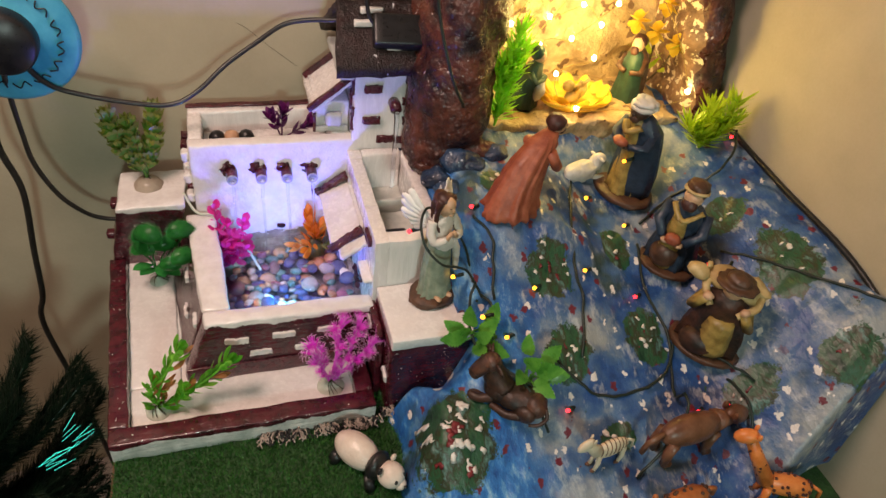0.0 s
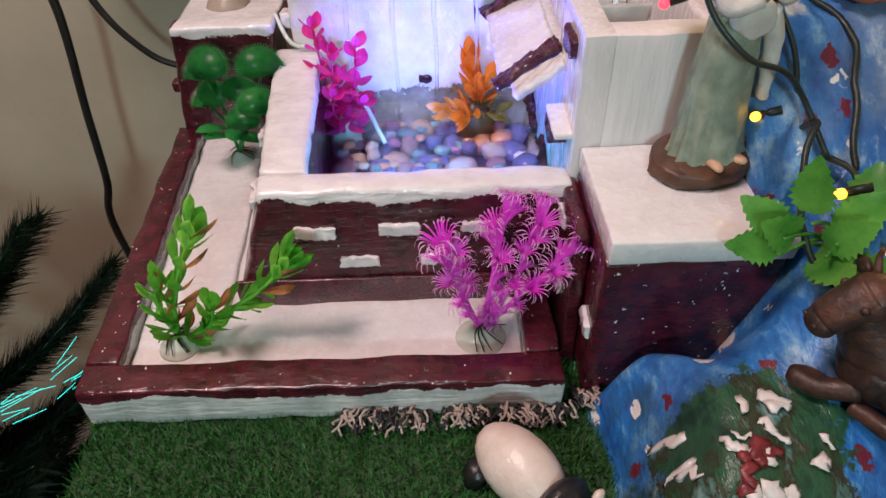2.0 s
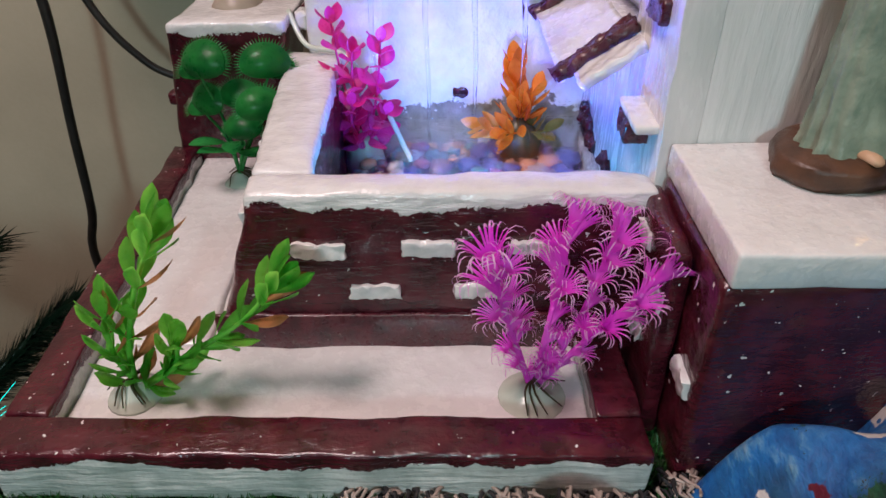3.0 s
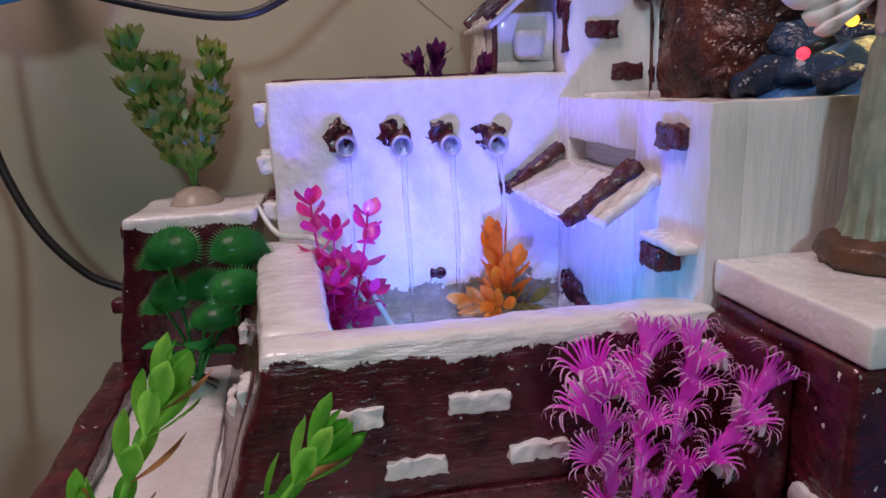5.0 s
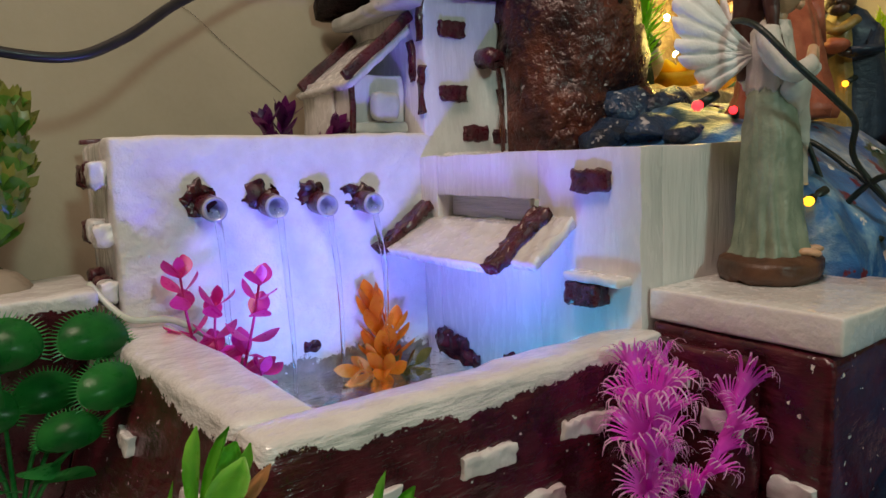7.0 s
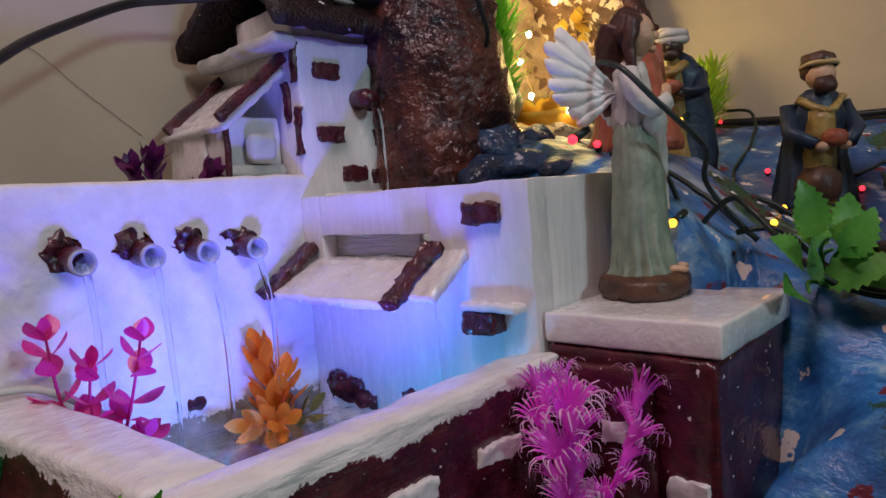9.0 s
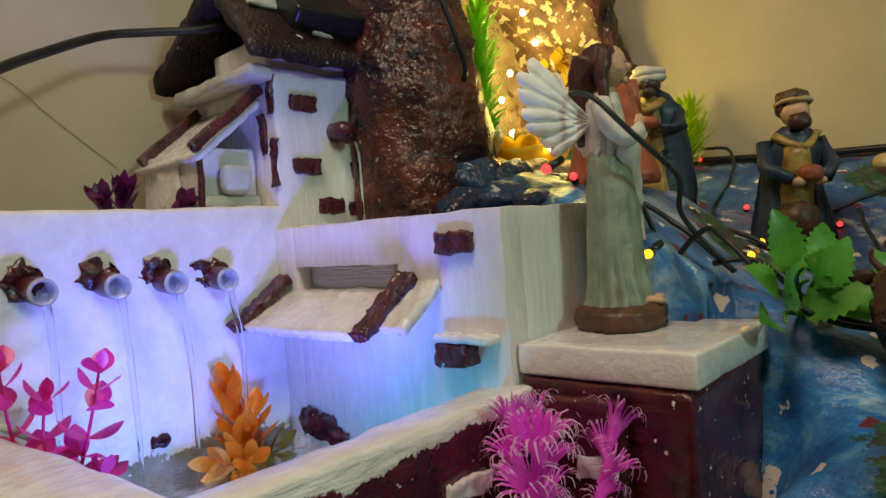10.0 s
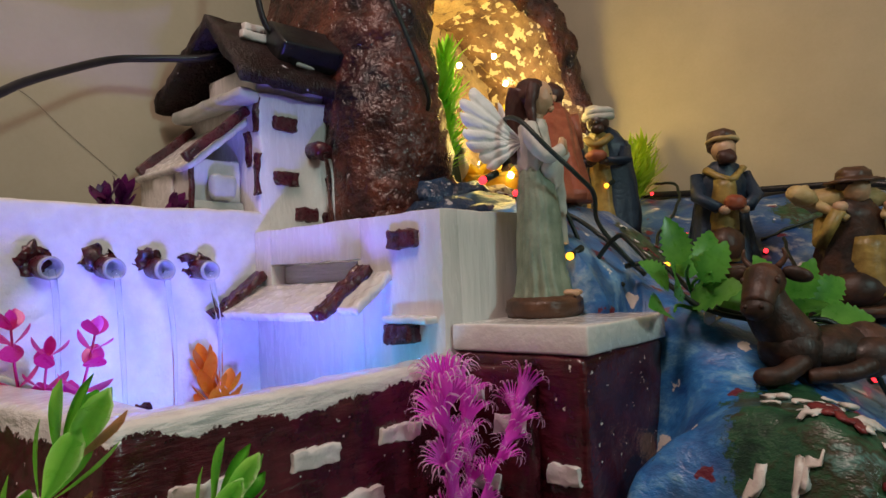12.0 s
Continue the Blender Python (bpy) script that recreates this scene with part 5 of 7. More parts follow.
def quadruped(coat, dark, s=1.0, neck=0.0, stripes=False, spots=False, reach=None):
    def make(bm):
        mats = [coat, dark]
        blob(bm, (0, 0.004 * s, 0.024 * s), (0.0095 * s, 0.024 * s, 0.011 * s), 0, seg=16)
        tip = (0, (-0.030 - 0.010 * neck) * s, (0.036 + 0.05 * neck) * s)
        if reach:
            tip = (0, reach[0] * s, reach[1] * s)
        tube(bm, [(0, -0.014 * s, 0.026 * s), tip], 0.0075 * s, 10, 0, 0.6)
        blob(bm, (tip[0], tip[1] - 0.004 * s, tip[2] + 0.002 * s), (0.0062 * s, 0.0105 * s, 0.0068 * s), 0, rot=(20, 0, 0))
        for sx in (-1, 1):
            blob(bm, (sx * 0.005 * s, tip[1] + 0.003 * s, tip[2] + 0.008 * s), (0.002 * s, 0.002 * s, 0.0035 * s), 0, seg=8)
            for y in (-0.012, 0.020):
                tube(bm, [(sx * 0.006 * s, y * s, 0.022 * s), (sx * 0.0065 * s, (y + 0.002) * s, 0.010 * s), (sx * 0.0065 * s, y * s, 0)], 0.0038 * s, 8, 0, 0.75)
                blob(bm, (sx * 0.0065 * s, (y - 0.001) * s, 0.0015 * s), (0.0035 * s, 0.0042 * s, 0.002 * s), 1, seg=8)
        tube(bm, [(0, 0.026 * s, 0.028 * s), (0, 0.036 * s, 0.022 * s), (0, 0.038 * s, 0.012 * s)], 0.0018 * s, 6, 0)
        if stripes:
            for k in range(8):
                y = (-0.016 + 0.0052 * k) * s
                q = math.sqrt(max(0.05, 1 - ((y - 0.004 * s) / (0.024 * s)) ** 2))
                tube(bm, [(0.0099 * s * q * math.cos(t), y + 0.0006 * math.sin(3 * t) * s, 0.024 * s + 0.0110 * s * q * math.sin(t)) for t in [radians(-10 + 200 * i / 8) for i in range(9)]], 0.0006 * s, 5, 1)
        if spots:
            rng = random.Random(5)
            for k in range(60):
                t, v = rng.uniform(0, 6.28), rng.uniform(-0.9, 0.9)
                q = math.sqrt(1 - v * v)
                blob(bm, (0.0096 * s * q * math.cos(t), 0.004 * s + 0.0242 * s * v, 0.024 * s + 0.0112 * s * q * math.sin(t)), (0.0015 * s,) * 3, 1, seg=6)
            for k in range(40):
                f, t = rng.uniform(0.1, 1), rng.uniform(0, 6.28)
                y, z = (-0.014 * s) * (1 - f) + tip[1] * f, 0.026 * s * (1 - f) + tip[2] * f
                r = 0.0075 * s * (1 - 0.4 * f)
                blob(bm, (r * math.cos(t), y + r * 0.8 * math.sin(t), z + r * 0.3 * math.sin(t)), (0.0011 * s,) * 3, 1, seg=6)
        return mats
    return make


def panda(bm):
    mats = ["toy_white", "toy_black"]
    blob(bm, (0, 0.022, 0.024), (0.021, 0.034, 0.022), 0, seg=20)
    blob(bm, (0, -0.012, 0.024), (0.0205, 0.012, 0.0215), 1, seg=18)
    blob(bm, (0, -0.034, 0.027), (0.017, 0.018, 0.0165), 0, seg=18)
    blob(bm, (0, -0.050, 0.022), (0.008, 0.007, 0.007), 0)
    blob(bm, (0, -0.057, 0.024), (0.003, 0.002, 0.002), 1, seg=8)
    for s in (-1, 1):
        blob(bm, (s * 0.013, -0.026, 0.042), (0.005, 0.003, 0.005), 0 if s > 0 else 1, seg=10)
        blob(bm, (s * 0.007, -0.047, 0.032), (0.003, 0.003, 0.004), 1, seg=8)
        tube(bm, [(s * 0.014, -0.012, 0.018), (s * 0.019, -0.016, 0.008), (s * 0.019, -0.018, 0.0)], 0.0075, 10, 1, 0.9)
        tube(bm, [(s * 0.014, 0.040, 0.016), (s * 0.018, 0.044, 0.007), (s * 0.018, 0.043, 0.0)], 0.0085, 10, 1, 0.9)
    return mats


def mary(bm):
    mats = ["resin_blue", "resin_dark_green", "resin_skin", "resin_white"]
    lathe(bm, (0, 0, 0), [(0.026, 0), (0.024, 0.012), (0.020, 0.035), (0.018, 0.055), (0.012, 0.070), (0.006, 0.076)], 1, 30, 8, 0.10, (1, 0.9), (0, -0.010))
    blob(bm, (0, -0.012, 0.084), (0.009, 0.010, 0.011), 2)
    blob(bm, (0, -0.008, 0.088), (0.0115, 0.0115, 0.0125), 1, wob=0.001)
    blob(bm, (0, -0.018, 0.030), (0.015, 0.014, 0.020), 3, wob=0.003)
    for s in (-1, 1):
        tube(bm, [(s * 0.015, -0.004, 0.060), (s * 0.018, -0.016, 0.046), (s * 0.003, -0.026, 0.050)], 0.0055, 10, 1, 0.8)
    return mats


def joseph(bm):
    mats = ["resin_brown", "resin_dark_green", "resin_skin", "resin_hair"]
    lathe(bm, (0, 0, 0), [(0.025, 0), (0.023, 0.012), (0.020, 0.045), (0.018, 0.068), (0.011, 0.084), (0.006, 0.090)], 1, 30, 8, 0.10, (1, 0.9), (0, -0.010))
    lathe(bm, (0, 0.007, 0.002), [(0.024, 0), (0.022, 0.05), (0.019, 0.072), (0.010, 0.088)], 0, 26, 7, 0.08, (1.05, 0.8), (0, -0.010))
    blob(bm, (0, -0.012, 0.098), (0.010, 0.011, 0.0125), 2)
    blob(bm, (0, -0.007, 0.102), (0.012, 0.0115, 0.012), 3, wob=0.001)
    blob(bm, (0, -0.020, 0.090), (0.007, 0.006, 0.008), 3)
    for s in (-1, 1):
        tube(bm, [(s * 0.016, -0.004, 0.074), (s * 0.020, -0.016, 0.056), (s * 0.005, -0.027, 0.056)], 0.0058, 10, 0, 0.8)
    return mats


FOLK = "nativity figurines"
figure("angel_statue", (0.271, 0.638, 0.0855), 24, "angel figurine in pale green robe with white wings", angel, group=FOLK)
figure("king_statue", (0.607, 0.757, surface(.607, .757) - 0.002), -72, "standing king figurine in dark blue cloak bearing gift", standing_king, group=FOLK, size=(1.4, 1.4, 1.03))
figure("king_statue", (0.624, 0.626, surface(.624, .626) - 0.002), -52, "kneeling bearded king figurine in blue and gold", kneeling_king, group=FOLK, size=(1.25, 1.2, 1.02))
figure("king_statue", (0.392, 0.700, surface(.392, .700) - 0.002), 118, "bowing figurine in long red-brown robe", bowing_king, group=FOLK, size=(1.1, 1.1, 1.0))
figure("shepherd_statue", (0.634, 0.508, surface(.634, .508) - 0.002), -50, "brown-hatted shepherd figurine carrying a cream sheep on its shoulders", shepherd, group=FOLK, size=(1.25, 1.25, 1.05))
figure("mary_statue", (0.478, 0.905, 0.2215), 60, "kneeling figurine in dark green mantle", mary, group=FOLK)
figure("joseph_statue", (0.668, 0.912, 0.2215), -55, "figurine in brown cloak beside the manger", joseph, group=FOLK)
figure("ox_figurine", (0.324, 0.489, 0.043), 228, "lying dark brown ox figurine on the hillside", lying_ox, "ox figurine", size=(0.94, 0.94, 0.97))
figure("sheep_figurine", (0.555, 0.792, surface(.555, .792) - 0.001), 105, "lying pale sheep figurine", sheep, "sheep figurine")
figure("tiger_toy", (0.440, 0.402, surface(.440, .402)), -82, "small tan tiger toy with dark stripes", quadruped("toy_tan", "toy_brown", 1.1, 0.1, stripes=True), "toy animal", size=(0.72, 1.05, 1.35))
figure("rhinoceros_toy", (0.560, 0.398, surface(.560, .398) - 0.002), 95, "brown rhinoceros toy standing on the hillside", quadruped("toy_brown", "resin_brown", 2.0, -0.25), "toy animal")
figure("cow_toy", (0.508, 0.326, surface(.508, .326) - 0.001), -80, "orange-brown cow toy with dark patches", quadruped("toy_rust", "resin_brown", 1.7, spots=True), "toy animal")
figure("giraffe_toy", (0.648, 0.318, surface(.648, .322) - 0.006), -112, "orange giraffe toy with dark spots", quadruped("toy_orange", "resin_hair", 1.45, 1.0, spots=True, reach=(-0.050, 0.080)), "toy animal")
figure("panda_toy", (0.160, 0.482, GROUND + 0.003), 38, "black and white panda toy on the grass mat", panda, "toy animal")

manger = thing("manger", (0.562, 0.895, 0.222), "round yellow manger bowl with infant figurine", "manger")
bm = bmesh.new()
rings = [(0.030, 0.0), (0.048, 0.004), (0.060, 0.014), (0.063, 0.020), (0.059, 0.018), (0.044, 0.009), (0.0, 0.007)]
rr = []
for r, z in rings:
    rr.append([bm.verts.new((0.562 + r * math.cos(t) * 1.02, 0.895 + r * math.sin(t) * 0.72, 0.223 + z + 0.003 * math.sin(3 * t) * (r > 0.05))) for t in [2 * math.pi * q / 32 for q in range(32)]])
for a, b in zip(rr, rr[1:]):
    for q in range(32):
        bm.faces.new((a[q], a[(q + 1) % 32], b[(q + 1) % 32], b[q]))
bmesh.ops.remove_doubles(bm, verts=bm.verts, dist=1e-5)
part("bowl", bm, "petal_yellow", manger, "shallow yellow bowl")
bm = bmesh.new()
blob(bm, (0.562, 0.893, 0.244), (0.024, 0.012, 0.012), 0, rot=(0, -20, 20), wob=0.003)
blob(bm, (0.545, 0.890, 0.258), (0.010, 0.009, 0.0095), 0)
tube(bm, [(0.556, 0.885, 0.252), (0.558, 0.878, 0.272)], 0.004, 8, 0, 0.7)
tube(bm, [(0.568, 0.893, 0.254), (0.578, 0.889, 0.270)], 0.004, 8, 0, 0.7)
part("infant", bm, "resin_gold", manger, "swaddled infant figurine")
rng = random.Random(3)
for k in range(20):
    t = rng.uniform(0, 6.28)
    bm = bmesh.new()
    leaf(bm, (0.562 + 0.042 * math.cos(t), 0.895 + 0.030 * math.sin(t), 0.234), (math.cos(t) * 0.7, math.sin(t) * 0.6, 0.55), 0.026, 0.020, 0.2, shape=0.8)
    part("petal", bm, "petal_yellow", manger)

# ---- plastic aquarium plants ----
def stem(parent, pts, r, mat_name, seg=6):
    bm = bmesh.new()
    path = smooth_path(pts, 6)
    tube(bm, path, r, seg, taper=0.6)
    part("stem", bm, mat_name, parent)
    return path


def suction_cup(parent, x, y, z, r=0.016):
    bm = bmesh.new()
    lathe(bm, (x, y, z), [(r, 0), (r * 0.96, 0.0015), (r * 0.55, 0.005), (r * 0.30, 0.009), (r * 0.2, 0.010)], seg=20)
    part("foot", bm, "suction_clear", parent, "clear plastic foot")


def roots(parent, x, y, z, rng, n=7, L=0.016):
    for k in range(n):
        t = rng.uniform(0, 6.28)
        bm = bmesh.new()
        tube(bm, smooth_path([(x, y, z + 0.010), (x + L * 0.5 * math.cos(t), y + L * 0.5 * math.sin(t), z + 0.009), (x + L * math.cos(t + 0.3), y + L * math.sin(t + 0.3), z + 0.002)], 3), 0.0009, 5, taper=0.4)
        part("root", bm, "root_brown", parent)


def leafy(parent, path, rng, mat_name, per, L, W, start=0.15, tilt=55, whorl=3, bend=0.15, tip=True, shape=0.75, name="leaf"):
    """Leaves set in whorls up a stem; each one is a part."""
    n = len(path)
    for k in range(per):
        f = start + (1 - start) * k / max(1, per - 1)
        i = min(n - 2, int(f * (n - 1)))
        p, d = path[i], (path[i + 1] - path[max(0, i - 1)]).normalized()
        a = d.orthogonal().normalized()
        for w in range(whorl):
            t = 2 * math.pi * (w / whorl + 0.38 * k) + rng.uniform(-0.3, 0.3)
            out = (Matrix.Rotation(t, 3, d) @ a)
            th = radians(tilt * (1.1 - 0.55 * f) + rng.uniform(-10, 10))
            way = d * math.cos(th) + out * math.sin(th)
            bm = bmesh.new()
            leaf(bm, p, way, L * rng.uniform(0.75, 1.1), W * rng.uniform(0.85, 1.1), bend, up=d, shape=shape)
            part(name, bm, mat_name, parent)
    if tip:
        d = (path[-1] - path[-3]).normalized()
        for w in range(6):
            t = 2 * math.pi * w / 6
            out = Matrix.Rotation(t, 3, d) @ d.orthogonal().normalized()
            bm = bmesh.new()
            leaf(bm, path[-1], d * 0.75 + out * (0.35 + 0.25 * (w % 2)), L, W, 0.1, up=out, shape=shape)
            part(name, bm, mat_name, parent)


# bright green sprays on the tray
rng = random.Random(21)
pl = thing("plastic_plant", (-0.092, 0.613, -0.040), "bright green plastic plant with two leafy sprays", "artificial plant", "plastic plants")
suction_cup(pl, -0.092, 0.611, -0.0405)
roots(pl, -0.092, 0.613, -0.038, rng)


def spray(parent, pts, tiers, L, W, tint):
    """A plastic twig: whorls of thick spoon-shaped leaves and a crown at the tip."""
    path = stem(parent, pts, 0.0019, "leaf_green")
    n = len(path)
    for k in range(tiers + 1):
        f = 0.10 + 0.90 * k / tiers
        i = min(n - 2, int(f * (n - 1)))
        p, d = path[i], (path[i + 1] - path[max(0, i - 1)]).normalized()
        a = d.orthogonal().normalized()
        crown = k == tiers
        for w in range(6 if crown else 4):
            t = 2 * math.pi * (w / (6 if crown else 4) + 0.21 * k) + rng.uniform(-0.3, 0.3)
            out = Matrix.Rotation(t, 3, d) @ a
            th = radians((14 if w % 2 else 34) if crown else 50 - 20 * f + rng.uniform(-8, 8))
            way = d * math.cos(th) + out * math.sin(th)
            size = rng.uniform(0.85, 1.1) * (0.75 + 0.25 * f)
            bm = bmesh.new()
            leaf(bm, p, way, L * size, W * rng.uniform(0.9, 1.1), -0.12, up=out, shape=1.75, cup=0.22, n=7)
            bmesh.ops.solidify(bm, geom=bm.faces[:], thickness=0.0007)
            # tint: share of leaves coloured tan, only on the right and back sides
            part("leaf", bm, "leaf_tan" if rng.random() < tint and out.x > -0.1 and out.y > -0.4 else "leaf_green", parent)


spray(pl, [(-0.092, 0.613, -0.036), (-0.087, 0.612, -0.005), (-0.072, 0.611, 0.035), (-0.056, 0.611, 0.066)], 6, 0.030, 0.0090, 0.6)
spray(pl, [(-0.090, 0.613, -0.036), (-0.096, 0.611, -0.010), (-0.090, 0.606, 0.022)], 4, 0.024, 0.0060, 0.6)
spray(pl, [(-0.088, 0.612, -0.036), (-0.064, 0.608, -0.016), (-0.056, 0.603, 0.004)], 3, 0.026, 0.0084, 0.5)
spray(pl, [(-0.089, 0.613, -0.036), (-0.058, 0.613, -0.012), (-0.024, 0.612, 0.012), (-0.004, 0.611, 0.034)], 6, 0.029, 0.0088, 0.25)

# flytrap-like plant in the tray corner
rng = random.Random(22)
pl = thing("plastic_plant", (-0.098, 0.858, -0.040), "dark green plastic flytrap plant with toothed round pads", "artificial plant", "plastic plants")
suction_cup(pl, -0.098, 0.856, -0.0405, 0.014)
roots(pl, -0.098, 0.856, -0.038, rng, 11, 0.016)


def lobe(parent, hinge, nor, up, r):
    """One lobe of a trap: a cupped rounded shell with fine teeth round its free rim."""
    nor, up = Vector(nor).normalized(), Vector(up).normalized()
    side = up.cross(nor).normalized()
    up = nor.cross(side)
    c = Vector(hinge) + up * r * 0.60
    bm = bmesh.new()
    n = 36
    rings = [[bm.verts.new(c + nor * r * 0.52)]]
    for rho in (0.3, 0.58, 0.82, 0.95, 1.0):
        rings.append([bm.verts.new(c + (side * math.cos(t) * 1.16 + up * math.sin(t) * (1.0 if math.sin(t) > 0 else 0.62)) * r * rho + nor * r * (0.52 * (1 - rho ** 2.4) + 0.018 * math.cos(18 * t) * rho)) for t in [2 * math.pi * q / n for q in range(n)]])
    for q in range(n):
        bm.faces.new((rings[0][0], rings[1][q], rings[1][(q + 1) % n]))
    for a, b in zip(rings[1:], rings[2:]):
        for q in range(n):
            bm.faces.new((a[q], a[(q + 1) % n], b[(q + 1) % n], b[q]))
    bmesh.ops.solidify(bm, geom=bm.faces[:], thickness=0.0008)
    for q in range(34):
        t = math.pi * (-0.10 + 1.20 * q / 33)
        ray = side * math.cos(t) * 1.16 + up * math.sin(t)
        tang = (up * math.cos(t) - side * math.sin(t)) * r * 0.028
        p = c + ray * r * 0.985
        bm.faces.new([bm.verts.new(v) for v in (p - tang, p + tang, p + ray * r * 0.26 - nor * r * 0.10)])
    return part("pad", bm, "leaf_flytrap", parent, "round pad with fine teeth")


FOOT = Vector((-0.098, 0.857, -0.034))
for hinge, nor, r in (((-0.098, 0.822, 0.066), (-0.35, -0.80, 0.45), 0.0205), ((-0.052, 0.832, 0.062), (0.30, -0.85, 0.40), 0.0190), ((-0.050, 0.796, 0.044), (0.35, -0.82, 0.45), 0.0175),
                      ((-0.108, 0.840, 0.030), (-0.50, -0.75, 0.40), 0.0180), ((-0.078, 0.838, 0.036), (0.10, -0.95, 0.30), 0.0160), ((-0.072, 0.806, 0.024), (-0.10, -0.80, 0.60), 0.0150)):
    h = Vector(hinge)
    nv = Vector(nor)
    r *= 0.86
    stem(pl, [FOOT, FOOT.lerp(h, 0.45) + Vector((0, 0.008, 0.006)), h], 0.0016, "leaf_flytrap")
    lobe(pl, h, nv, (-nor[0] * 0.3, 0.30, 1.0), r)
    lobe(pl, h + Vector((0, 0.002, 0)), (-nor[0] * 0.4, 0.45, -0.75), (nor[0] * 0.4, 0.80, 0.55), r * 0.95)
for c, way, L in (((-0.095, 0.852, -0.010), (-0.5, -0.6, 0.5), 0.036), ((-0.090, 0.846, -0.005), (0.6, -0.6, 0.35), 0.040), ((-0.092, 0.846, 0.004), (0.25, -0.9, 0.35), 0.038), ((-0.100, 0.850, 0.000), (-0.8, -0.4, 0.35), 0.030)):
    bm = bmesh.new()
    leaf(bm, c, way, L, 0.019, -0.2, shape=1.3, n=7)
    part("leaf", bm, "leaf_flytrap", pl)

# fern-like plant on the corner box
rng = random.Random(23)
pl = thing("plastic_plant", (-0.095, 0.930, 0.092), "tall green plastic fern plant with frilled fans on a pale foot", "artificial plant", "plastic plants")
bm = bmesh.new()
lathe(bm, (-0.095, 0.928, 0.0915), [(0.021, 0), (0.0205, 0.002), (0.014, 0.010), (0.006, 0.014), (0.003, 0.0145)], seg=24, folds=3, depth=0.03)
part("foot", bm, "foot_pale", pl, "pale half-round plastic foot")
roots(pl, -0.095, 0.928, 0.096, rng, 9, 0.012)


def fan(parent, base, way, up, L, spread):
    """A wedge-shaped frond that widens to a frilled, upturned edge."""
    way = Vector(way).normalized()
    side = way.cross(Vector(up)).normalized()
    nor = side.cross(way)
    bm = bmesh.new()
    rays, rows = 8, 5
    g = {}
    for i in range(rays + 1):
        u = i / rays - 0.5
        for j in range(rows + 1):
            v = j / rows
            q = L * v * (1.0 if j < rows else (1.10 if i % 2 else 0.90) * rng.uniform(0.92, 1.06))
            ang = u * spread * (0.35 + 0.65 * v)
            g[i, j] = bm.verts.new(Vector(base) + (way * math.cos(ang) + side * math.sin(ang)) * q + nor * (L * (0.24 * v * v * v - 0.30 * u * u * v) + (0.0013 * v * v if i % 2 else 0)))
    for i in range(rays):
        for j in range(rows):
            f = bm.faces.new((g[i, j], g[i + 1, j], g[i + 1, j + 1], g[i, j + 1]))
            f.material_index = 1 if j == rows - 1 else 0
    part("frond", bm, ["leaf_fern", "leaf_fern_tip"], parent)


for top in ((-0.128, 0.922, 0.208), (-0.106, 0.930, 0.190), (-0.074, 0.950, 0.200)):
    b = Vector((-0.095, 0.928, 0.104))
    t_ = Vector(top)
    path = stem(pl, [b, b.lerp(t_, 0.25) + Vector((0, 0, 0.004)), b.lerp(t_, 0.6) + Vector(((t_.x - b.x) * 0.18, 0, 0)), t_], 0.0020, "leaf_fern")
    n = len(path)
    for k in range(8):
        f = 0.18 + 0.82 * k / 7
        i = min(n - 2, int(f * (n - 1)))
        d = (path[i + 1] - path[max(0, i - 1)]).normalized()
        a = d.orthogonal().normalized()
        for w in range(5):
            out = Matrix.Rotation(2 * math.pi * w / 5 + 0.6 * k + rng.uniform(-0.2, 0.2), 3, d) @ a
            th = radians(rng.uniform(28, 50) if k < 7 else rng.uniform(16, 38))
            fan(pl, path[i], d * math.cos(th) + out * math.sin(th), d, rng.uniform(0.020, 0.026), 1.25)

# magenta plant with fringed rosettes
rng = random.Random(24)
pl = thing("plastic_plant", (0.130, 0.611, -0.040), "magenta plastic plant with fringed pale-tipped rosettes", "artificial plant", "plastic plants")
suction_cup(pl, 0.130, 0.609, -0.0405, 0.019)
roots(pl, 0.130, 0.611, -0.038, rng, 8, 0.020)


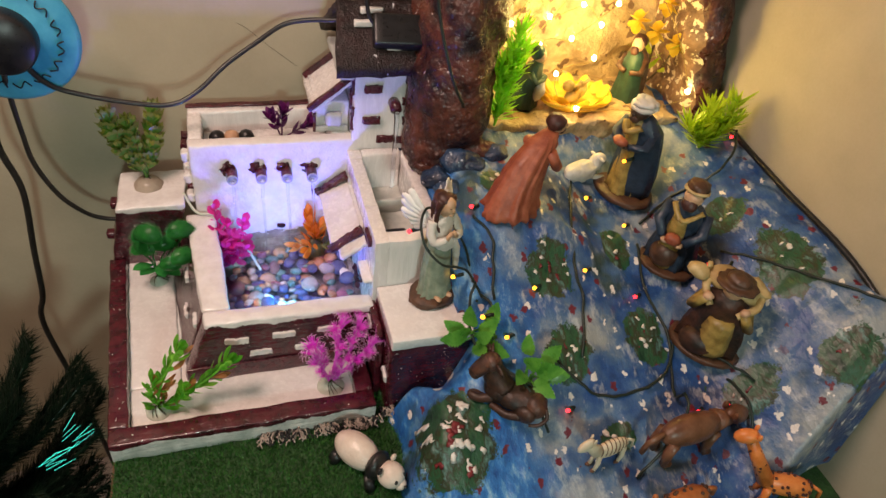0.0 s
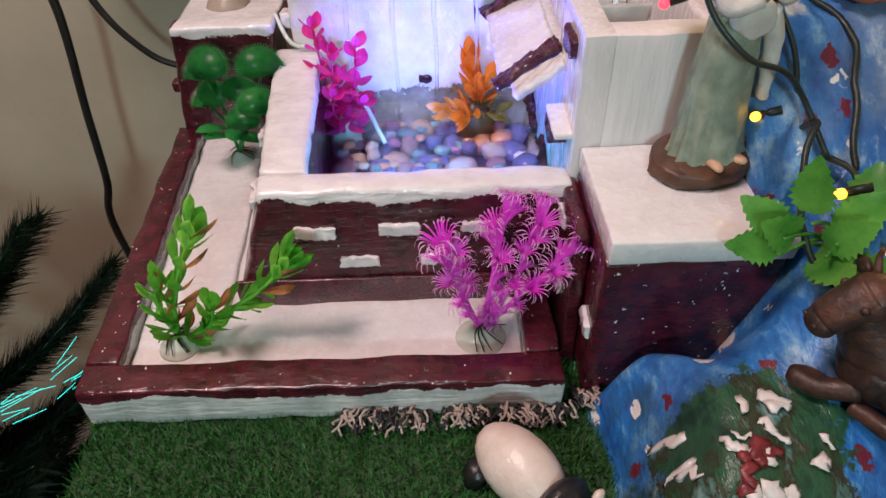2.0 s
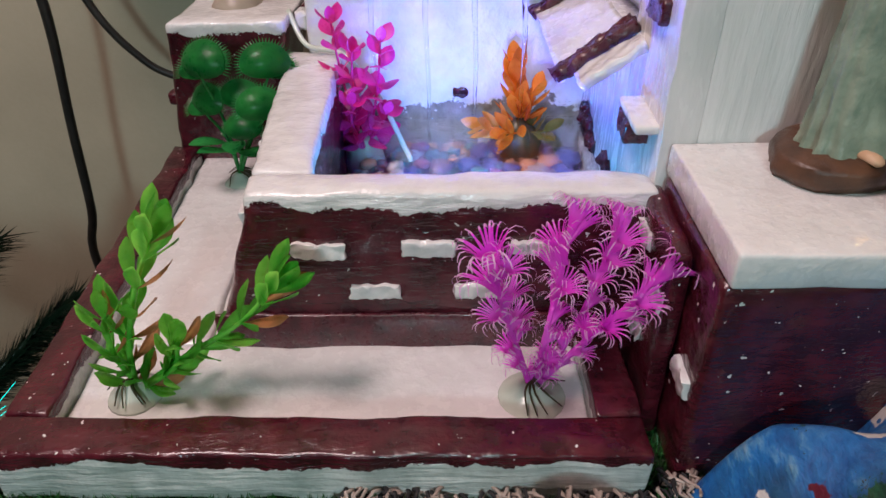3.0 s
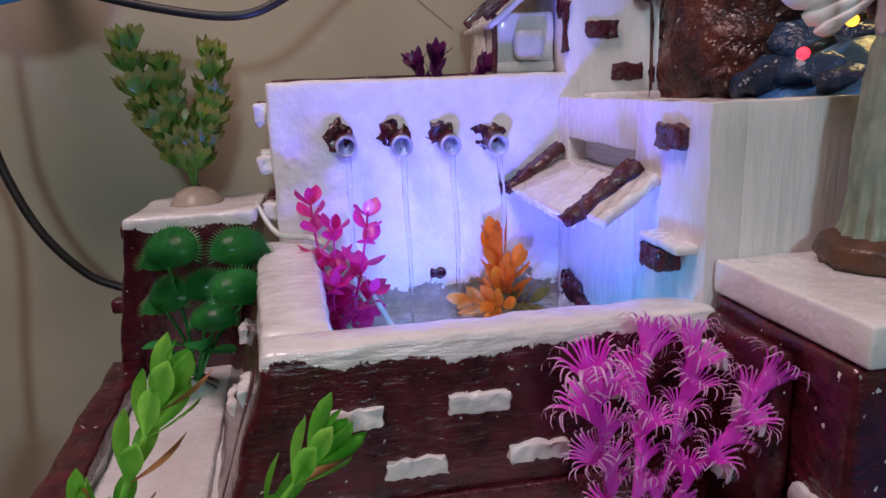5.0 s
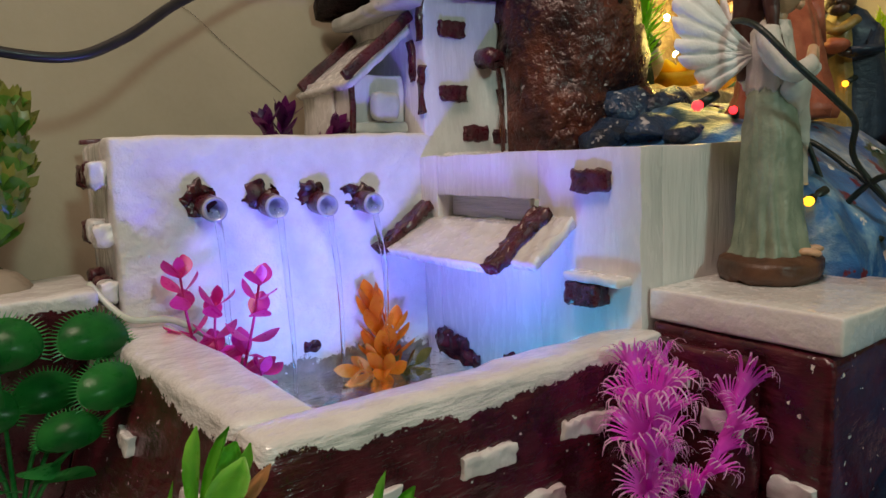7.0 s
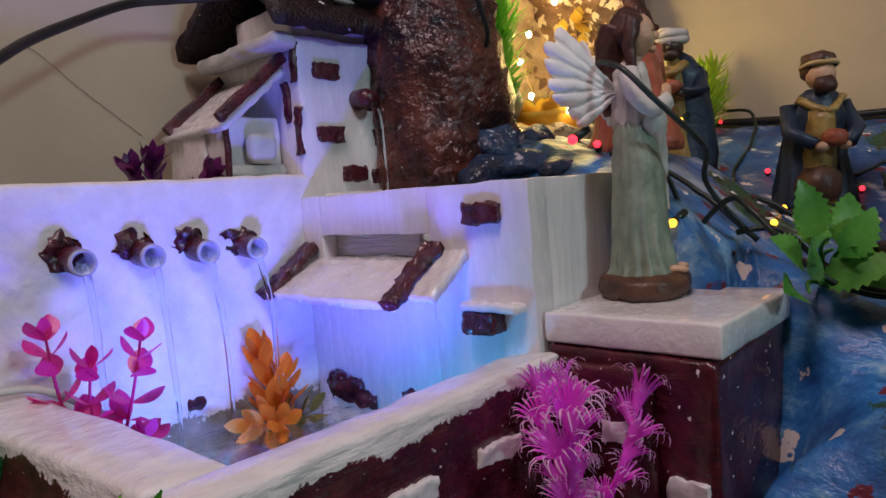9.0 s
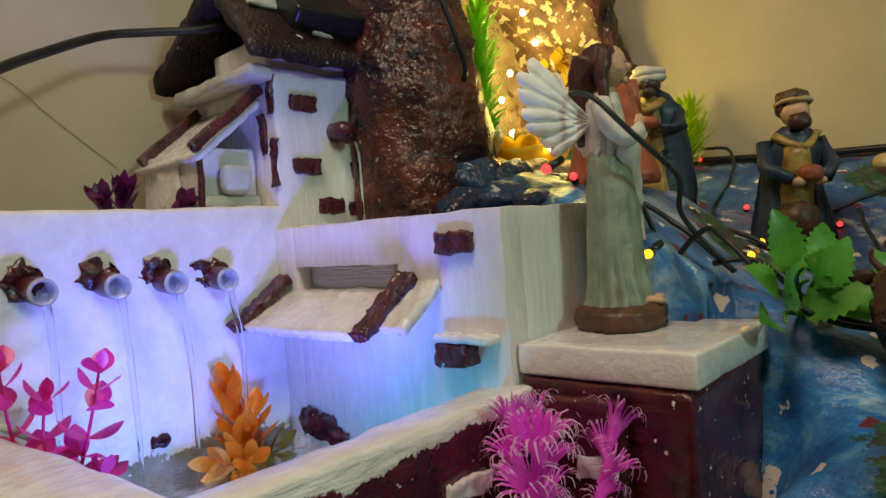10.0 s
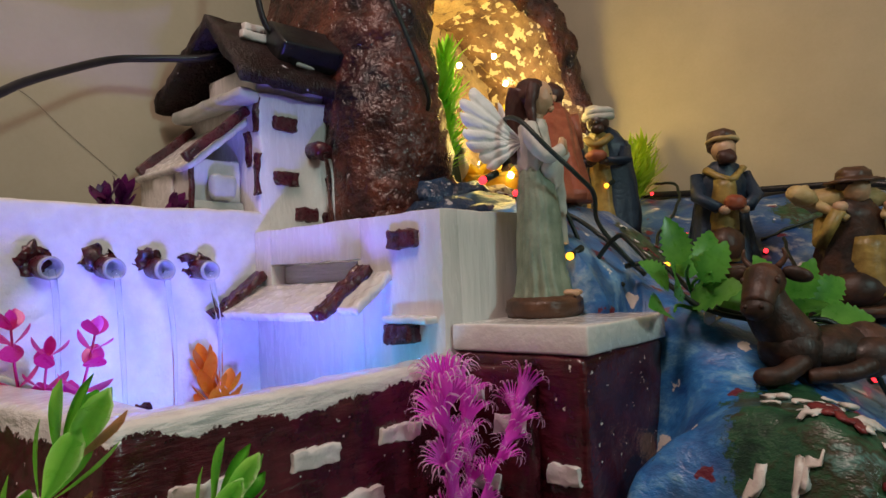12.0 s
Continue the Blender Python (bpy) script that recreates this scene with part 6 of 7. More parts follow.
def rosette(parent, c, way, r):
    """A flared magenta cup whose rim splits into fine pale strands that curl outward."""
    way = Vector(way).normalized()
    a = way.orthogonal().normalized()
    b = way.cross(a)
    bm = bmesh.new()
    n = 26
    rings = []
    for rad, h in ((0.10, -0.25), (0.18, 0.22), (0.26, 0.58), (0.36, 0.84)):
        rings.append([bm.verts.new(Vector(c) + (a * math.cos(t) + b * math.sin(t)) * r * rad * (1 + 0.16 * math.sin(3 * t + 9 * r)) + way * r * h) for t in [2 * math.pi * q / n for q in range(n)]])
    for q0, q1 in zip(rings, rings[1:]):
        for q in range(n):
            bm.faces.new((q0[q], q0[(q + 1) % n], q1[(q + 1) % n], q1[q]))
    for q in range(n):
        t = 2 * math.pi * (q + 0.5) / n + rng.uniform(-0.10, 0.10)
        out = a * math.cos(t) + b * math.sin(t)
        tang = b * math.cos(t) - a * math.sin(t)
        k, lift, drift = rng.uniform(0.60, 1.20), rng.uniform(-0.10, 0.22), rng.uniform(-0.22, 0.22)
        e0, e1 = rings[-1][q], rings[-1][(q + 1) % n]
        side = (e1.co - e0.co) * 0.5
        for s, rad, h in ((1, 0.56, 1.12), (2, 0.78, 1.30), (3, 0.98, 1.32), (4, 1.14, 1.16), (5, 1.20, 0.98)):
            p = Vector(c) + out * r * (0.36 + (rad - 0.36) * k) + way * r * (h + lift * s / 5) + tang * r * drift * (s / 5) ** 2
            sd = side * (1.10 - 0.15 * s)
            f0, f1 = bm.verts.new(p - sd), bm.verts.new(p + sd)
            bm.faces.new((e0, e1, f1, f0)).material_index = 0 if s < 3 else 1
            e0, e1 = f0, f1
    part("rosette", bm, ["leaf_magenta", "leaf_pale"], parent, "fringed magenta rosette with pale tips")


for pts, tiers, rr_ in (([(0.129, 0.611, -0.034), (0.120, 0.604, 0.00), (0.111, 0.597, 0.034), (0.106, 0.591, 0.062)], 9, 0.0135),
                        ([(0.131, 0.612, -0.034), (0.136, 0.616, 0.00), (0.142, 0.625, 0.030), (0.147, 0.634, 0.056)], 9, 0.0145),
                        ([(0.132, 0.612, -0.034), (0.148, 0.616, -0.004), (0.162, 0.628, 0.026), (0.171, 0.637, 0.052)], 8, 0.0140),
                        ([(0.132, 0.611, -0.034), (0.152, 0.608, -0.002), (0.170, 0.604, 0.026), (0.184, 0.604, 0.046)], 8, 0.0130)):
    path = stem(pl, pts, 0.0019, "leaf_magenta")
    n = len(path)
    for k in range(tiers + 1):
        f = 0.10 + 0.90 * k / tiers
        i = min(n - 2, int(f * (n - 1)))
        d = (path[i + 1] - path[max(0, i - 1)]).normalized()
        top = k == tiers
        rosette(pl, path[i], d + around(rng, 90) * (0.60 if not top else 0.20), rr_ * rng.uniform(0.85, 1.05) * (0.58 + 0.42 * f))

# fuchsia plant in the basin
rng = random.Random(25)
pl = thing("plastic_plant", (0.014, 0.846, 0.000), "fuchsia plastic plant with small round leaves standing in water", "artificial plant", "plastic plants")
bm = bmesh.new()
blob(bm, (0.014, 0.846, -0.012), (0.017, 0.016, 0.026), wob=0.003)
part("foot", bm, "foot_pale", pl)


def pairs(parent, pts, tiers, L, W, mat_name):
    """A thin twig with opposite pairs of round leaves, each pair crossing the last."""
    path = stem(parent, pts, 0.0012, mat_name)
    n = len(path)
    for k in range(tiers):
        f = 0.10 + 0.88 * k / (tiers - 1)
        i = min(n - 2, int(f * (n - 1)))
        p, d = path[i], (path[i + 1] - path[max(0, i - 1)]).normalized()
        a = d.orthogonal().normalized()
        size = (1.15 - 0.45 * f) * rng.uniform(0.9, 1.1)
        for w in range(2):
            out = Matrix.Rotation(math.pi * w + 1.35 * k + rng.uniform(-0.3, 0.3), 3, d) @ a
            th = radians(72 - 24 * f + rng.uniform(-8, 8))
            bm = bmesh.new()
            leaf(bm, p, d * math.cos(th) + out * math.sin(th), L * size, W * size, -0.10, up=out, shape=1.25, cup=0.2, n=7)
            part("leaf", bm, mat_name, parent)
    bm = bmesh.new()
    leaf(bm, path[-2], path[-1] - path[-3], L * 0.6, W * 0.5, 0.0, up=(0.2, -1, 0.1), shape=1.1, n=6)
    part("leaf", bm, mat_name, parent)


for pts, tiers in (([(0.013, 0.846, 0.004), (0.004, 0.847, 0.040), (-0.001, 0.848, 0.072), (-0.003, 0.848, 0.100)], 7), ([(0.014, 0.845, 0.004), (0.014, 0.840, 0.036), (0.011, 0.836, 0.060), (0.013, 0.834, 0.082)], 6),
                   ([(0.016, 0.845, 0.004), (0.026, 0.836, 0.036), (0.032, 0.828, 0.066), (0.036, 0.821, 0.094)], 7), ([(0.013, 0.843, 0.004), (0.008, 0.832, 0.024), (0.010, 0.826, 0.044)], 4),
                   ([(0.016, 0.843, 0.003), (0.028, 0.834, 0.018), (0.036, 0.828, 0.036)], 4), ([(0.012, 0.845, 0.004), (-0.004, 0.842, 0.022), (-0.008, 0.840, 0.044)], 4)):
    pairs(pl, pts, tiers + 1, 0.0215, 0.0160, "leaf_fuchsia")

# orange plant in the basin
rng = random.Random(26)
pl = thing("plastic_plant", (0.140, 0.862, 0.000), "orange plastic plant with pointed leaves standing in water", "artificial plant", "plastic plants")
bm = bmesh.new()
blob(bm, (0.142, 0.862, -0.010), (0.018, 0.015, 0.024), wob=0.003)
part("foot", bm, "root_brown", pl)


def flame(parent, base, tip, count, L, W, tilt, mat_name):
    """Pointed leaves overlapping up a short stalk, like a flame."""
    b, t = Vector(base), Vector(tip)
    path = stem(parent, [b, b.lerp(t, 0.5), t], 0.0015, mat_name)
    d = (t - b).normalized()
    a = d.orthogonal().normalized()
    for k in range(count):
        f = k / (count - 1)
        out = Matrix.Rotation(2.4 * k + rng.uniform(-0.3, 0.3), 3, d) @ a
        th = radians(tilt * (1.1 - 0.75 * f) + rng.uniform(-6, 6))
        bm = bmesh.new()
        leaf(bm, b.lerp(t, f), d * math.cos(th) + out * math.sin(th), L * (1.05 - 0.2 * f) * rng.uniform(0.85, 1.1), W, 0.14, up=out, shape=1.0, cup=0.3, n=7)
        part("leaf", bm, mat_name, parent)


flame(pl, (0.141, 0.864, 0.004), (0.136, 0.868, 0.056), 17, 0.027, 0.0115, 34, "leaf_orange")
flame(pl, (0.144, 0.862, 0.004), (0.152, 0.864, 0.036), 9, 0.024, 0.0105, 34, "leaf_orange")
flame(pl, (0.136, 0.858, 0.004), (0.112, 0.848, 0.014), 9, 0.024, 0.0100, 44, "leaf_apricot")
flame(pl, (0.140, 0.856, 0.003), (0.128, 0.840, 0.012), 7, 0.023, 0.0100, 44, "leaf_orange")
flame(pl, (0.146, 0.858, 0.002), (0.160, 0.850, 0.008), 6, 0.020, 0.0110, 50, "leaf_olive")

# purple plant on the tank
rng = random.Random(27)
pl = thing("plastic_plant", (0.105, 0.945, 0.150), "small dark purple plastic plant in the upper tank", "artificial plant", "plastic plants")
for pts in ([(0.105, 0.945, 0.152), (0.106, 0.945, 0.180), (0.108, 0.944, 0.196)], [(0.105, 0.945, 0.152), (0.096, 0.942, 0.178), (0.092, 0.940, 0.190)], [(0.106, 0.945, 0.152), (0.128, 0.938, 0.170), (0.142, 0.930, 0.186)]):
    path = stem(pl, pts, 0.0013, "leaf_purple")
    leafy(pl, path, rng, "leaf_purple", 4, 0.020, 0.0095, 0.4, 48, 3, 0.15, shape=0.9)
for k, (x, mt) in enumerate(((0.010, "black_plastic"), (0.031, "resin_skin"), (0.052, "black_plastic"))):
    bm = bmesh.new()
    blob(bm, (x, 0.945, 0.1585), (0.0115, 0.0115, 0.0105), seg=16, wob=0.0006)
    whole("polished_stone", bm, mt, "smooth dark polished stone in the upper tank" if k != 1 else "smooth tan polished stone in the upper tank", "stone", "stones in the tank")

# lime plant in the grotto mouth and lemon plant by the wall
rng = random.Random(28)


def tufted(name_label, base, tops, mat_name, L, W, tiers, whorl):
    pl = thing("plastic_plant", base, name_label, "artificial plant", "plastic plants")
    for top in tops:
        b, t = Vector(base), Vector(top)
        path = stem(pl, [b, b.lerp(t, 0.4) + Vector((0.002, 0, 0.004)), b.lerp(t, 0.75), t], 0.0016, mat_name)
        n = len(path)
        for k in range(tiers):
            f = 0.12 + 0.88 * k / (tiers - 1)
            p = path[min(n - 1, int(f * (n - 1)))]
            bm = bmesh.new()
            for w in range(whorl):
                leaf(bm, p, around(rng, rng.uniform(25, 80)), L * rng.uniform(0.7, 1.1), W, 0.15, n=3, shape=0.9)
            part("leaf_tuft", bm, mat_name, pl)


tufted("lime green plastic plant at the grotto mouth", (0.408, 0.842, 0.222), ((0.424, 0.850, 0.360), (0.406, 0.848, 0.315), (0.440, 0.858, 0.335)), "leaf_lime", 0.034, 0.0050, 11, 12)
tufted("yellow-green plastic plant beside the wall", (0.742, 0.782, surface(.742, .782)), ((0.700, 0.775, 0.245), (0.735, 0.780, 0.270), (0.770, 0.775, 0.285), (0.775, 0.77, 0.250), (0.72, 0.765, 0.235)), "leaf_lemon", 0.036, 0.0055, 8, 12)

# yellow flowers in the grotto
fl = thing("artificial_flowers", (0.690, 0.925, 0.222), "yellow artificial flowers on dark wire stems", "artificial flowers")
for k, (x, y, z) in enumerate(((0.655, 0.925, 0.350), (0.690, 0.918, 0.335), (0.725, 0.905, 0.320), (0.705, 0.93, 0.375))):
    stem(fl, [(0.690, 0.925, 0.222), ((x + 0.69) / 2 + 0.008, y, 0.28), (x, y, z)], 0.0014, "root_brown")
    for q in range(7):
        bm = bmesh.new()
        leaf(bm, (x, y, z), (math.cos(q * 0.9), -0.5, math.sin(q * 0.9)), 0.022, 0.017, 0.15, shape=1.0)
        part("petal", bm, "petal_yellow", fl)
    for q in range(3):
        bm = bmesh.new()
        leaf(bm, ((x + 0.69) / 2 + 0.006, y, 0.27 + 0.02 * q), around(rng, 60), 0.028, 0.011, 0.2)
        part("leaf", bm, "leaf_lemon", fl)

# broad toothed leaves behind the ox
rng = random.Random(29)
pl = thing("plastic_plant", (0.334, 0.552, surface(.334, .552)), "green plastic plant with broad toothed leaves behind the ox", "artificial plant", "plastic plants")


def toothed(parent, base, way, L, W, up):
    way, up = Vector(way).normalized(), Vector(up)
    side = way.cross(up).normalized()
    nor = side.cross(way)
    bm = bmesh.new()
    n = 16
    left, mid, right = [], [], []
    for i in range(n + 1):
        t = i / n
        w = W * 0.5 * (math.sin(math.pi * t ** 0.72) ** 0.75 if 0 < t < 1 else 0.04) * (1.0 if i % 2 else 0.76)
        p = Vector(base) + way * L * t + nor * (-0.18 * L * t * t)
        left.append(bm.verts.new(p - side * w + nor * w * 0.25)), mid.append(bm.verts.new(p)), right.append(bm.verts.new(p + side * w + nor * w * 0.25))
    for i in range(n):
        bm.faces.new((left[i], mid[i], mid[i + 1], left[i + 1])), bm.faces.new((mid[i], right[i], right[i + 1], mid[i + 1]))
    part("leaf", bm, "leaf_broad", parent)


LEAVES = (((.290, .540, .118), (-.25, .05, .95), .036), ((.300, .530, .112), (.35, -.15, .80), .036), ((.296, .528, .106), (.15, -.45, .70), .034), ((.282, .545, .104), (-.75, .10, .55), .034), ((.290, .545, .098), (-.55, -.35, .45), .040),
          ((.300, .538, .092), (-.10, -.70, .30), .042), ((.312, .532, .088), (.30, -.70, .25), .040), ((.286, .550, .088), (-.80, -.20, .20), .036), ((.318, .545, .108), (.20, .30, .85), .036), ((.350, .490, .090), (.10, -.45, .70), .036),
          ((.360, .482, .088), (.60, -.55, .45), .040), ((.368, .480, .082), (.85, -.45, .15), .040), ((.358, .474, .078), (.35, -.90, .05), .036), ((.372, .490, .090), (.75, .20, .55), .036), ((.356, .500, .096), (-.10, .30, .85), .032), ((.346, .486, .082), (-.45, -.60, .35), .034))
for k, (b_, way, L) in enumerate(LEAVES):
    foot = Vector((0.334, 0.552, surface(.334, .552))) if k < 9 else Vector((0.362, 0.496, surface(.362, .496)))
    stem(pl, [foot, foot.lerp(Vector(b_), 0.6) + Vector((0, 0.004, 0.004)), b_], 0.0016, "leaf_broad")
    b_ = (b_[0] + 0.004, b_[1] + 0.008, b_[2])
    toothed(pl, b_, way, L * 0.90, L * 0.66, (-0.45, -0.70, 0.55) if way[2] < 0.7 else (-0.70, -0.65, 0.25))
bm = bmesh.new()
for q in range(9):
    t = radians(-75 + 150 * q / 8)
    leaf(bm, (0.318, 0.540, surface(.318, .540) + 0.004), (math.sin(t) * 0.7 - 0.3, -0.45, math.cos(t)), 0.024, 0.0075, 0.1, shape=0.6, cup=0.4)
whole("sea_shell", bm, "resin_white", "small pale ribbed sea shell", "shell")

# ---- tinsel tree beside the table ----
tree = thing("christmas_tree", (-0.34, 0.56, FLOOR), "dark green tinsel christmas tree with glowing fibre tips", "christmas tree")
bm = bmesh.new()
tube(bm, [(-0.34, 0.56, FLOOR), (-0.34, 0.56, -0.3), (-0.34, 0.57, 0.03)], 0.018, 10, taper=0.35)
part("trunk", bm, "root_brown", tree)
nrng = np.random.default_rng(8)
NEEDLES = 620


def branch(base, tip, label=""):
    """A drooping wire with hundreds of fine needles."""
    b, t = np.array(base), np.array(tip)
    s = nrng.uniform(0.12, 1.0, NEEDLES)
    p = b + (t - b) * s[:, None]
    p[:, 2] -= 0.03 * np.sin(np.pi * s)
    ax = (t - b) / np.linalg.norm(t - b)
    rd = nrng.normal(size=(NEEDLES, 3))
    rd -= (rd @ ax)[:, None] * ax
    rd /= np.linalg.norm(rd, axis=1)[:, None]
    L = nrng.uniform(0.014, 0.030, NEEDLES)[:, None] * (1.1 - 0.35 * s[:, None])
    e = p + rd * L + ax * L * 0.9
    sd = np.cross(rd, ax) * 0.0011
    P = np.stack([p - sd, p + sd, e], 1).reshape(-1, 3)
    me = bpy.data.meshes.new("branch")
    me.from_pydata(P.tolist(), [], np.arange(NEEDLES * 3).reshape(-1, 3).tolist())
    me.materials.append(MATS["needle_dark"])
    ob = new("branch", me)
    ob.parent, ob.matrix_parent_inverse = tree, Matrix.Translation(tree.location).inverted()
    bm = bmesh.new()
    tube(bm, smooth_path([base, ((base[0] + tip[0]) / 2, (base[1] + tip[1]) / 2, (base[2] + tip[2]) / 2 - 0.03), tip], 4), 0.003, 6, taper=0.4)
    wire = new("wire", link_mesh("wire", bm, "needle_dark"))
    wire.parent = ob
    return e[-40:], ax


trng = random.Random(31)
for k in range(58):
    z = -0.62 + 0.62 * (k / 57)
    a = k * 2.4 + trng.uniform(-0.3, 0.3)
    R = (0.30 - 0.24 * (k / 57)) * trng.uniform(0.8, 1.05)
    tipx, tipy = -0.34 + R * math.cos(a), 0.56 + R * math.sin(a)
    tipx = min(tipx, -0.168 if z > -0.16 or tipy > 0.0 else tipx)
    branch((-0.34, 0.56, z), (tipx, min(tipy, 0.93), z + 0.05 - 0.12 * R))
for base, tip in (((-0.34, 0.57, -0.10), (-0.185, 0.72, -0.050)), ((-0.34, 0.57, -0.06), (-0.245, 0.735, -0.005)), ((-0.34, 0.56, -0.14), (-0.180, 0.66, -0.105)),
                  ((-0.34, 0.56, -0.20), (-0.172, 0.60, -0.135)), ((-0.34, 0.56, -0.12), (-0.19, 0.55, -0.085)), ((-0.34, 0.56, -0.22), (-0.175, 0.53, -0.165)), ((-0.34, 0.57, -0.18), (-0.19, 0.76, -0.15)),
                  ((-0.34, 0.57, -0.05), (-0.24, 0.64, 0.0)), ((-0.34, 0.56, -0.25), (-0.17, 0.48, -0.19)), ((-0.34, 0.56, -0.28), (-0.17, 0.57, -0.22))):
    for q in range(4):
        branch(base, (tip[0] - 0.010 * q, tip[1] + 0.024 * (q - 1), tip[2] - 0.014 * q))
for c, way in (((-0.225, 0.585, -0.075), (0.75, 0.1, 0.22)), ((-0.215, 0.63, -0.10), (0.6, 0.25, 0.3))):
    for q in range(8):
        d = Vector(way) + Vector((trng.uniform(-.2, .2), trng.uniform(-.25, .25), trng.uniform(-.15, .2)))
        p = Vector(c) + Vector((trng.uniform(-.012, .012), trng.uniform(-.012, .012), trng.uniform(-.01, .01)))
        bm = bmesh.new()
        tube(bm, [p, p + d * 0.022, p + d * 0.036], 0.00030, 5, taper=0.7)
        part("fibre", bm, "fibre_tip", tree, "glowing optical fibre")

# ---- wall plate, cords, adapter ----
plate = thing("hanging_disc", (-0.221, 0.925, 0.329), "round blue painted disc with black centre on a wall bracket", "disc")
PC, PY = (-0.2205, 0.329), 0.925
for nm, rr, mt, y0 in (("disc", [(0.0, -0.006), (0.080, -0.006), (0.0845, 0), (0.0845, 0.005), (0.079, 0.009), (0.0, 0.010)], "plate_blue", 0), ("outlet", [(0.040, 0), (0.040, 0.018), (0.036, 0.024), (0.0, 0.025)], "black_plastic", 0.010)):
    bm = bmesh.new()
    rings = []
    for r, d in rr:
        rings.append([bm.verts.new((PC[0] + r * math.cos(t), PY - y0 - d, PC[1] + r * math.sin(t))) for t in [2 * math.pi * q / 48 for q in range(48)]])
    for a, b in zip(rings, rings[1:]):
        for q in range(48):
            bm.faces.new((a[q], a[(q + 1) % 48], b[(q + 1) % 48], b[q]))
    bmesh.ops.remove_doubles(bm, verts=bm.verts, dist=1e-5)
    part(nm, bm, mt, plate)
for k in range(15):
    t = 2 * math.pi * k / 15 + 0.2
    bm = bmesh.new()
    c, d = Vector((PC[0] + 0.062 * math.cos(t), PY - 0.0108, PC[1] + 0.062 * math.sin(t))), Vector((-math.sin(t), 0, math.cos(t)))
    e = Vector((math.cos(t), 0, math.sin(t)))
    tube(bm, smooth_path([c - d * 0.010 - e * 0.003, c - d * 0.003 + e * 0.004, c + d * 0.004 - e * 0.004, c + d * 0.010 + e * 0.003], 4), 0.0010, 5)
    part("painted_stroke", bm, "black_plastic", plate)


def cord(pts, r=0.0035, label="black power cord hanging along the wall", mat_name="cable_black"):
    bm = bmesh.new()
    tube(bm, smooth_path(pts, 10), r, 8)
    return part("cord", bm, mat_name, plate, label)


bm = bmesh.new()
tube(bm, [(PC[0], PY + 0.006, PC[1]), (PC[0], BACK, PC[1])], 0.012, 12)
part("bracket", bm, "black_plastic", plate)
cord([(-0.206, 0.906, 0.305), (-0.190, 0.910, 0.275), (-0.166, 0.914, 0.257), (-0.105, 0.914, 0.240), (-0.046, 0.914, 0.233), (-0.008, 0.922, 0.248), (0.033, 0.940, 0.278), (0.075, 0.955, 0.302), (0.115, 0.970, 0.322), (0.150, 0.968, 0.330), (0.190, 0.955, 0.336), (0.215, 0.948, 0.346)],
     label="black power cord from blue disc to house roof")
cord([(-0.228, 0.908, 0.300), (-0.236, 0.925, 0.244), (-0.238, 0.930, 0.190), (-0.236, 0.930, 0.138), (-0.218, 0.932, 0.080), (-0.192, 0.938, 0.040), (-0.169, 0.942, 0.024), (-0.148, 0.945, 0.018)], label="black power cord curving to the fountain box")
cord([(-0.240, 0.908, 0.303), (-0.262, 0.922, 0.240), (-0.271, 0.930, 0.165), (-0.262, 0.930, 0.092), (-0.276, 0.930, -0.02), (-0.287, 0.930, -0.112), (-0.302, 0.930, -0.180), (-0.292, 0.935, -0.358), (-0.285, 0.94, -0.56), (-0.28, 0.945, FLOOR + 0.003)], 0.0045, "thick black power cord hanging to the floor")
ad = thing("power_adapter", (0.258, 0.895, 0.330), "black power adapter lying on the house roof", "power adapter")
bm = bmesh.new()
slab(bm, -0.034, 0.034, -0.022, 0.022, -0.013, 0.013, r=0.004, wob=0.0)
bm.transform(pose(0.262, 0.893, 0.345, 44, 0, -6))
part("casing", bm, "black_plastic", ad)
bm = bmesh.new()
tube(bm, smooth_path([(0.236, 0.900, 0.350), (0.222, 0.900, 0.368), (0.218, 0.905, 0.41), (0.224, 0.92, 0.47), (0.222, 0.94, 0.56)], 6), 0.003, 8)
part("lead", bm, "cable_black", ad)
bm = bmesh.new()
tube(bm, smooth_path([(0.054, 0.818, -0.003), (0.036, 0.838, 0.030), (0.018, 0.856, 0.052), (-0.004, 0.874, 0.067), (-0.03, 0.878, 0.072), (-0.046, 0.90, 0.093)], 6), 0.0022, 8)
whole("pump_lead", bm, "suction_clear", "thin pale lead running over the basin rim into the water", "cord")

bm = bmesh.new()
tube(bm, smooth_path([(0.052, 1.0292, 0.300), (0.068, 1.0286, 0.291), (0.094, 1.0288, 0.267), (0.140, 1.0290, 0.229)], 5), 0.0002, 5)
whole("thread", bm, "cable_black", "fine dark thread clinging to the wall", "thread")

# ---- light strings ----
string = thing("light_string", (0.55, 0.60, surface(.55, .60)), "dark green wire light string with red and amber bulbs", "light string", "light strings")


def on_hill(pts, lift=0.004):
    return [(x, y, surface(x, y) + lift + z) for x, y, z in [(p + (0,))[:3] for p in pts]]


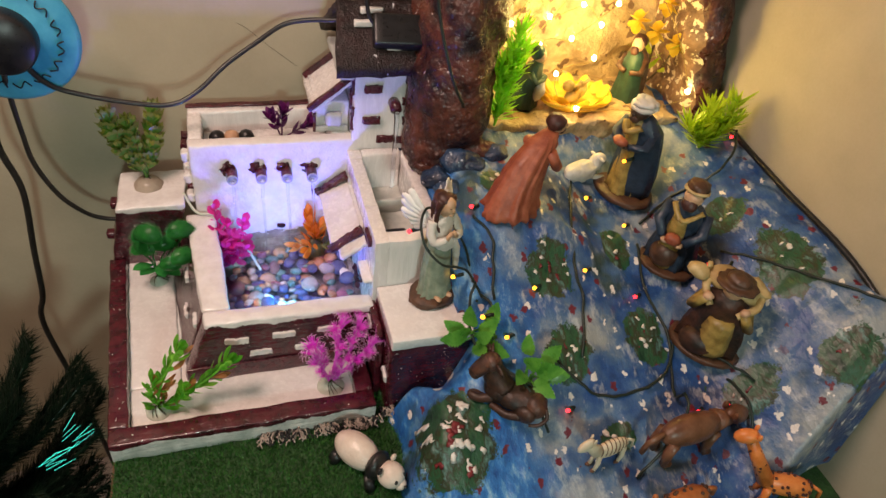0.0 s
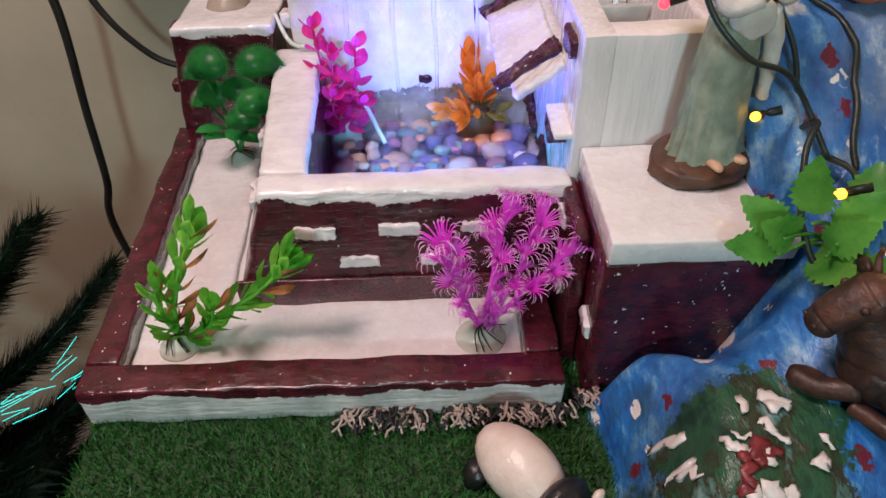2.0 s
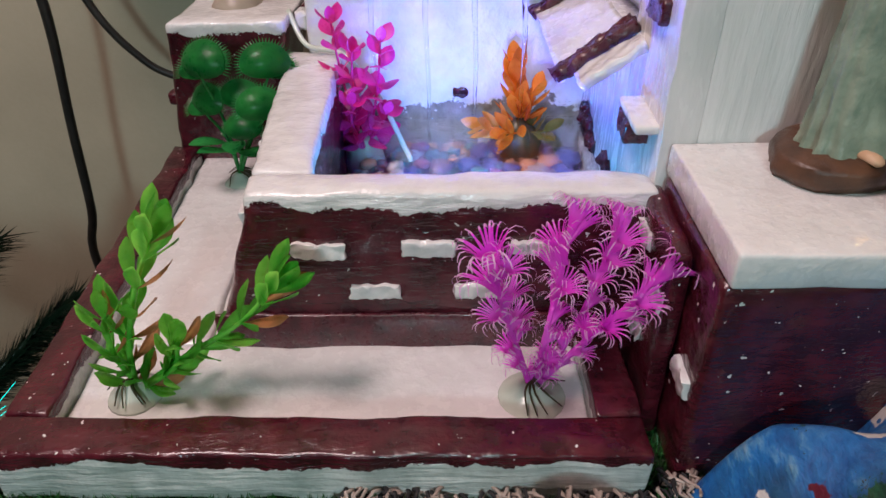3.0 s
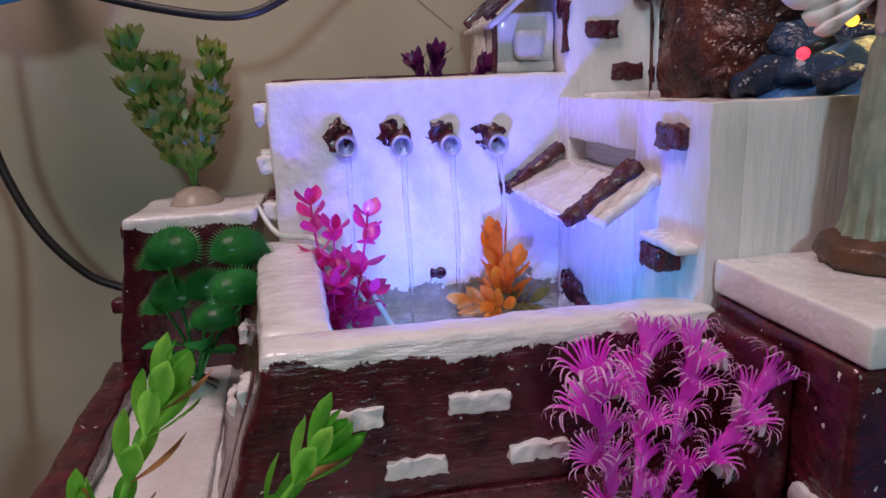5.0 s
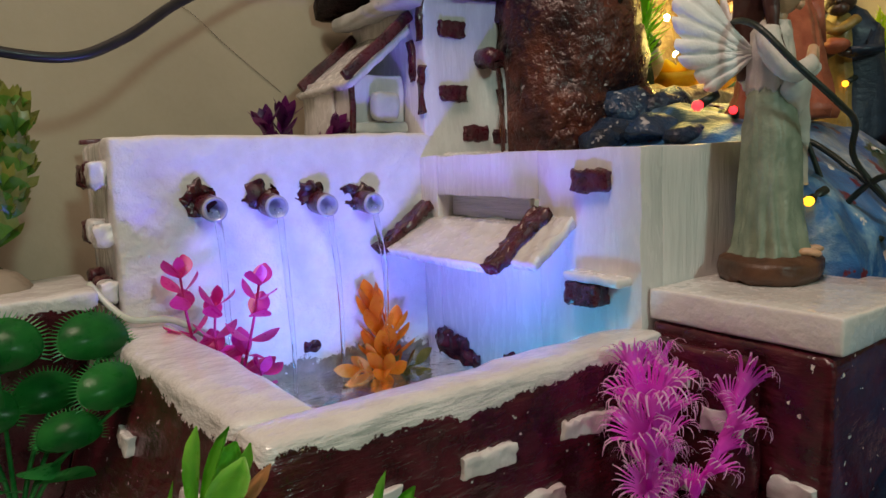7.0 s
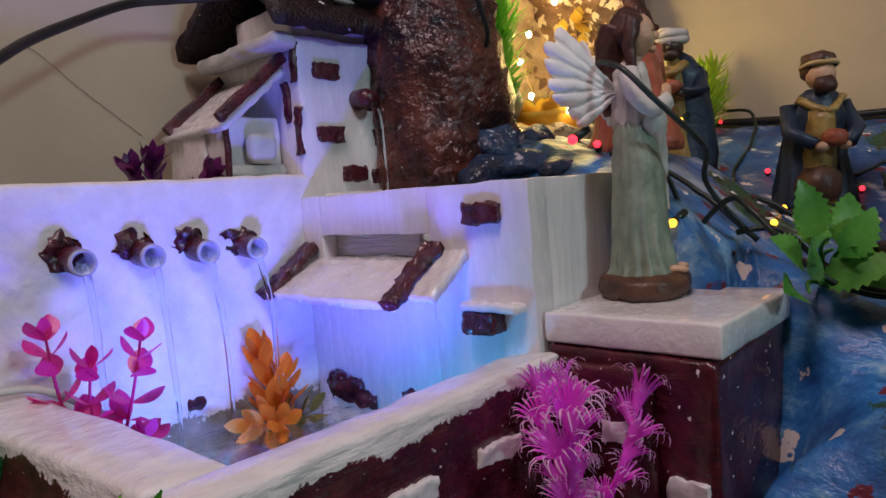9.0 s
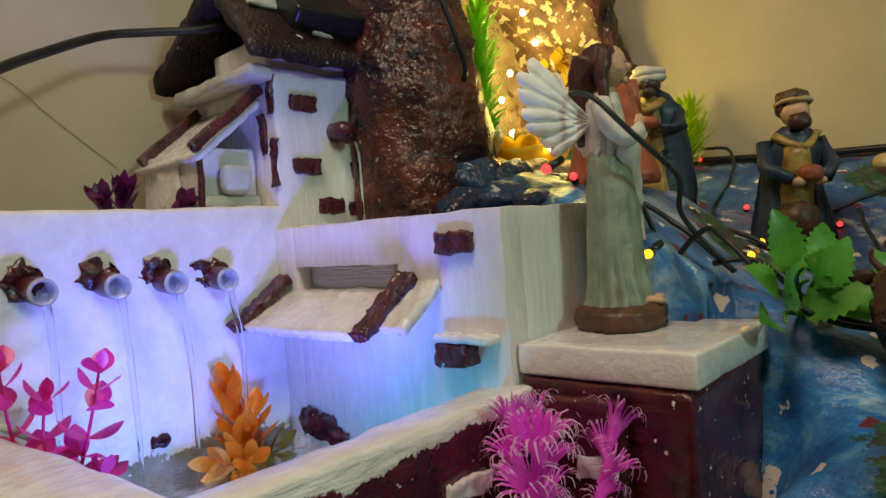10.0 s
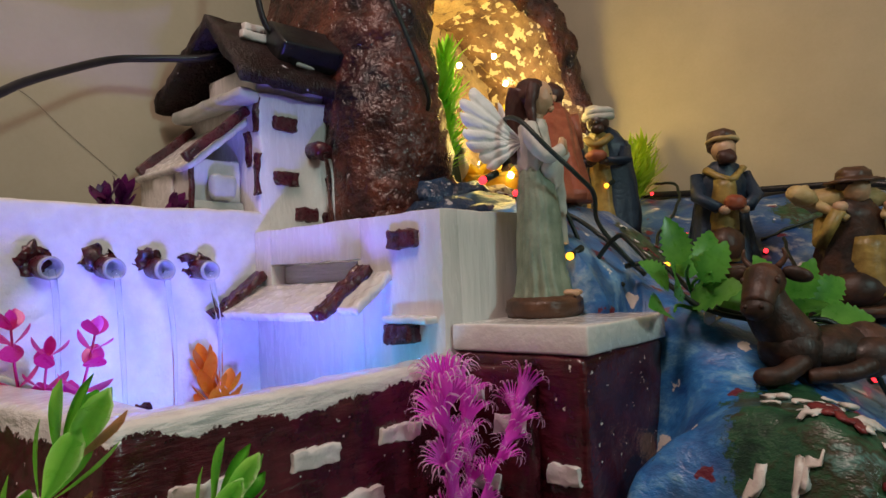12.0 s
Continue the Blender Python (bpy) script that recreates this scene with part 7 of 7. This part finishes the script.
for pts in (((.591, .820), (.534, .790), (.491, .702), (.468, .626), (.468, .579), (.444, .511)), ((.591, .660), (.578, .593), (.589, .529), (.570, .460), (.556, .432, .05), (.545, .405, .05), (.482, .376)),
            ((.790, .770, .02), (.752, .722, .02), (.713, .715), (.674, .720), (.612, .697)), ((.694, .582), (.650, .556), (.599, .529), (.632, .470, .03), (.666, .435)), ((.689, .605), (.728, .552), (.757, .495), (.798, .432)),
            ((.645, .455), (.645, .409, .02), (.640, .369)), ((.330, .690), (.352, .660), (.345, .627), (.340, .593)), ((.600, .529), (.560, .480, .0), (.470, .470), (.420, .500), (.400, .530))):
    path = smooth_path(on_hill(pts), 6)
    path = [p + noise.noise_vector(p * 60) * 0.003 for p in path]
    bm = bmesh.new()
    tube(bm, path, 0.0020, 7)
    part("wire", bm, "cable_green", string)
# loop draped over the angel
bm = bmesh.new()
tube(bm, smooth_path([(0.322, 0.593, 0.120), (0.305, 0.610, 0.150), (0.285, 0.602, 0.170), (0.262, 0.600, 0.180), (0.243, 0.612, 0.200), (0.240, 0.632, 0.222), (0.256, 0.655, 0.226), (0.285, 0.655, 0.20), (0.308, 0.640, 0.165), (0.318, 0.625, 0.120), (0.320, 0.60, 0.105)], 6), 0.0017, 7)
part("wire", bm, "cable_green", string)
bm = bmesh.new()
tube(bm, smooth_path([(0.284, 0.822, 0.470), (0.292, 0.812, 0.405), (0.306, 0.798, 0.350), (0.319, 0.793, 0.315), (0.334, 0.796, 0.288), (0.340, 0.806, 0.276)], 6), 0.0022, 7)
part("wire", bm, "cable_green", string)
for pts in ([(0.318, 0.625, 0.120), (0.312, 0.600, 0.140), (0.300, 0.580, 0.132), (0.297, 0.558, 0.106), (0.305, 0.532, 0.086), (0.330, 0.505, 0.078), (0.352, 0.470, 0.074), (0.380, 0.445, surface(.380, .445) + 0.003)],
            [(0.322, 0.600, 0.118), (0.330, 0.575, 0.120), (0.318, 0.548, 0.098), (0.318, 0.522, 0.084), (0.345, 0.492, 0.076), (0.374, 0.462, 0.070)]):
    bm = bmesh.new()
    tube(bm, [p + noise.noise_vector(p * 60) * 0.002 for p in smooth_path(pts, 6)], 0.0019, 7)
    part("wire", bm, "cable_green", string)
for p, c in (((0.269, 0.672, 0.199), "led_amber"), ((0.236, 0.662, 0.184), "led_red"), ((0.292, 0.628, 0.128), "led_amber"), ((0.310, 0.556, 0.124), "led_amber"), ((0.579, 0.740, 0.215), "led_amber")):
    bm = bmesh.new()
    tube(bm, [(p[0] + 0.013, p[1] - 0.003, p[2] + 0.006), (p[0] + 0.003, p[1], p[2] + 0.001)], 0.0026, 8)
    holder = part("bulb_holder", bm, "cable_green", string)
    bm = bmesh.new()
    blob(bm, p, (0.0032, 0.0030, 0.0030), seg=10)
    part("bulb", bm, c, holder, "glowing red bulb" if c == "led_red" else "glowing amber bulb")
BULBS = ((.555, .583, "led_red"), (.482, .616, "led_amber"), (.410, .460, "led_red"), (.595, .431, "led_red"), (.632, .426, "led_red"), (.668, .683, "led_red"), (.671, .595, "led_red"), (.790, .775, "led_red"),
         (.440, .745, "led_red"), (.455, .770, "led_amber"), (.400, .600, "led_amber"), (.535, .740, "led_amber"), (.345, .545, "led_amber"), (.58, .69, "led_amber"), (.332, .700, "led_red"))
for x, y, c in BULBS:
    z = surface(x, y)
    bm = bmesh.new()
    tube(bm, [(x + 0.012, y + 0.006, z + 0.005), (x + 0.003, y + 0.001, z + 0.008)], 0.0028, 8)
    holder = part("bulb_holder", bm, "cable_green", string)
    bm = bmesh.new()
    blob(bm, (x, y, z + 0.009), (0.0032, 0.0028, 0.0028), seg=8)
    b = part("bulb", bm, c, holder, "glowing red bulb" if c == "led_red" else "glowing amber bulb")
fairy = thing("fairy_light_string", (0.56, 0.93, 0.25), "fine wire fairy lights glowing warm in the grotto", "light string", "light strings")
WARM = ((.470, .985, .318), (.498, .975, .372), (.535, .985, .330), (.590, .985, .350), (.623, .970, .323), (.614, .950, .275), (.543, .935, .256), (.545, .852, .240), (.737, .850, .264), (.656, .948, .440), (.700, .960, .410), (.60, .97, .42), (.415, .90, .25), (.520, .97, .29), (.575, .97, .30), (.640, .965, .36))
bm = bmesh.new()
tube(bm, [p + noise.noise_vector(p * 40) * 0.006 for p in smooth_path(WARM, 6)], 0.0007, 5)
part("wire", bm, "resin_gold", fairy)
for p in WARM:
    bm = bmesh.new()
    blob(bm, p, (0.0038, 0.0038, 0.0044), seg=8)
    part("bulb", bm, "led_warm", fairy)

# ---- fringed rug edge under the tray ----
fringe = thing("rug_fringe", (0.12, 0.55, GROUND), "beige and black yarn fringe under the fountain tray", "rug fringe")
frng = random.Random(41)
for nm, count, mt in (("pale_yarn", 130, "yarn"), ("black_yarn", 90, "yarn_black")):
    bm = bmesh.new()
    for k in range(count):
        x = frng.uniform(0.03, 0.235)
        y0 = 0.556 if x < 0.19 else 0.566
        p = Vector((x, y0 + frng.uniform(-0.002, 0.003), GROUND + frng.uniform(0.004, 0.012)))
        pts = [p]
        for q in range(4):
            p = p + Vector((frng.uniform(-0.004, 0.004), -frng.uniform(0.001, 0.0055), frng.uniform(-0.003, 0.0028)))
            p.z = max(p.z, GROUND + 0.005)
            pts.append(p)
        tube(bm, pts, 0.0012, 5, taper=0.7)
    tagged(part(nm, bm, mt, fringe, "tangled yarn strands"), kind="stuff")
